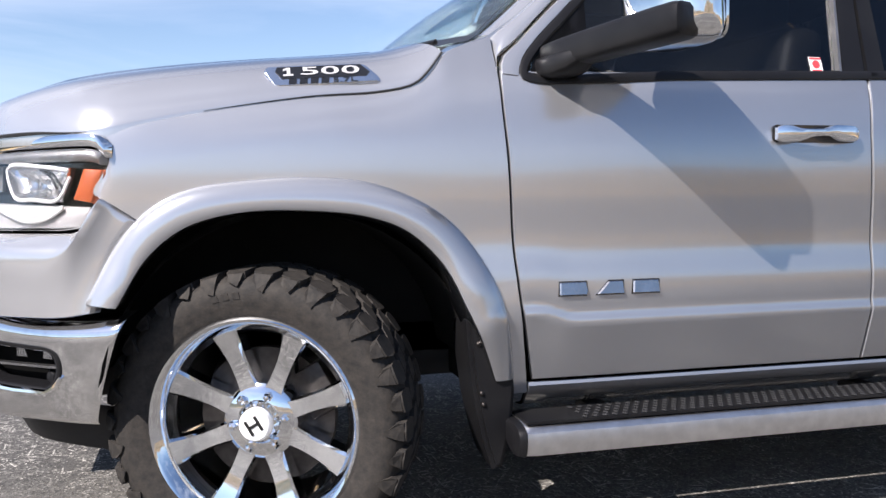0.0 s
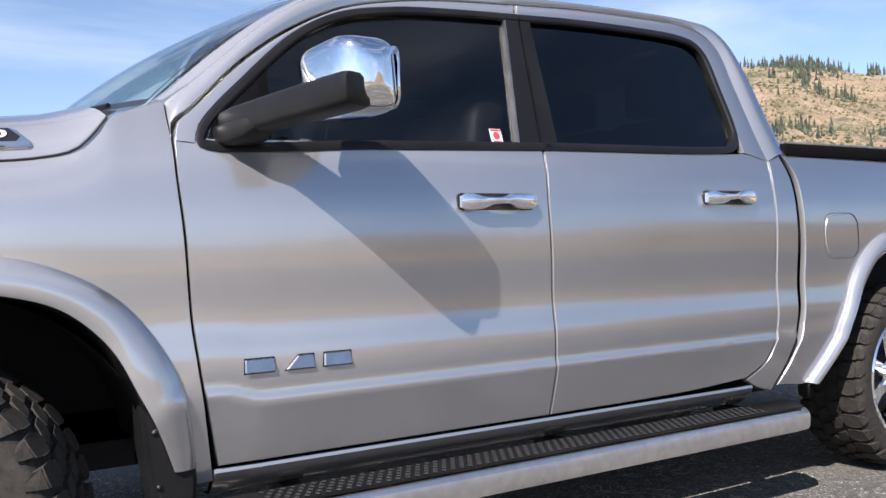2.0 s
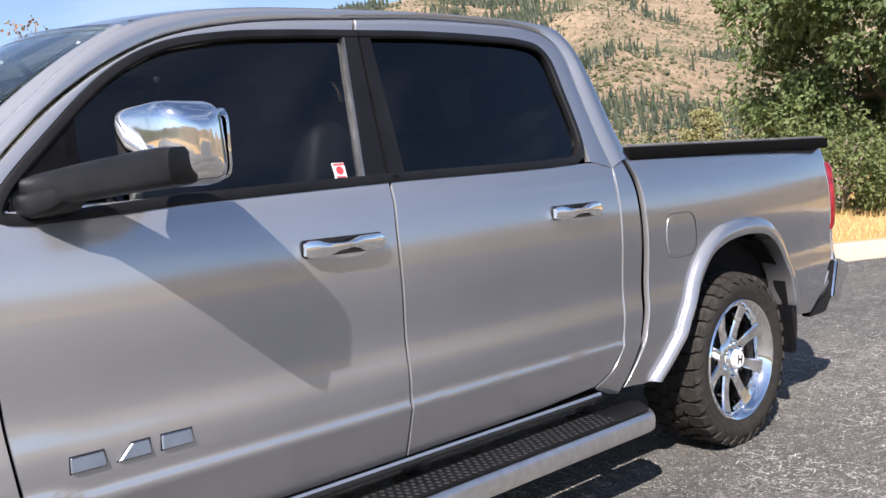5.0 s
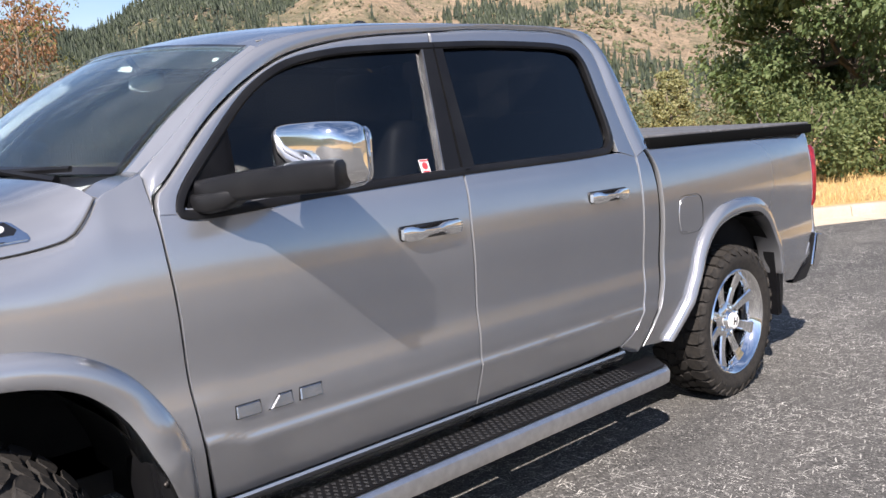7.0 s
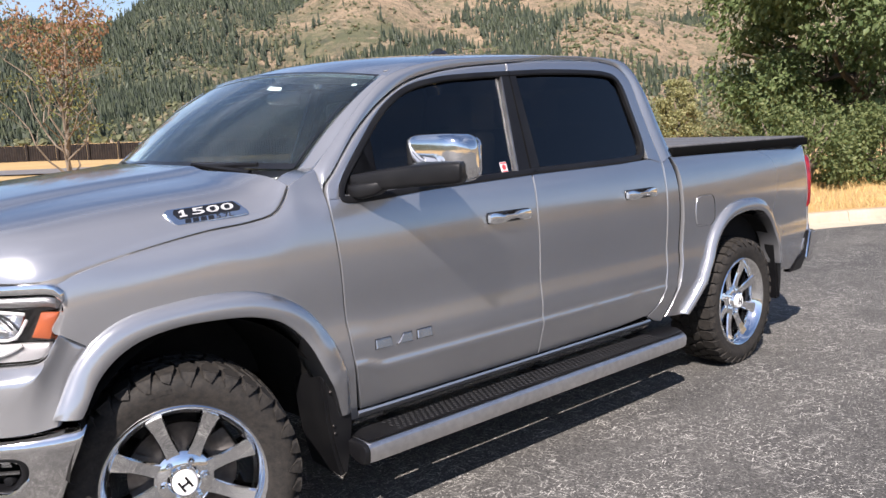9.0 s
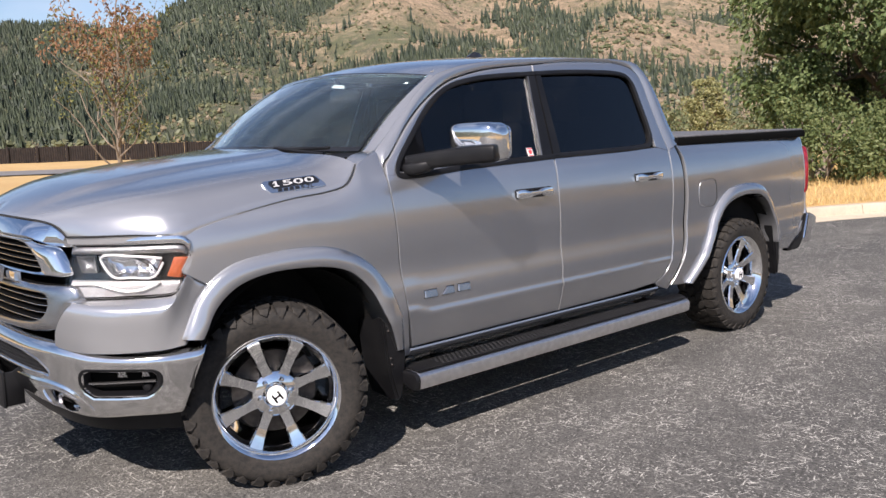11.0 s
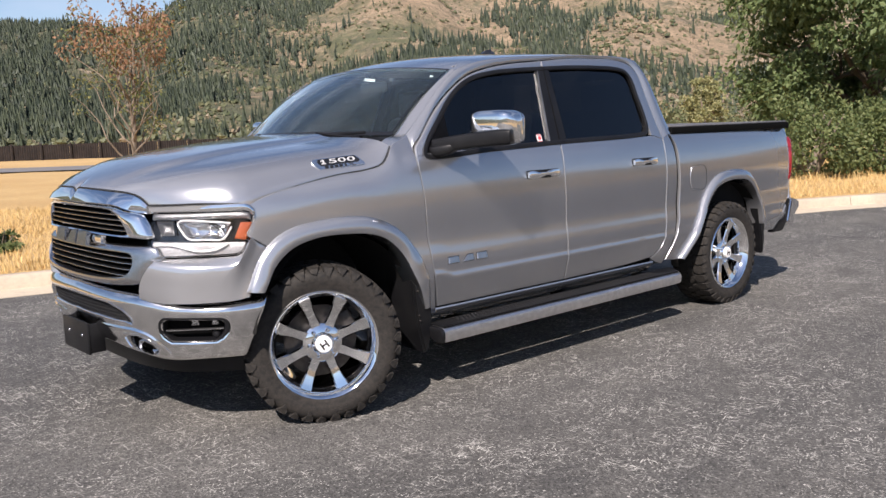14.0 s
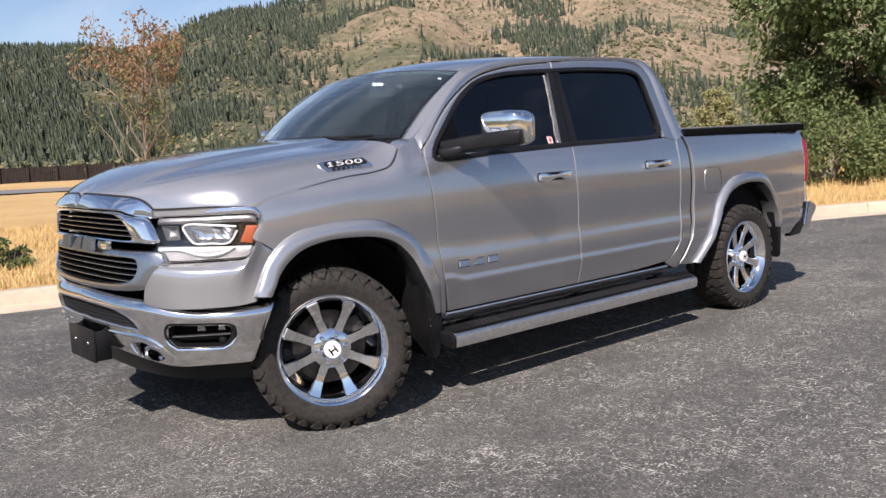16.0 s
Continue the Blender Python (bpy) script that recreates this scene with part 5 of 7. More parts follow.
def lamp_pocket(corners, deep, side, name, material, lamp):
    """A reflector pocket with a flat rim, between four corners (s, z): low inner, low outer, top inner, top outer."""
    (a0, b0), (a1, b1), (c0, d0), (c1, d1) = corners
    rows = []
    for j in range(9):
        v = j / 8
        row = []
        for i in range(15):
            u = i / 14
            s = (a0 * (1 - u) + a1 * u) * (1 - v) + (c0 * (1 - u) + c1 * u) * v
            z = (b0 * (1 - u) + b1 * u) * (1 - v) + (d0 * (1 - u) + d1 * u) * v
            e = max(abs(2 * u - 1), abs(2 * v - 1))
            row.append(lamp_point(s, z, -0.012 - deep * (1 - e**3)))
        rows.append(row)
    return sheet(name, rows, material, lamp, side=side, inward=(0.02, 0.02, 0))


def build_headlight(side):
    lamp = lamp_sheet("headlight", LAMP_TOP, LAMP_LOW, 0, 1, -0.055, GLOSS, truck, side, "headlight with chrome brow, projector and amber reflector", n=40)
    lamp_sheet("chrome_brow", LAMP_TOP, shifted(LAMP_TOP, -0.030), 0.0, 0.985, 0.000, CHROME, lamp, side, bulge=0.003)
    lamp_sheet("grey_brow", shifted(LAMP_TOP, -0.037), shifted(LAMP_TOP, -0.066), 0.02, 0.955, -0.012, GREY_METAL, lamp, side, bulge=0.006)
    # running light: a pale bar that dips below the projector
    lamp_sheet("running_light", [(0.06, 0.968), (0.5, 0.966), (0.90, 0.962)], [(0.06, 0.906), (0.35, 0.907), (0.6, 0.910), (0.74, 0.911), (0.82, 0.914), (0.865, 0.920), (0.89, 0.934), (0.92, 0.958)], 0.07, 0.90, -0.012, RUN_LIGHT, lamp, side, "pale running-light strip", bulge=0.006)
    part("light_rod", lamp_tube(((0.10, 0.958), (0.28, 0.957), (0.38, 0.944), (0.50, 0.929), (0.62, 0.931), (0.70, 0.944), (0.76, 0.962)), 0.0065, 0.000, side), ROD, lamp, "bright rod inside the running light")
    lamp_pocket(((0.805, 0.980), (0.905, 0.972), (0.862, 1.053), (0.968, 1.050)), -0.004, side, "amber_reflector", AMBER, lamp)
    lamp_pocket(((0.145, 0.997), (0.275, 0.997), (0.065, 1.060), (0.235, 1.060)), 0.030, side, "reflector_bowl", GREY_METAL, lamp)
    lamp_pocket(((0.40, 0.976), (0.725, 0.974), (0.262, 1.062), (0.775, 1.056)), 0.042, side, "reflector_bowl", SILVER, lamp)
    part("projector_rim", lamp_tube(((0.775, 1.050), (0.60, 1.059), (0.285, 1.058), (0.33, 1.020), (0.41, 0.982), (0.55, 0.979), (0.715, 0.980), (0.785, 1.034)), 0.0050, -0.008, side), ROD, lamp)
    for shift in (0.0, 0.035):
        part("lamp_fin", lamp_tube(((0.56 + shift, 1.054), (0.64 + shift, 1.036), (0.70 + shift, 1.004)), 0.004, -0.016, side), GLOSS, lamp)
    bm = bmesh.new()
    p = lamp_point(0.52, 1.018, -0.030)
    bmesh.ops.create_uvsphere(bm, u_segments=20, v_segments=12, radius=0.026, matrix=Matrix.Translation((p[0], p[1] * (1 if side < 0 else -1), p[2])))
    part("projector", bm, LENS, lamp)
    lens = lamp_sheet("lens", shifted(LAMP_TOP, -0.036), shifted(LAMP_LOW, 0.002), 0.03, 0.985, 0.008, LENS, lamp, side, "clear lens", thick=0.004, n=36, rows=10)
    lens.visible_shadow = False


GRILLE_X = [(0.0, -0.752), (0.2, -0.748), (0.40, -0.732), (0.50, -0.715), (0.58, -0.682), (0.64, -0.648), (0.70, -0.60)]


def grille_point(y, z, out=0.0):
    return (ease(GRILLE_X, abs(y)) - 0.028 + 0.17 * min(0.0, z - 0.95) + 0.04 * max(0.0, z - 0.95) - out, y, z)


def grille_bar(name, y0, y1, z, h, material, parent, out0=0.0, out1=0.03, drop=0.0, n=25, label=""):
    rings = []
    for k in range(n):
        y = y0 + (y1 - y0) * k / (n - 1)
        zz = z - drop * (abs(y) / 0.5) ** 2
        rings.append([grille_point(y, zz - h / 2, out0), grille_point(y, zz + h / 2, out0), grille_point(y, zz + h / 2 * 0.8, out1 * 0.9), grille_point(y, zz, out1), grille_point(y, zz - h / 2 * 0.8, out1 * 0.9)])
    return loft(name, rings, material, parent, label)


def grille_ring(name, inner, outer, parent, label, crown=0.012, material=CHROME):
    """A chrome surround between two mirrored half outlines (y, z) with equally many points."""
    def whole(half):
        full = half + [(-y, z) for y, z in half[-2:0:-1]]
        dense = []
        for a, b in zip(full, full[1:] + full[:1]):
            dense += [(a[0] + (b[0] - a[0]) * k / 6, a[1] + (b[1] - a[1]) * k / 6) for k in range(6)]
        # soften the corners
        n = len(dense)
        return [tuple(sum(dense[(i + d) % n][c] for d in (-2, -1, 0, 1, 2)) / 5 for c in (0, 1)) for i in range(n)]

    rings = []
    for p, q in zip(whole(inner), whole(outer)):
        ring = []
        for f, out in ((0, -0.045), (0, 0.008), (0.06, 0.014), (0.45, 0.012 + crown), (0.92, 0.006), (1.0, 0.0), (1.0, -0.03)):
            ring.append(grille_point(p[0] + (q[0] - p[0]) * f, p[1] + (q[1] - p[1]) * f, out))
        rings.append(ring)
    return loft(name, rings, material, parent, label, closed=True, sharp=45)


def build_grille():
    back = strip("grille", [[grille_point(-0.62 + 0.0517 * k, z, -0.10) for k in range(25)] for z in (0.74, 0.95, 1.16)], DEEP, truck, "chrome-framed grille with slim bars and chrome emblem")
    grille_ring("upper_frame",
                [(0, 1.124), (0.2, 1.124), (0.38, 1.121), (0.445, 1.098), (0.482, 1.066), (0.506, 1.036), (0.520, 1.008), (0.49, 1.004), (0.30, 1.006), (0, 1.010)],
                [(0, 1.140), (0.2, 1.140), (0.41, 1.137), (0.50, 1.110), (0.572, 1.097), (0.600, 1.045), (0.628, 0.988), (0.56, 0.988), (0.30, 0.990), (0, 0.993)], back, "chrome frame of the upper grille", 0.006)
    grille_ring("lower_frame",
                [(0, 0.926), (0.3, 0.925), (0.515, 0.926), (0.542, 0.912), (0.550, 0.875), (0.540, 0.845), (0.522, 0.826), (0.488, 0.813), (0.3, 0.800), (0, 0.796)],
                [(0, 0.956), (0.3, 0.956), (0.55, 0.956), (0.645, 0.953), (0.668, 0.905), (0.645, 0.862), (0.625, 0.825), (0.608, 0.784), (0.44, 0.771), (0, 0.764)], back, "chrome frame of the lower grille", 0.003, SATIN)
    for z, w in ((1.098, 0.44), (1.074, 0.475), (1.050, 0.495), (1.026, 0.51), (0.905, 0.54), (0.879, 0.55), (0.852, 0.54), (0.824, 0.515)):
        blade = grille_bar("grille_bar", -w, w, z, 0.010, DEEP, back, -0.07, -0.004, 0.004)
        grille_bar("bar_edge", -w, w, z, 0.0042, SATIN, blade, -0.003, 0.004, 0.004, label="thin chrome edge of a grille bar")
    for s in (-1, 1):
        grille_bar("emblem_end", s * 0.225, s * 0.315, 0.974, 0.044, CHROME, back, 0.0, 0.026, 0.0, 9)
    # emblem
    for k, shape in enumerate(emblem_shapes(0.130, 0.062)):
        bm = bmesh.new()
        place = Matrix.Translation((-0.800, 0.215 - k * 0.148, 0.946)) @ Matrix(((0, 0, -1, 0), (-1, 0, 0, 0), (0, 1, 0, 0), (0, 0, 0, 1)))
        prism(bm, shape, place, 0.022)
        bmesh.ops.bevel(bm, geom=bm.edges[:], offset=0.004, segments=2, affect="EDGES")
        for v in bm.verts:
            v.co.x += 0.22 * (v.co.z - 0.977)
        part("emblem_block", bm, SATIN, back, smooth=False)
    grille_bar("emblem_bar", -0.23, 0.23, 0.975, 0.060, GLOSS, back, -0.02, 0.014)
    # chrome cap along the hood's front edge, notched at its middle
    rings = []
    for k in range(97):
        u = -1 + k / 48
        p = hood_point(u * 0.998, 0)
        y = p[1]
        a = abs(y)
        low = ease([(0, 1.143), (0.42, 1.140), (0.49, 1.118), (0.53, 1.104), (0.585, 1.100)], a)
        f = grille_point(y, low, 0.026)
        back_to = max(0.0, min(1.0, (a - 0.40) / 0.185)) ** 1.3
        f = (f[0] * (1 - back_to) + -0.668 * back_to, f[1], f[2])
        mid = tuple(p[i] * 0.45 + f[i] * 0.55 for i in range(3))
        rings.append([(p[0] + 0.04, y, p[2] - 0.016), (p[0] - 0.004, y, p[2] - 0.005), (p[0] - 0.010, y, p[2] - 0.008), (mid[0] - 0.012, y, mid[2] + 0.004), (f[0] - 0.004, y, f[2] + 0.006), (f[0], y, f[2]), (f[0] + 0.05, y, f[2] - 0.004)])
    loft("grille_cap", rings, CHROME, back, "chrome cap below the hood")


BUMPER_PLAN = [(-1.01, -0.205), (-0.985, -0.262), (-0.960, -0.315), (-0.93, -0.380), (-0.885, -0.462), (-0.80, -0.57), (-0.70, -0.68), (-0.60, -0.752), (-0.45, -0.800), (-0.25, -0.824), (0.0, -0.832)]
BUMPER_CURVE = spline(BUMPER_PLAN + [(-y, x) for y, x in BUMPER_PLAN[-2::-1]], 161)
BUMPER_TOP = [(0.0, 0.762), (0.34, 0.752), (0.58, 0.745), (0.65, 0.734), (0.715, 0.716), (0.82, 0.700), (0.92, 0.701), (0.985, 0.716)]
BUMPER_LOW = [(0.0, 0.470), (0.27, 0.464), (0.55, 0.440), (0.66, 0.420), (0.72, 0.414), (0.82, 0.417), (0.93, 0.420)]
BUMPER_OUT = [(0.0, -0.085), (0.03, -0.062), (0.08, -0.050), (0.30, -0.030), (0.55, -0.013), (0.74, -0.003), (0.82, 0.0), (0.89, -0.006), (0.95, -0.022), (0.985, -0.044), (1.0, -0.075)]


def bumper_point(y, z, out=0.0, f=None):
    """On the bumper's skin: it leans back below a rounded top roll."""
    a = abs(y)
    top, low = ease(BUMPER_TOP, a), ease(BUMPER_LOW, a)
    if f is None:
        f = max(0.0, min(1.0, (z - low) / (top - low)))
    ys, xs = [q[0] for q in BUMPER_CURVE], [q[1] for q in BUMPER_CURVE]
    x = float(np.interp(y, ys, xs))
    slope = (float(np.interp(y + 0.01, ys, xs)) - float(np.interp(y - 0.01, ys, xs))) / 0.02
    n = np.array([-1.0, slope]) / math.hypot(1, slope)
    o = ease(BUMPER_OUT, f) + out
    return (x + n[0] * o, y + n[1] * o, z)


def inside(p, outline):
    """Whether a 2D point lies in a polygon."""
    hit = False
    for (x0, y0), (x1, y1) in zip(outline, outline[1:] + outline[:1]):
        if (y0 > p[1]) != (y1 > p[1]) and p[0] < x0 + (x1 - x0) * (p[1] - y0) / (y1 - y0):
            hit = not hit
    return hit


def soft_outline(points):
    """A closed outline with its corners rounded."""
    dense = []
    for a, b in zip(points, points[1:] + points[:1]):
        m = max(2, int(math.hypot(b[0] - a[0], b[1] - a[1]) / 0.004))
        dense += [(a[0] + (b[0] - a[0]) * k / m, a[1] + (b[1] - a[1]) * k / m) for k in range(m)]
    n = len(dense)
    return [tuple(sum(dense[(i + d) % n][c] for d in range(-4, 5)) / 9 for c in (0, 1)) for i in range(n)]


def bumper_lip(name, outline, material, parent, deep=0.045, label="", proud=0.003):
    """A rolled lip round an opening of the bumper, going back into it."""
    n = len(outline)
    rings = []
    for i, p in enumerate(outline):
        q, r = outline[i - 2], outline[(i + 2) % n]
        d = np.array([r[0] - q[0], r[1] - q[1]])
        d = d / max(np.linalg.norm(d), 1e-9)
        nrm = np.array([-d[1], d[0]])
        if inside((p[0] + nrm[0] * 0.004, p[1] + nrm[1] * 0.004), outline):
            nrm = -nrm
        ring = []
        for off, out in ((0.011, -0.003), (0.009, proud * 0.6), (0.004, proud), (-0.001, 0.0), (-0.005, -0.010), (-0.010, -deep), (0.002, -deep)):
            ring.append(bumper_point(p[0] + nrm[0] * off, p[1] + nrm[1] * off, out))
        rings.append(ring)
    return loft(name, rings, material, parent, label, closed=True, sharp=50)


def build_bumper():
    intake = [(-0.50, 0.604), (-0.30, 0.608), (0, 0.612), (0.30, 0.608), (0.50, 0.604), (0.545, 0.592), (0.535, 0.622), (0.485, 0.656), (0.385, 0.684), (0.20, 0.692), (0, 0.695), (-0.20, 0.692), (-0.385, 0.684), (-0.485, 0.656), (-0.535, 0.622), (-0.545, 0.592)]
    fog = [(0.690, 0.626), (0.876, 0.616), (0.882, 0.580), (0.874, 0.545), (0.853, 0.514), (0.711, 0.518), (0.682, 0.548), (0.678, 0.590)]
    hook = [(0.435, 0.531), (0.546, 0.540), (0.610, 0.518), (0.650, 0.492), (0.653, 0.455), (0.605, 0.445), (0.490, 0.456), (0.455, 0.490)]
    holes = {"intake": soft_outline(intake)}
    for s in (-1, 1):
        holes["fog", s] = soft_outline([(s * y, z) for y, z in fog])
        holes["hook", s] = soft_outline([(s * y, z) for y, z in hook])
    rows, flat = [], []
    fs = sorted(set([k / 40 for k in range(41)] + [0.0125, 0.9625, 0.9875]))
    for f in fs:
        row, marks = [], []
        for i in range(261):
            end = 0.916 + 0.050 * f
            y = end * (-1 + i / 130)
            a = abs(y)
            z = ease(BUMPER_LOW, a) + (ease(BUMPER_TOP, a) - ease(BUMPER_LOW, a)) * f
            row.append(bumper_point(y, z, 0.0, f))
            marks.append((y, z))
        rows.append(row)
        flat.append(marks)

    def keep(i, j):
        c = tuple((flat[j][i][k] + flat[j][i + 1][k] + flat[j + 1][i][k] + flat[j + 1][i + 1][k]) / 4 for k in (0, 1))
        return not any(inside(c, h) for h in holes.values())

    bump = sheet("front_bumper", rows, DUSTY, truck, "chrome front bumper with fog lights and tow hooks", inward=(0.004, 0, 0), keep=keep, sharp=50)
    bumper_lip("intake_lip", holes["intake"], DUSTY, bump)
    strip("bumper_backing", [[bumper_point(y, z, -0.055) for y in np.linspace(-0.90, 0.90, 61)] for z in (0.45, 0.53, 0.60, 0.66, 0.70)], DEEP, bump)
    # honeycomb of the lower intake
    bm = bmesh.new()
    for r in range(6):
        z = 0.602 + r * 0.0175
        for k in range(50):
            y = -0.575 + (k + (r % 2) * 0.5) * 0.0231
            if not inside((y + 0.0115, z), holes["intake"]):
                continue
            six = [(y + 0.0115 + 0.0112 * math.cos(radians(60 * q)), z + 0.0092 * math.sin(radians(60 * q))) for q in range(7)]
            tube(bm, [bumper_point(p, q, -0.018) for p, q in six], 0.0026, 4, cap=False)
    tagged(part("intake_mesh", bm, PLASTIC, bump, "black honeycomb intake mesh"), kind="stuff")
    for s in (-1, 1):
        lip = bumper_lip("fog_surround", holes["fog", s], PLASTIC, bump, 0.05, "black fog-light pocket")
        bm = bmesh.new()
        tube(bm, [bumper_point(s * y, z, 0.004) for y, z in ((0.676, 0.556), (0.686, 0.534), (0.712, 0.509), (0.78, 0.505), (0.850, 0.506), (0.872, 0.524), (0.886, 0.552))], [0.004, 0.008, 0.009, 0.009, 0.009, 0.008, 0.004], 8)
        part("fog_trim", bm, CHROME, bump, "chrome fog-light trim")
        bm = bmesh.new()
        tube(bm, [bumper_point(s * (0.69 + 0.18 * k / 8), 0.566 + 0.004 * k / 8, -0.026) for k in range(9)], 0.006, 6)
        part("fog_bar", bm, SATIN, lip)
        bm = bmesh.new()
        lathe(bm, [(0.0, -0.010), (0.014, -0.008), (0.020, 0.0), (0.022, 0.02)], 20)
        bmesh.ops.rotate(bm, verts=bm.verts, matrix=Matrix.Rotation(radians(-48 * (1 if s < 0 else -1) + (0 if s < 0 else 180)), 3, "Z"))
        bmesh.ops.translate(bm, verts=bm.verts, vec=bumper_point(s * 0.845, 0.540, -0.034))
        part("parking_sensor", bm, PLASTIC, lip, "round black sensor")
        for y0, y1 in ((0.775, 0.800), (0.836, 0.856)):
            bm = bmesh.new()
            for y, z in ((y0, 0.588), (y1, 0.588), (y1 - 0.004, 0.612), (y0 + 0.004, 0.612)):
                bm.verts.new(bumper_point(s * y, z, -0.030))
            bm.faces.new(bm.verts[:])
            bmesh.ops.solidify(bm, geom=bm.faces[:], thickness=0.006)
            part("fog_lamp", bm, SILVER, lip, "small bright fog lamp", smooth=False)
        bumper_lip("hook_surround", holes["hook", s], DUSTY, bump, 0.05, "chrome-lipped tow-hook pocket")
        bm = bmesh.new()
        tube(bm, [bumper_point(s * y, z, -0.030) for y, z in ((0.50, 0.468), (0.52, 0.500), (0.56, 0.512), (0.61, 0.498), (0.635, 0.470), (0.60, 0.462))], 0.010, 8)
        part("tow_hook", bm, SATIN, bump, "bare metal tow hook")
        # raised crease that sweeps round the hook pocket to the lower edge
        bm = bmesh.new()
        path = spline([(0.24, 0.566), (0.42, 0.568), (0.54, 0.566), (0.62, 0.545), (0.672, 0.500), (0.700, 0.450), (0.712, 0.428)], 30)
        tube(bm, [bumper_point(s * p[0], p[1], -0.004) for p in path], [0.004 + 0.009 * math.sin(math.pi * k / 29) ** 0.6 for k in range(30)], 8)
        part("bumper_crease", bm, DUSTY, bump)
    # plate bracket with two bolts
    bm = bmesh.new()
    box(bm, -0.846, -0.830, -0.172, 0.175, 0.398, 0.560, 0.008)
    box(bm, -0.840, -0.760, -0.168, -0.156, 0.405, 0.552, 0.004)
    box(bm, -0.840, -0.760, 0.160, 0.172, 0.405, 0.552, 0.004)
    bracket = part("plate_bracket", bm, PLASTIC, bump, "empty black number-plate bracket")
    for y in (-0.10, 0.08):
        bm = bmesh.new()
        bmesh.ops.create_uvsphere(bm, u_segments=10, v_segments=6, radius=0.009, matrix=Matrix.Translation((-0.844, y, 0.490)))
        part("bolt", bm, SATIN, bracket)
    # air dam below
    rows = []
    for z, back in ((0.46, 0.13), (0.39, 0.15), (0.335, 0.18)):
        rows.append([(p[1] + back, p[0] * 0.93, z) for p in BUMPER_CURVE[12:149:4]])
    strip("air_dam", rows, PLASTIC, bump, "black air dam below the bumper")


def build_fascia(side):
    """Painted panel below the headlight, reaching back to the wheel arch."""
    top = [lamp_point(s, ease(LAMP_LOW, s) - 0.006, 0.004) for s in (0.0, 0.2, 0.4, 0.6, 0.74, 0.84, 0.90, 0.95)]
    top += [(-0.315, flank(-0.315, 0.955), 0.957), (-0.268, flank(-0.268, 0.925), 0.926)]
    low = [(-0.748, -0.600, 0.724), (-0.712, -0.66, 0.706), (-0.645, -0.77, 0.700), (-0.54, -0.862, 0.700), (-0.44, -0.918, 0.702), (-0.375, -0.940, 0.712)]
    left = [low[0], (-0.742, -0.612, 0.79), (-0.712, -0.660, 0.872), (-0.690, -0.672, 0.892), top[0]]
    right = [low[-1], (-0.345, flank(-0.345, 0.80), 0.80), (-0.31, flank(-0.31, 0.87), 0.87), top[-1]]
    grid = coons(left, right, low, top, 34, 16)
    out = []
    for j, row in enumerate(grid):
        v = j / 15
        b = 0.010 * math.sin(math.pi * v) ** 0.8
        new_row = []
        for i, p in enumerate(row):
            f = max(0, 1 - i / 33) ** 0.5
            new_row.append((p[0] - b * f * 0.75, p[1] - b * f * 0.65, p[2]))
        out.append(new_row)
    sheet("front_fascia", out, PAINT, truck, side=side, inward=(0.02, 0.02, 0))


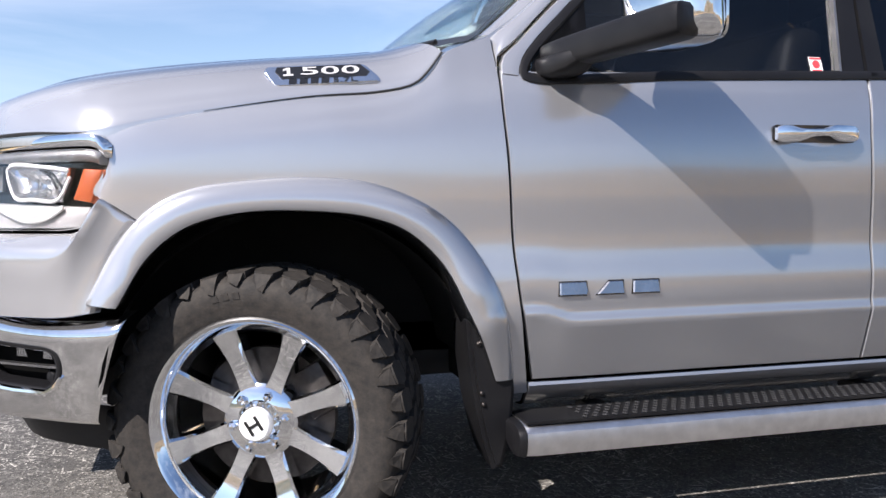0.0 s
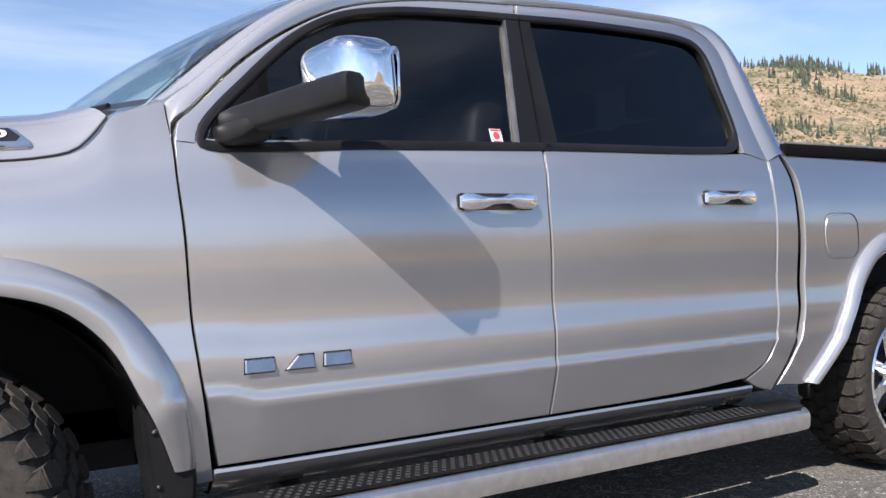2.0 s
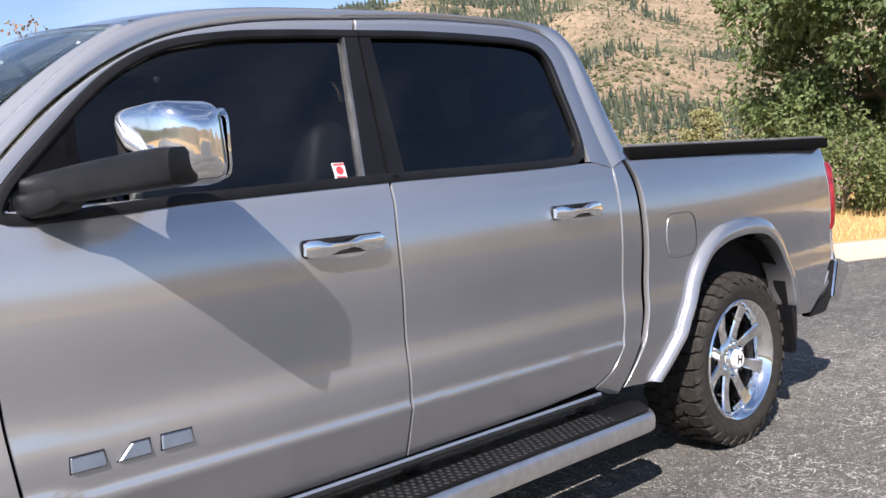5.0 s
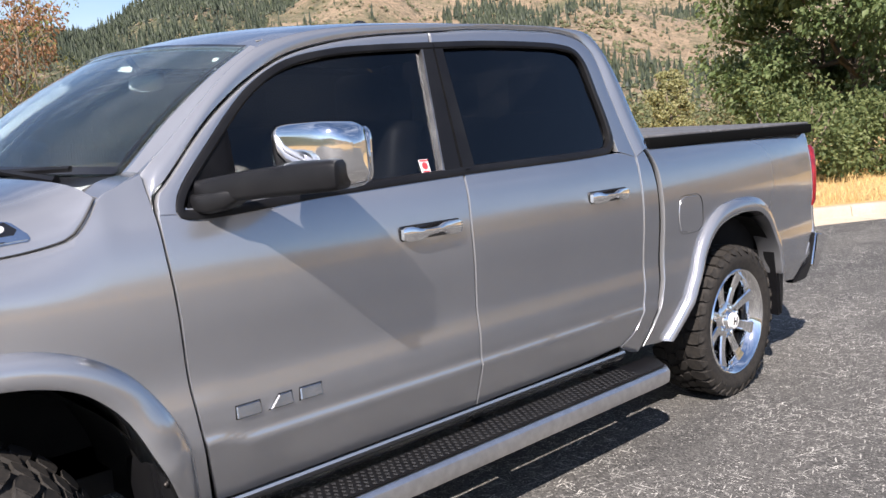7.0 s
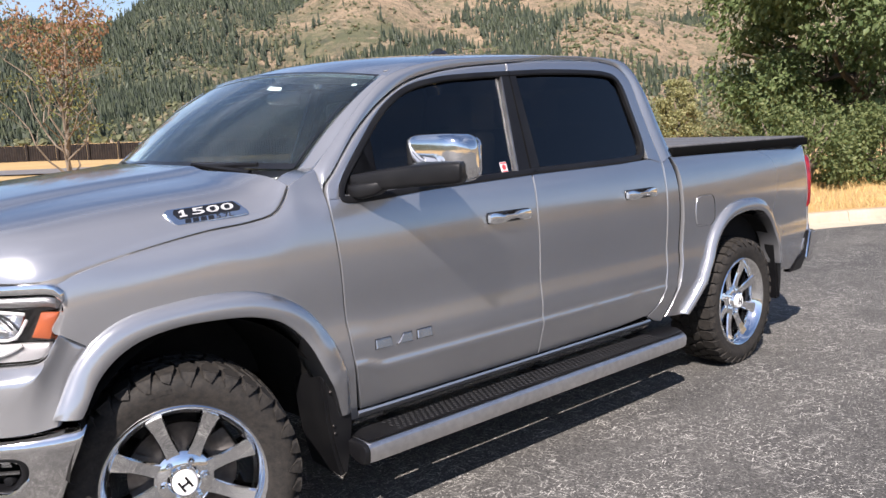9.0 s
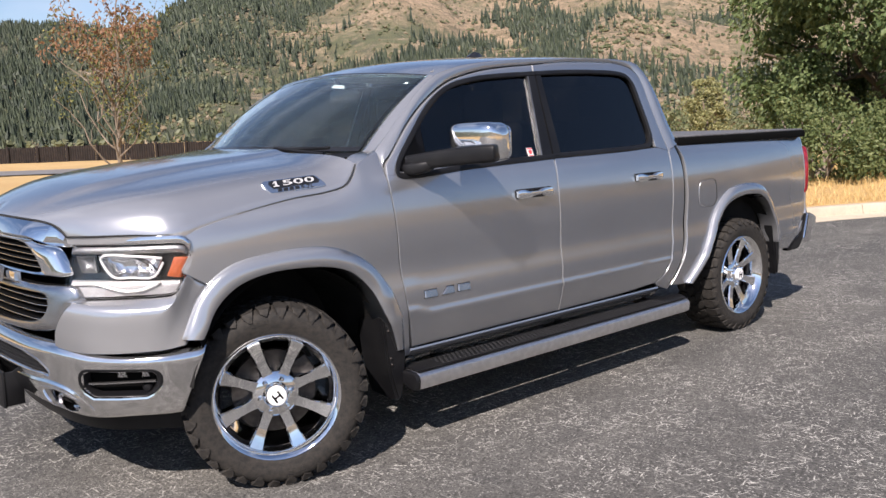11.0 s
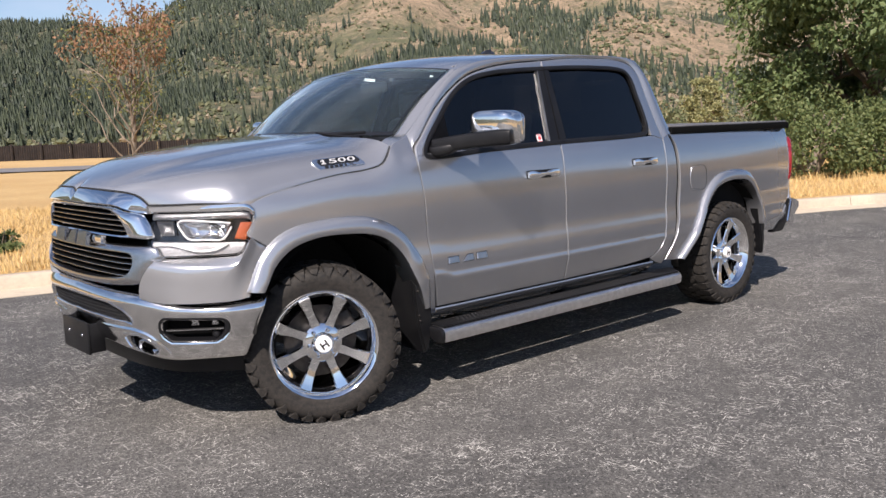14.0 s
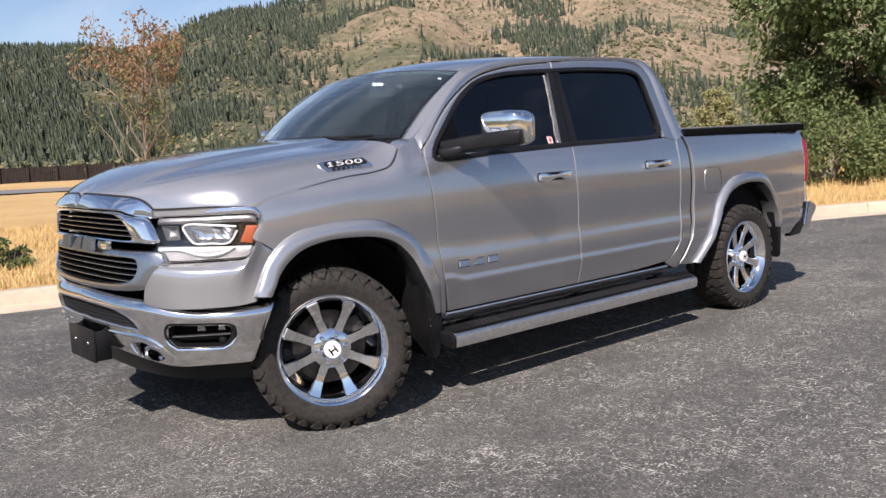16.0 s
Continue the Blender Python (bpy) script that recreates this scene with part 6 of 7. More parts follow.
def build_mirror(door, side):
    flip = 1 if side < 0 else -1

    def block(c, d, w, h):
        """Rounded cross-section at c across direction d (in plan), w deep, h high."""
        ring = []
        for a in range(20):
            t = 2 * math.pi * a / 20
            cx, cz = math.cos(t), math.sin(t)
            e = 0.45
            ox = w / 2 * abs(cx) ** e * (1 if cx > 0 else -1)
            oz = h / 2 * abs(cz) ** e * (1 if cz > 0 else -1)
            ring.append((c[0] + d[0] * ox, (c[1] + d[1] * ox) * flip, c[2] + oz))
        return ring

    d = (0.88, 0.47)
    stations = [((0.795, -0.905, 1.348), 0.070, 0.066), ((0.815, -0.955, 1.352), 0.085, 0.074), ((0.860, -1.035, 1.362), 0.092, 0.080), ((0.905, -1.13, 1.372), 0.100, 0.082), ((0.945, -1.23, 1.380), 0.106, 0.084), ((0.968, -1.295, 1.384), 0.106, 0.083), ((0.974, -1.312, 1.385), 0.098, 0.076), ((0.976, -1.318, 1.385), 0.075, 0.055)]
    arm = loft("mirror_arm", [block(c, d, w, h) for c, w, h in stations], PLASTIC, door, "black mirror arm and lower shell")
    bm = bmesh.new()
    vs = [bm.verts.new((x, (house(z) - 0.002) * flip, z)) for x, z in ((0.735, 1.308), (0.905, 1.314), (0.922, 1.522), (0.87, 1.480), (0.752, 1.348))]
    bm.faces.new(vs)
    bmesh.ops.solidify(bm, geom=bm.faces[:], thickness=0.012)
    part("mirror_sail", bm, PLASTIC, door, "black triangular mirror mount", smooth=False)
    foot = [((0.800, -0.895, 1.318), 0.115, 0.058), ((0.815, -0.945, 1.320), 0.115, 0.062), ((0.838, -0.995, 1.330), 0.10, 0.056), ((0.852, -1.030, 1.342), 0.07, 0.035)]
    loft("mirror_foot", [block(c, d, w, h) for c, w, h in foot], PLASTIC, door)
    # chrome cap
    rings = []
    for k in range(13):
        s = -1 + k / 6
        y = -1.165 + 0.152 * math.sin(s * math.pi / 2)
        f = max(0.02, (1 - abs(math.sin(s * math.pi / 2)) ** 5.0)) ** 0.45
        ring = []
        for a in range(22):
            t = 2 * math.pi * a / 22
            cx, cz = math.cos(t), math.sin(t)
            e = 0.40
            ox = 0.080 * f * abs(cx) ** e * (1 if cx > 0 else -1)
            oz = 0.092 * (0.25 + 0.75 * f) * abs(cz) ** e * (1 if cz > 0 else -1)
            ring.append((1.012 + ox + 0.02 * s * -1 * 0.5 - 0.15 * oz * 0.4, y * flip, 1.432 + oz))
        rings.append(ring)
    loft("mirror_cap", rings, CHROME, door, "large chrome mirror cap")
    bm = bmesh.new()
    place = Matrix.Translation((1.088, -1.165 * flip, 1.43)) @ Matrix.Rotation(radians(90), 4, "Y")
    prism(bm, rounded(0.15, 0.25, 0.03), place, 0.006)
    part("mirror_glass", bm, Mat("mirror_glass", (0.9, 0.9, 0.9), 0.01, 1.0).m, door)


def build_board(side):
    flip = 1 if side < 0 else -1
    prof = [(-0.964, 0.398), (-0.964, 0.385), (-1.00, 0.368), (-1.05, 0.338), (-1.090, 0.324), (-1.110, 0.328), (-1.117, 0.340), (-1.120, 0.372), (-1.117, 0.388), (-1.104, 0.400), (-1.085, 0.406), (-1.04, 0.409), (-0.970, 0.408)]
    xs = [0.662, 0.668] + [0.7 + 0.1 * k for k in range(22)] + [2.86, 2.89, 2.908, 2.915]
    rings = []
    for x in xs:
        end = max(0, (x - 2.83) / 0.085)
        k = 1 - 0.35 * min(1, end) ** 2.5
        nose = 1 - 0.10 * max(0, (0.67 - x) / 0.01)
        ring = []
        for y, z in prof:
            yy = -0.948 + (y + 0.948) * (1 - 0.5 * min(1, end) ** 3) * nose
            zz = 0.372 + (z - 0.372) * k * nose
            ring.append((x, yy * flip, zz))
        rings.append([(q[0], q[1] - 0.028 * flip * -1, q[2] - 0.008) for q in ring])
    board = loft("running_board", rings, BOARD, truck, "silver running board with black tread pad")
    rings = []
    for x, k in ((0.640, 0.80), (0.646, 0.96), (0.664, 1.02), (0.6645, 1.02)):
        rings.append([(x, (-0.972 + (y + 1.0) * k) * flip, 0.360 + (z - 0.368) * k) for y, z in prof])
    loft("end_cap", rings, PLASTIC, board, "black plastic end cap")
    bm = bmesh.new()
    vs = [bm.verts.new((x, y * flip, z)) for x, y, z in ((0.672, -1.074, 0.399), (2.84, -1.074, 0.399), (2.90, -1.00, 0.399), (2.90, -0.945, 0.399), (0.672, -0.945, 0.399))]
    f = bm.faces.new(vs)
    e = bmesh.ops.extrude_face_region(bm, geom=[f])
    for v in [g for g in e["geom"] if isinstance(g, bmesh.types.BMVert)]:
        v.co.z += 0.007
    bmesh.ops.recalc_face_normals(bm, faces=bm.faces)
    part("tread_pad", bm, PLASTIC, board, "black rubber tread pad")
    # raised treads
    verts, faces = [], []
    for r in range(5):
        for k in range(64):
            x = 0.835 + k * 0.0286 + (r % 2) * 0.014
            y = -1.062 + r * 0.024
            b = len(verts)
            for dx, dy in ((-0.010, 0), (0, -0.013), (0.010, 0), (0, 0.013)):
                verts.append((x + dx, (y + dy) * flip, 0.4085))
            for dx, dy in ((-0.005, 0), (0, -0.0065), (0.005, 0), (0, 0.0065)):
                verts.append((x + dx, (y + dy) * flip, 0.4105))
            faces += [(b, b + 1, b + 5, b + 4), (b + 1, b + 2, b + 6, b + 5), (b + 2, b + 3, b + 7, b + 6), (b + 3, b, b + 4, b + 7), (b + 4, b + 5, b + 6, b + 7)]
    tagged(link_mesh("tread_studs", verts, faces, STUD, board, "grey raised tread pattern", smooth=False), kind="stuff")
    for x in (0.95, 1.85, 2.7):
        bm = bmesh.new()
        box(bm, x - 0.03, x + 0.03, (-0.98 if side < 0 else 0.80), (-0.80 if side < 0 else 0.98), 0.360, 0.394, 0.006)
        part("board_bracket", bm, STEEL, board)


def build_flaps(side):
    flip = 1 if side < 0 else -1
    for name, outline, y0, y1 in (("front_mud_flap", [(0.536, 0.662), (0.600, 0.662), (0.640, 0.640), (0.662, 0.55), (0.668, 0.468), (0.660, 0.38), (0.636, 0.272), (0.606, 0.262), (0.585, 0.33), (0.563, 0.422), (0.548, 0.53)], -0.995, -0.76),
                                  ("rear_mud_flap", [(4.085, 0.72), (4.165, 0.72), (4.185, 0.60), (4.19, 0.48), (4.175, 0.36), (4.150, 0.36), (4.130, 0.50), (4.110, 0.62)], -0.985, -0.74)):
        bm = bmesh.new()
        place = Matrix.Translation((0, y1 * flip, 0)) @ Matrix.Rotation(radians(90), 4, "X")
        prism(bm, outline, place, (y1 - y0) * flip)
        bmesh.ops.bevel(bm, geom=[e for e in bm.edges if abs(e.verts[0].co.y - e.verts[1].co.y) < 0.01], offset=0.012, segments=2, affect="EDGES")
        for v in bm.verts:
            if v.co.y * flip > -0.9:
                v.co.x += 0.02
        flap = part(name, bm, PLASTIC, truck, "black moulded mud flap")
        if "front" in name:
            for x, z in ((0.567, 0.60), (0.575, 0.47), (0.580, 0.44)):
                bm = bmesh.new()
                bmesh.ops.create_uvsphere(bm, u_segments=10, v_segments=6, radius=0.007, matrix=Matrix.Translation((x, -0.995 * flip, z)))
                part("screw", bm, DISC, flap)


def build_cabin():
    bm = bmesh.new()
    box(bm, 0.66, 1.02, -0.86, 0.86, 0.98, 1.345, 0.05, 3)
    dash = part("dashboard", bm, DASH, truck, "dark dashboard")
    bm = bmesh.new()
    pts = [(1.13 + 0.075 * math.sin(a), -0.40 + 0.19 * math.cos(a), 1.20 + 0.175 * math.sin(a)) for a in [2 * math.pi * k / 28 for k in range(29)]]
    tube(bm, pts, 0.018, 8, cap=False)
    tube(bm, [(1.13, -0.58, 1.20), (1.12, -0.40, 1.19), (1.13, -0.22, 1.20)], 0.022, 8)
    tube(bm, [(0.98, -0.40, 1.17), (1.12, -0.40, 1.19)], [0.05, 0.06], 10)
    part("steering_wheel", bm, BEIGE, dash, "pale steering wheel")
    for x, rows in ((1.62, (-0.42, 0.42)), (2.55, (-0.50, 0.0, 0.50))):
        for y in rows:
            w = 0.27 if len(rows) == 2 else 0.24
            bm = bmesh.new()
            box(bm, x - 0.45, x + 0.08, y - w, y + w, 0.90, 1.06, 0.05, 3)
            part("seat_cushion", bm, LEATHER, truck)
            bm = bmesh.new()
            made = box(bm, x - 0.02, x + 0.14, y - w, y + w, 1.02, 1.52, 0.06, 3)
            for v in bm.verts:
                v.co.x += 0.22 * (v.co.z - 1.0)
                v.co.y = y + (v.co.y - y) * (1 - 0.25 * max(0, v.co.z - 1.25))
            part("seat_back", bm, LEATHER, truck)
            bm = bmesh.new()
            box(bm, x + 0.10, x + 0.20, y - 0.13, y + 0.13, 1.53, 1.70, 0.04, 3)
            part("headrest", bm, LEATHER, truck)
    # headliner
    rows = []
    for k in range(12):
        x = 1.14 + 1.66 * k / 11
        rows.append([(x, 0.70 * (-1 + j / 6), 1.815 + 0.03 * (1 - (-1 + j / 6) ** 2) - (0.03 if k == 0 else 0)) for j in range(13)])
    strip("headliner", rows, BEIGE, truck)
    bm = bmesh.new()
    box(bm, 1.085, 1.115, -0.13, 0.13, 1.665, 1.735, 0.015)
    tube(bm, [(1.09, 0, 1.72), (1.04, 0, 1.79)], 0.012, 8)
    part("rear_view_mirror", bm, GLOSS, truck)
    for name, pts in (("windscreen_card", ((0.942, -0.22, 1.722), (0.952, -0.09, 1.735), (0.976, -0.085, 1.752), (0.964, -0.20, 1.740))), ("windscreen_tag", ((1.020, -0.655, 1.722), (1.018, -0.628, 1.724), (1.030, -0.628, 1.734), (1.032, -0.655, 1.732)))):
        bm = bmesh.new()
        f = bm.faces.new([bm.verts.new(p) for p in pts])
        bmesh.ops.solidify(bm, geom=bm.faces[:], thickness=0.002)
        part(name, bm, WHITE, truck, "small white paper behind the windscreen", smooth=False)
    # antenna fin
    rings = []
    for k in range(7):
        s = k / 6
        x = 2.02 + 0.16 * s
        h = 0.055 * math.sin(math.pi * min(1, s * 0.75 + 0.05)) ** 1.2
        w = 0.022 * (1 - abs(2 * s - 1) ** 3) + 0.003
        rings.append([(x, -w, 1.915), (x, -w * 0.4, 1.915 + h * 0.8), (x + 0.01, 0, 1.915 + h), (x, w * 0.4, 1.915 + h * 0.8), (x, w, 1.915)])
    loft("antenna_fin", rings, GLOSS, truck)


hood = build_hood()
build_badge(hood)
doors = {-1: None, 1: None}
for ob in truck.children:
    if ob.name.startswith("front_door"):
        doors[-1 if min(v.co.y for v in ob.data.vertices) < -0.5 else 1] = ob
for s in (-1, 1):
    build_door_emblem(doors[s], s)
    build_headlight(s)
    build_fascia(s)
    build_mirror(doors[s], s)
    build_board(s)
    build_flaps(s)
build_grille()
build_bumper()
build_cabin()
# sticker low in the rear corner of the driver's window
bm = bmesh.new()
prism(bm, [(-0.021, -0.024), (0.021, -0.024), (0.021, 0.024), (-0.021, 0.024)], Matrix.Translation((1.640, house(1.358) + 0.0095, 1.358)) @ Matrix.Rotation(radians(70), 4, "X"), 0.001)
part("window_sticker", bm, WHITE, doors[-1], "small white and red window sticker", smooth=False)
for outline in ([(0.013 * math.cos(k * 0.524), 0.001 + 0.013 * math.sin(k * 0.524)) for k in range(12)], [(-0.019, 0.017), (0.019, 0.017), (0.019, 0.0225), (-0.019, 0.0225)], [(-0.016, -0.021), (0.016, -0.021), (0.016, -0.017), (-0.016, -0.017)]):
    bm = bmesh.new()
    prism(bm, outline, Matrix.Translation((1.640, house(1.358) + 0.0075, 1.358)) @ Matrix.Rotation(radians(70), 4, "X"), 0.001)
    part("sticker_print", bm, PRINT_RED, doors[-1], smooth=False)

# ---- wheels ----
TYRE_R, HUB_Z = 0.389, 0.421


def build_tyre(wheel):
    prof = [(0.255, -0.118), (0.262, -0.128), (0.275, -0.136), (0.282, -0.1395), (0.287, -0.1395), (0.30, -0.1445), (0.322, -0.147), (0.343, -0.1445), (0.358, -0.137), (0.368, -0.124), (0.374, -0.105), (0.377, -0.06), (0.378, 0.0), (0.377, 0.06), (0.374, 0.105), (0.368, 0.124), (0.358, 0.137), (0.343, 0.1445), (0.322, 0.147), (0.30, 0.1445), (0.275, 0.136), (0.255, 0.118)]
    bm = bmesh.new()
    lathe(bm, prof, 72)
    tyre = part("tyre", bm, RUBBER, wheel, "dusty black all-terrain tyre with chunky lugs", sharp=50)
    verts, faces = [], []

    def block(pts_low, pts_high):
        b = len(verts)
        n = len(pts_low)
        verts.extend(pts_low)
        verts.extend(pts_high)
        faces.append(tuple(b + n + i for i in range(n)))
        for i in range(n):
            k = (i + 1) % n
            faces.append((b + i, b + k, b + n + k, b + n + i))

    def at(a, y, r):
        return (r * math.cos(a), y, r * math.sin(a))

    N = 34
    step = 2 * math.pi / N
    for k in range(N):
        for sgn in (-1, 1):
            a = k * step + (0.5 * step if sgn > 0 else 0)
            long_lug = k % 2 == 0
            w = 0.40 * step
            # shoulder block with a kinked leading edge and a rounded outer end
            shape = [(a - w, 0.066), (a - w * 0.1, 0.056), (a + w * 0.75, 0.064), (a + w * 1.02, 0.098), (a + w * 0.82, 0.130), (a + w * 0.05, 0.134), (a - w * 0.85, 0.130), (a - w * 1.08, 0.102)]
            if sgn < 0:
                shape = shape[::-1]
            block([at(p, sgn * y, 0.366) for p, y in shape], [at(p, sgn * y, TYRE_R - (0.0055 if y > 0.12 else 0.001 if y > 0.09 else 0)) for p, y in shape])
            # sidewall biter: a hooked wedge that runs down from the shoulder
            low_r = 0.336 if long_lug else 0.350
            u = w * (0.95 if long_lug else 0.80)
            path = [(a - u, 0.380, 0.1335), (a + u * 0.9, 0.380, 0.1335), (a + u * 0.95, 0.364, 0.1425), (a + u * 0.35, low_r + 0.008, 0.1485), (a - u * 0.35, low_r, 0.1490), (a - u * 0.75, 0.362, 0.1435)]
            low_ring = [at(p, sgn * (y - 0.012), r) for p, r, y in path]
            high_ring = [at(a + (p - a) * 0.88, sgn * (y + 0.0012), r - 0.001) for p, r, y in path]
            if sgn > 0:
                low_ring, high_ring = low_ring[::-1], high_ring[::-1]
            block(low_ring, high_ring)
        for row in (-0.028, 0.028):
            a = k * step + (0.25 if row < 0 else 0.75) * step
            w = 0.44 * step
            shape = [(a - w, row - 0.022), (a - w * 0.2, row - 0.027), (a + w * 0.6, row - 0.016), (a + w, row + 0.020), (a + w * 0.2, row + 0.026), (a - w * 0.6, row + 0.012)]
            block([at(p, y, 0.372) for p, y in shape], [at(p, y, TYRE_R) for p, y in shape])
    tagged(link_mesh("tread", verts, faces, RUBBER, tyre, "", smooth=False), kind="stuff")
    # raised plain bars where the sidewall carries its lettering
    for turn in (radians(100), radians(280)):
        for q in range(3):
            bm = bmesh.new()
            a0 = turn + (q - 1) * 0.085
            ring = [(a0 - 0.03, 0.318), (a0 + 0.025, 0.318), (a0 + 0.034, 0.334), (a0 - 0.021, 0.334)]
            lo = [bm.verts.new(at(p, -0.143, r)) for p, r in ring]
            hi = [bm.verts.new(at(p, -0.1482, r)) for p, r in ring]
            bm.faces.new(hi)
            for i in range(4):
                bm.faces.new((lo[i], lo[(i + 1) % 4], hi[(i + 1) % 4], hi[i]))
            bmesh.ops.recalc_face_normals(bm, faces=bm.faces)
            part("raised_bar", bm, RUBBER, tyre, smooth=False)


def build_wheel():
    # barrel and lip
    bm = bmesh.new()
    lathe(bm, [(0.215, 0.11), (0.222, 0.02), (0.226, -0.06), (0.230, -0.085), (0.238, -0.098), (0.240, -0.112), (0.252, -0.122), (0.258, -0.136), (0.266, -0.140), (0.272, -0.134), (0.270, -0.122), (0.258, -0.114)], 64)
    wheel = part("wheel", bm, CHROME, truck, "chrome eight-spoke wheel with all-terrain tyre", sharp=50)
    build_tyre(wheel)
    # hub
    bm = bmesh.new()
    lathe(bm, [(0.0, -0.105), (0.044, -0.105), (0.048, -0.100), (0.056, -0.086), (0.084, -0.080), (0.096, -0.072), (0.100, -0.030), (0.090, 0.02)], 40)
    part("hub", bm, CHROME, wheel)
    bm = bmesh.new()
    lathe(bm, [(0.0, -0.124), (0.036, -0.123), (0.040, -0.119), (0.041, -0.10)], 28)
    cap = part("centre_cap", bm, WHITE, wheel, "white centre cap with dark bars")
    for x0, x1, y0, y1 in ((-0.018, -0.010, -0.02, 0.02), (0.010, 0.018, -0.02, 0.02), (-0.012, 0.012, -0.004, 0.004)):
        bm = bmesh.new()
        place = Matrix.Translation((0, -0.1245, 0)) @ Matrix.Rotation(radians(-32), 4, "Y") @ Matrix.Rotation(radians(90), 4, "X")
        prism(bm, [(x0, y0), (x1, y0), (x1, y1), (x0, y1)], place, 0.0012)
        ob = part("cap_bar", bm, GLOSS, wheel, smooth=False)
    # spokes: broad flat-topped blades that fork a little at the rim
    for k in range(8):
        ang = 2 * math.pi * (k + 0.45) / 8
        rings = []
        for s in range(8):
            f = s / 7
            r = 0.062 + (0.246 - 0.062) * f
            half = 0.030 - 0.009 * math.sin(math.pi * min(1, f * 1.0)) + 0.006 * f
            face = -0.078 - 0.030 * f**1.4 + 0.006 * math.sin(math.pi * f)
            deep = 0.045 + 0.02 * (1 - f)
            ring = [(-half * 1.1, face + deep), (-half, face + 0.008), (-half * 0.80, face), (half * 0.80, face), (half, face + 0.008), (half * 1.1, face + deep)]
            rings.append([(r * math.cos(ang) - w * math.sin(ang), y, r * math.sin(ang) + w * math.cos(ang)) for w, y in ring])
        loft("spoke", rings, CHROME, wheel, sharp=25)
    for k in range(6):
        ang = 2 * math.pi * (k + 0.15) / 6
        bm = bmesh.new()
        lathe(bm, [(0.0, -0.106), (0.007, -0.104), (0.011, -0.097), (0.0125, -0.075)], 6)
        bmesh.ops.translate(bm, verts=bm.verts, vec=(0.0695 * math.cos(ang), 0, 0.0695 * math.sin(ang)))
        part("lug_nut", bm, CHROME, wheel, smooth=False)
    bm = bmesh.new()
    lathe(bm, [(0.06, -0.005), (0.06, -0.018), (0.178, -0.018), (0.178, 0.010), (0.06, 0.010)], 40, closed=True)
    part("brake_disc", bm, DISC, wheel, "worn steel brake disc")
    bm = bmesh.new()
    made = box(bm, -0.06, 0.07, -0.035, 0.05, 0.10, 0.195, 0.012)
    bmesh.ops.rotate(bm, verts=bm.verts, matrix=Matrix.Rotation(radians(60), 3, "Y"))
    part("brake_caliper", bm, DISC, wheel)
    return wheel


def wheel_pose(x, y, z, turn, roll):
    return Matrix.Translation((x, y, z)) @ Matrix.Rotation(radians(turn), 4, "Z") @ Matrix.Rotation(radians(roll), 4, "Y")


wheel = build_wheel()
for x, y, z, turn, roll in ((3.675, -0.845, HUB_Z, 0, 40), (-0.045, 0.845, HUB_Z, 157, 80), (3.675, 0.845, HUB_Z, 180, 10)):
    copy_thing(wheel, wheel_pose(x, y, z, turn, roll))
wheel.matrix_basis = wheel_pose(0.045, -0.850, HUB_Z, -23, 0)
# the wheels press a little into flat ground
truck.location.z = TYRE_R - 0.003 - HUB_Z

# ---- trees, bushes, grass ----
def leaf_cloud(verts, faces, centre, size, n, rng, leaf, flat=0.75, droop=0.3):
    """Adds n small folded leaves in an uneven clump."""
    for _ in range(n):
        d = rng.normal(size=3)
        d /= np.linalg.norm(d)
        r = size * rng.uniform(0.25, 1.0) ** 0.5
        c = np.array(centre) + d * r * np.array([1, 1, flat])
        out = d * 0.7 + rng.normal(size=3) * 0.6 + np.array([0, 0, -droop])
        out /= np.linalg.norm(out)
        side = np.cross(out, rng.normal(size=3))
        side /= max(np.linalg.norm(side), 1e-6)
        l = leaf * rng.uniform(0.6, 1.35)
        w = l * 0.33
        b = len(verts)
        up = np.cross(side, out) * l * 0.12
        verts.extend([tuple(c), tuple(c + out * l * 0.5 + side * w + up), tuple(c + out * l), tuple(c + out * l * 0.5 - side * w + up)])
        faces.append((b, b + 1, b + 2, b + 3))


def limb(bm, start, end, r0, r1, rng, wob=0.15, n=6):
    p, q = np.array(start, float), np.array(end, float)
    pts = []
    for k in range(n):
        f = k / (n - 1)
        c = p * (1 - f) + q * f + (rng.normal(size=3) * wob * math.sin(math.pi * f) * np.linalg.norm(q - p) * 0.25)
        pts.append(tuple(c))
    tube(bm, pts, [r0 + (r1 - r0) * k / (n - 1) for k in range(n)], 7)
    return pts


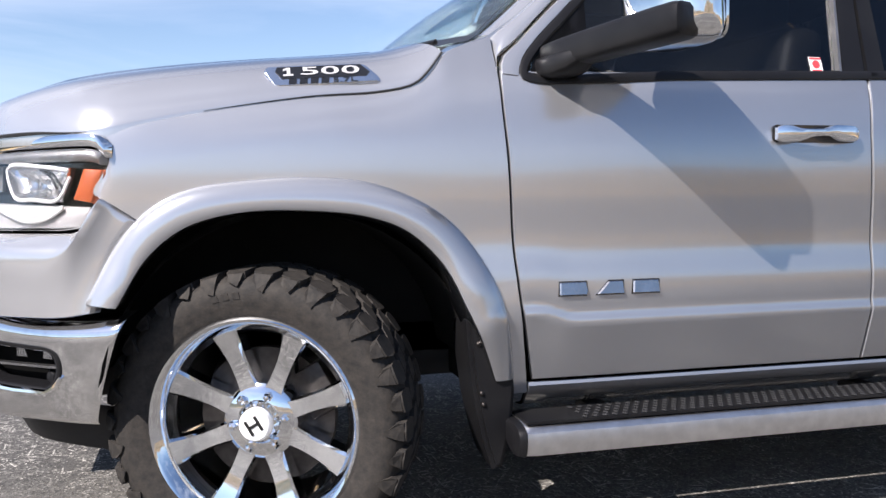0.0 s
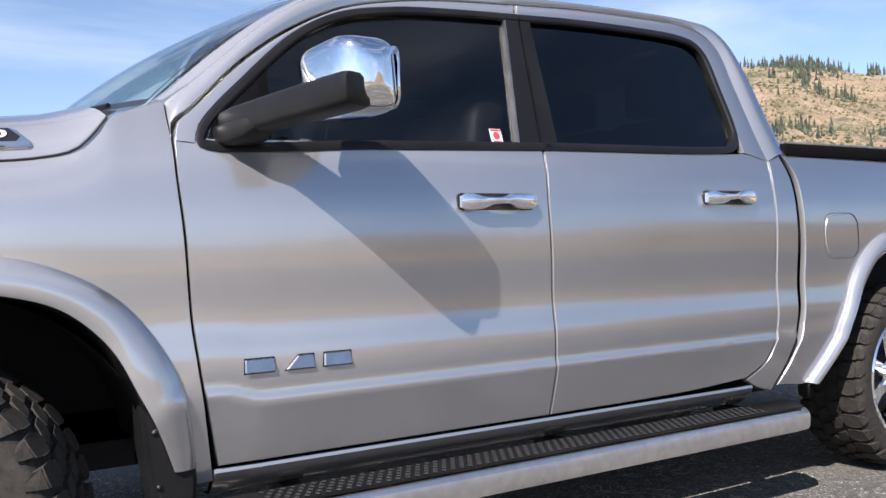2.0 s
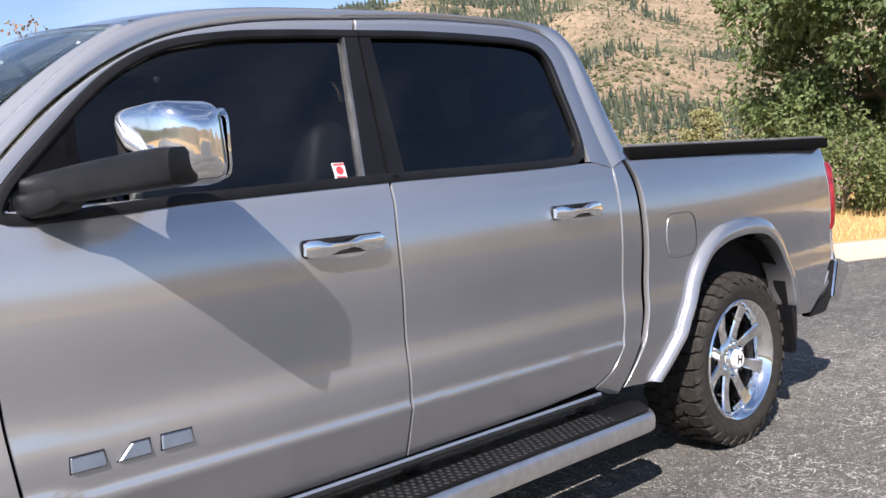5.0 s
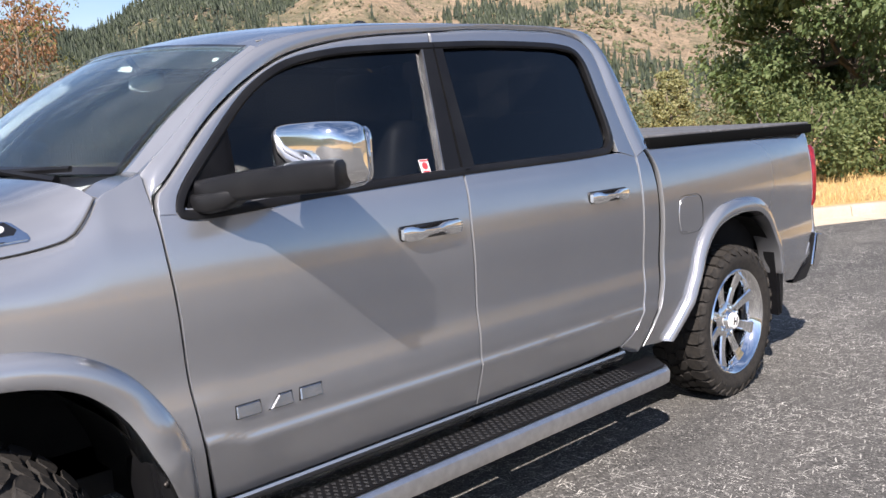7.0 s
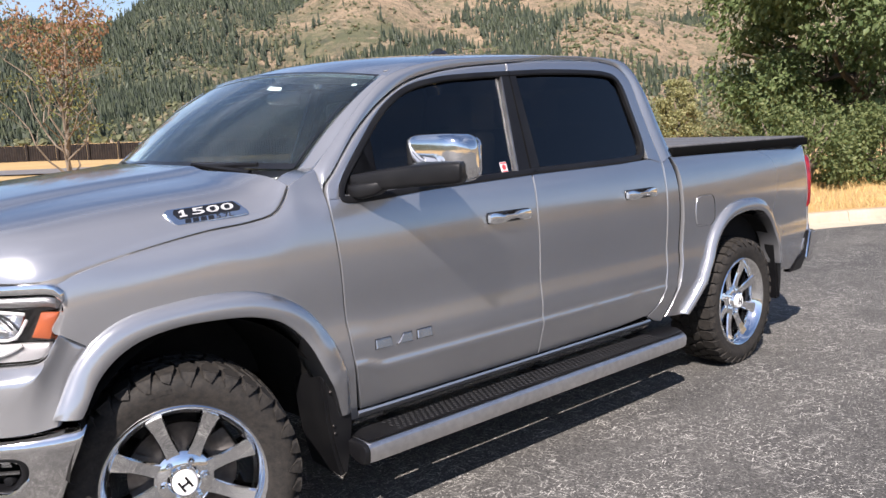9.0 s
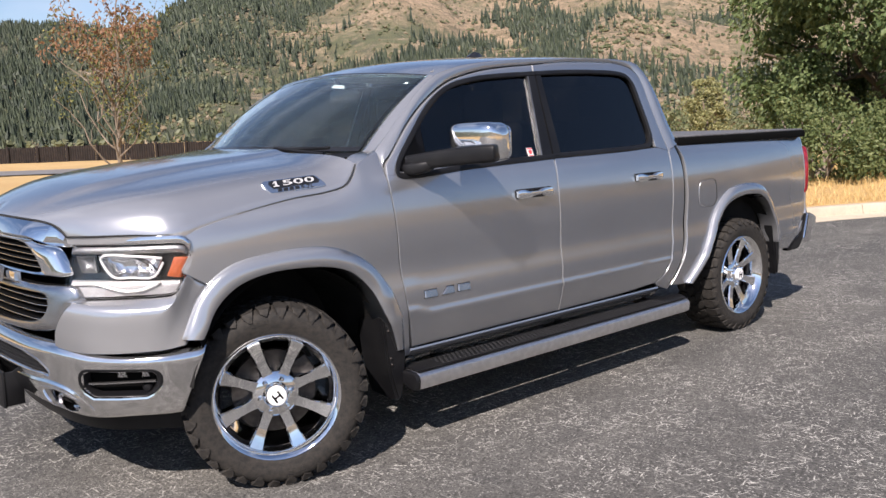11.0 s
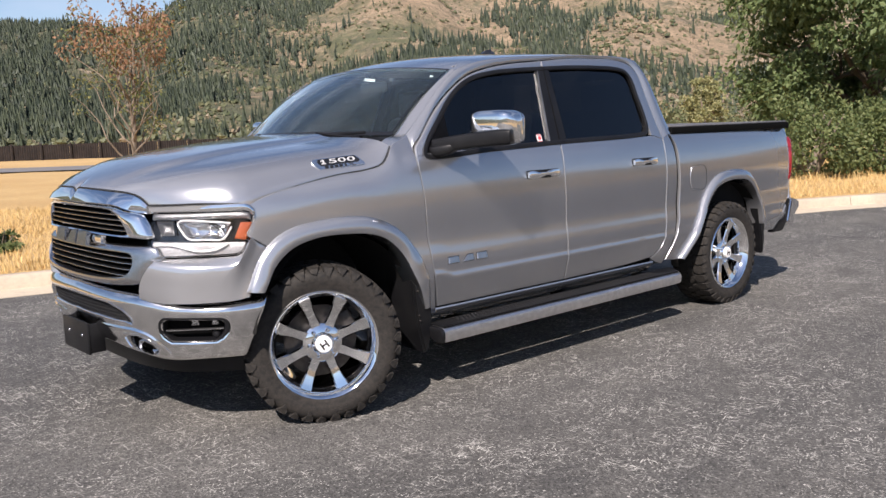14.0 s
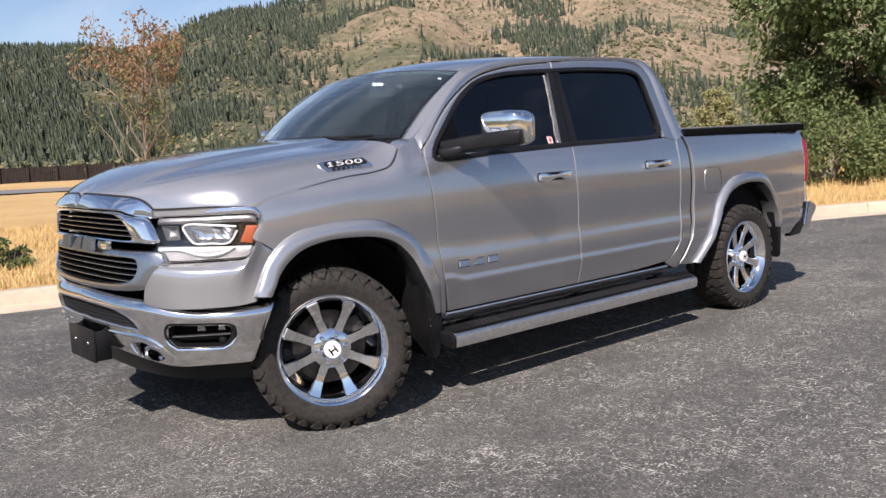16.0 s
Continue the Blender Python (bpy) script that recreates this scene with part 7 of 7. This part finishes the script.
def build_green_tree():
    rng = np.random.default_rng(11)
    base = (17.0, 3.4, 0.35)
    tree = tagged(new("broadleaf_tree"), "large leafy green tree on the dry grass verge", "tree")
    tree.location = base
    bpy.context.view_layer.update()
    bm = bmesh.new()
    limb(bm, (0, 0, -0.2), (0.1, 0.0, 2.6), 0.20, 0.15, rng, 0.1)
    tips = []
    for k in range(14):
        a = k * 2.4
        z0 = 1.0 + 1.6 * (k / 14)
        reach = rng.uniform(1.3, 2.6)
        end = (reach * math.cos(a), reach * math.sin(a), z0 + rng.uniform(0.8, 2.8))
        tips.append(limb(bm, (0.05, 0, z0), end, 0.075, 0.02, rng, 0.3))
    limb(bm, (0.1, 0, 2.6), (0.0, 0.2, 6.0), 0.15, 0.03, rng, 0.15)
    for v in bm.verts:
        v.co += Vector(base)
    part("trunk", bm, bark(), tree, "brown trunk with spreading limbs")
    verts, faces = [], []
    # clumps over an uneven crown
    for k in range(205):
        z = rng.uniform(0.9, 6.6)
        rad = 2.9 * math.sin(math.pi * min(0.97, max(0.06, (z + 0.2) / 7.4))) ** 0.55
        a = rng.uniform(0, 2 * math.pi)
        r = rad * rng.uniform(0.35, 1.05) ** 0.7
        c = (base[0] + r * math.cos(a), base[1] + r * math.sin(a), base[2] + z)
        leaf_cloud(verts, faces, c, rng.uniform(0.35, 0.8), int(rng.uniform(260, 460)), rng, 0.115, 0.8, 0.7)
    link_mesh("crown", verts, faces, leaf_mat("broad_leaves", (0.070, 0.110, 0.036), (0.20, 0.25, 0.105), None, 0.40), tree, "dense crown of small green leaves", smooth=False)
    return tree


def build_bush(name, base, size, height, n, leaf, mat, label, seed):
    rng = np.random.default_rng(seed)
    bush = tagged(new(name), label, "bush")
    bush.location = base
    bpy.context.view_layer.update()
    for k in range(9):
        a = k * 2.4
        bm = bmesh.new()
        limb(bm, (base[0], base[1], base[2] - 0.1), (base[0] + size * 0.6 * math.cos(a), base[1] + size * 0.6 * math.sin(a), base[2] + height * rng.uniform(0.5, 0.9)), 0.03 * height, 0.008 * height, rng, 0.2, 5)
        part("stem", bm, BARK_THIN, bush)
    verts, faces = [], []
    for k in range(n):
        f = rng.uniform(0.05, 1)
        a = rng.uniform(0, 2 * math.pi)
        r = size * math.sin(math.pi * (0.15 + 0.8 * f)) ** 0.6 * rng.uniform(0.2, 1.0) ** 0.6
        c = (base[0] + r * math.cos(a), base[1] + r * math.sin(a), base[2] + height * f * rng.uniform(0.8, 1.05))
        leaf_cloud(verts, faces, c, size * 0.25 * rng.uniform(0.6, 1.2), int(rng.uniform(60, 110)), rng, leaf, 0.8, 0.2)
    link_mesh("foliage", verts, faces, mat, bush, smooth=False)
    return bush


def build_orange_tree():
    """A young tree, half bare, its leaves turning orange."""
    rng = np.random.default_rng(5)
    base = (5.15, 13.8, 0.0)
    tree = tagged(new("young_tree"), "slender half-bare young tree with orange autumn leaves", "tree")
    tree.location = base
    bpy.context.view_layer.update()
    bm = bmesh.new()
    B = np.array(base)
    limb(bm, B + [0, 0, -0.2], B + [0.05, 0, 1.5], 0.06, 0.045, rng, 0.05)
    limb(bm, B + [0.05, 0, 1.5], B + [0.25, 0, 4.3], 0.045, 0.010, rng, 0.08)
    tips, twigs = [], []
    for k in range(22):
        a = k * 2.4 + 0.5
        z0 = 0.7 + 1.9 * (k / 22)
        reach = rng.uniform(0.5, 1.2)
        rise_ = rng.uniform(0.9, 2.2)
        end = B + [reach * math.cos(a), reach * math.sin(a), z0 + rise_]
        pts = limb(bm, B + [0.03, 0, z0], end, 0.022, 0.006, rng, 0.25)
        tips.append(np.array(pts[-1]))
        for q in range(4):
            s = np.array(pts[2 + q % 4])
            t = s + rng.normal(size=3) * [0.22, 0.22, 0.12] + [0, 0, 0.28]
            limb(bm, s, t, 0.008, 0.003, rng, 0.2, 4)
            twigs.append(t)
    part("trunk", bm, BARK_THIN, tree, "thin pale trunk and bare twigs")
    verts, faces = [], []
    green_v, green_f = [], []
    for t in tips + [B + [0.25, 0, 4.2], B + [0.4, 0.1, 3.9], B + [0.0, 0.1, 3.8], B + [-0.3, 0, 3.6], B + [0.55, 0, 4.0]]:
        if t[2] > 2.6:
            leaf_cloud(verts, faces, t, 0.24, 66, rng, 0.076, 1.3, 1.2)
    for t in twigs:
        if t[2] > 2.7 and rng.uniform() < 0.30:
            leaf_cloud(verts, faces, t, 0.16, 34, rng, 0.070, 1.3, 1.2)
        elif rng.uniform() < 0.6:
            leaf_cloud(green_v, green_f, t, 0.24, 40, rng, 0.06, 1.0, 0.4)
    link_mesh("orange_leaves", verts, faces, leaf_mat("orange_leaves", (0.22, 0.115, 0.062), (0.34, 0.20, 0.115), (0.22, 0.19, 0.09)), tree, "drooping orange and rust leaves", smooth=False)
    link_mesh("green_leaves", green_v, green_f, leaf_mat("olive_leaves", (0.10, 0.13, 0.035), (0.22, 0.20, 0.07)), tree, "sparse olive leaves", smooth=False)


def build_grass():
    rng = np.random.default_rng(3)
    verts, faces = [], []

    def blade(x, y, h):
        d = max(0.14, y - kerb_y(x))
        z = rise(x, d) - 0.02
        lean = rng.normal(size=2) * 0.35 * h
        a = rng.uniform(0, math.pi)
        w = rng.uniform(0.0025, 0.006) * (1 + h)
        dx, dy = w * math.cos(a), w * math.sin(a)
        b = len(verts)
        verts.extend([(x - dx, y - dy, z), (x + dx, y + dy, z), (x + lean[0] * 0.4 + dx * 0.7, y + lean[1] * 0.4 + dy * 0.7, z + h * 0.6), (x + lean[0] * 0.4 - dx * 0.7, y + lean[1] * 0.4 - dy * 0.7, z + h * 0.6), (x + lean[0], y + lean[1], z + h)])
        faces.append((b, b + 1, b + 2, b + 3))
        faces.append((b + 3, b + 2, b + 4))

    for _ in range(26000):
        x = rng.uniform(8.5, 20)
        d = 0.25 + 5.5 * rng.uniform() ** 1.6
        blade(x, kerb_y(x) + d, rng.uniform(0.03, 0.17) * (1.6 if rng.uniform() < 0.12 else 1.0))
    for _ in range(38000):
        x = rng.uniform(-5, 4.5)
        d = 0.25 + 9 * rng.uniform() ** 1.5
        blade(x, kerb_y(x) + d, rng.uniform(0.04, 0.14))
    tagged(link_mesh("dry_grass", verts, faces, STRAW, smooth=False), "dry golden grass blades behind the kerb", "grass", kind="stuff")


def build_shrubs():
    """Olive shrubs along the foot of the hill, beyond the field."""
    rng = np.random.default_rng(31)
    verts, faces = [], []
    for k in range(150):
        az = radians(rng.uniform(49, 70))
        r = rng.uniform(44, 66)
        x, y = -1 + r * math.sin(az), -4 + r * math.cos(az)
        z = rise(x, max(0.2, y - kerb_y(x)))
        h = rng.uniform(1.3, 2.5)
        for q in range(4):
            c = (x + rng.normal() * 0.6, y + rng.normal() * 0.6, z + h * (0.18 + 0.22 * q))
            leaf_cloud(verts, faces, c, h * 0.34 * rng.uniform(0.7, 1.2), 60, rng, 0.22, 0.8, 0.3)
    tagged(link_mesh("foot_shrubs", verts, faces, leaf_mat("olive_shrub_leaves", (0.085, 0.105, 0.045), (0.21, 0.22, 0.11), (0.27, 0.22, 0.12), 0.3), smooth=False), "olive green shrubs along the foot of a hill", "shrubs", kind="stuff")


BARK_THIN = bark("thin_bark", (0.20, 0.16, 0.12))
build_green_tree()
build_orange_tree()
GREEN = leaf_mat("bush_leaves", (0.075, 0.110, 0.036), (0.22, 0.25, 0.10), None, 0.40)
YELLOW = leaf_mat("yellow_bush_leaves", (0.16, 0.17, 0.06), (0.36, 0.34, 0.17))
build_bush("green_bush", (13.0, 2.9, 0.25), 1.0, 1.45, 70, 0.075, GREEN, "low green bush below the large tree", 21)
build_bush("green_bush", (14.4, 2.0, 0.28), 1.1, 1.35, 70, 0.075, GREEN, "low green bush below the large tree", 22)
build_bush("green_bush", (15.8, 1.2, 0.30), 1.2, 1.5, 60, 0.075, GREEN, "low green bush below the large tree", 23)
build_bush("yellow_bush", (34.0, 18.0, 0.2), 0.95, 2.9, 85, 0.12, YELLOW, "pale yellow-green bush on the dry slope", 24)
build_bush("green_weed", (0.43, 6.17, 0.16), 0.24, 0.34, 14, 0.06, GREEN, "small green weed at the kerb", 25)
build_shrubs()
build_grass()
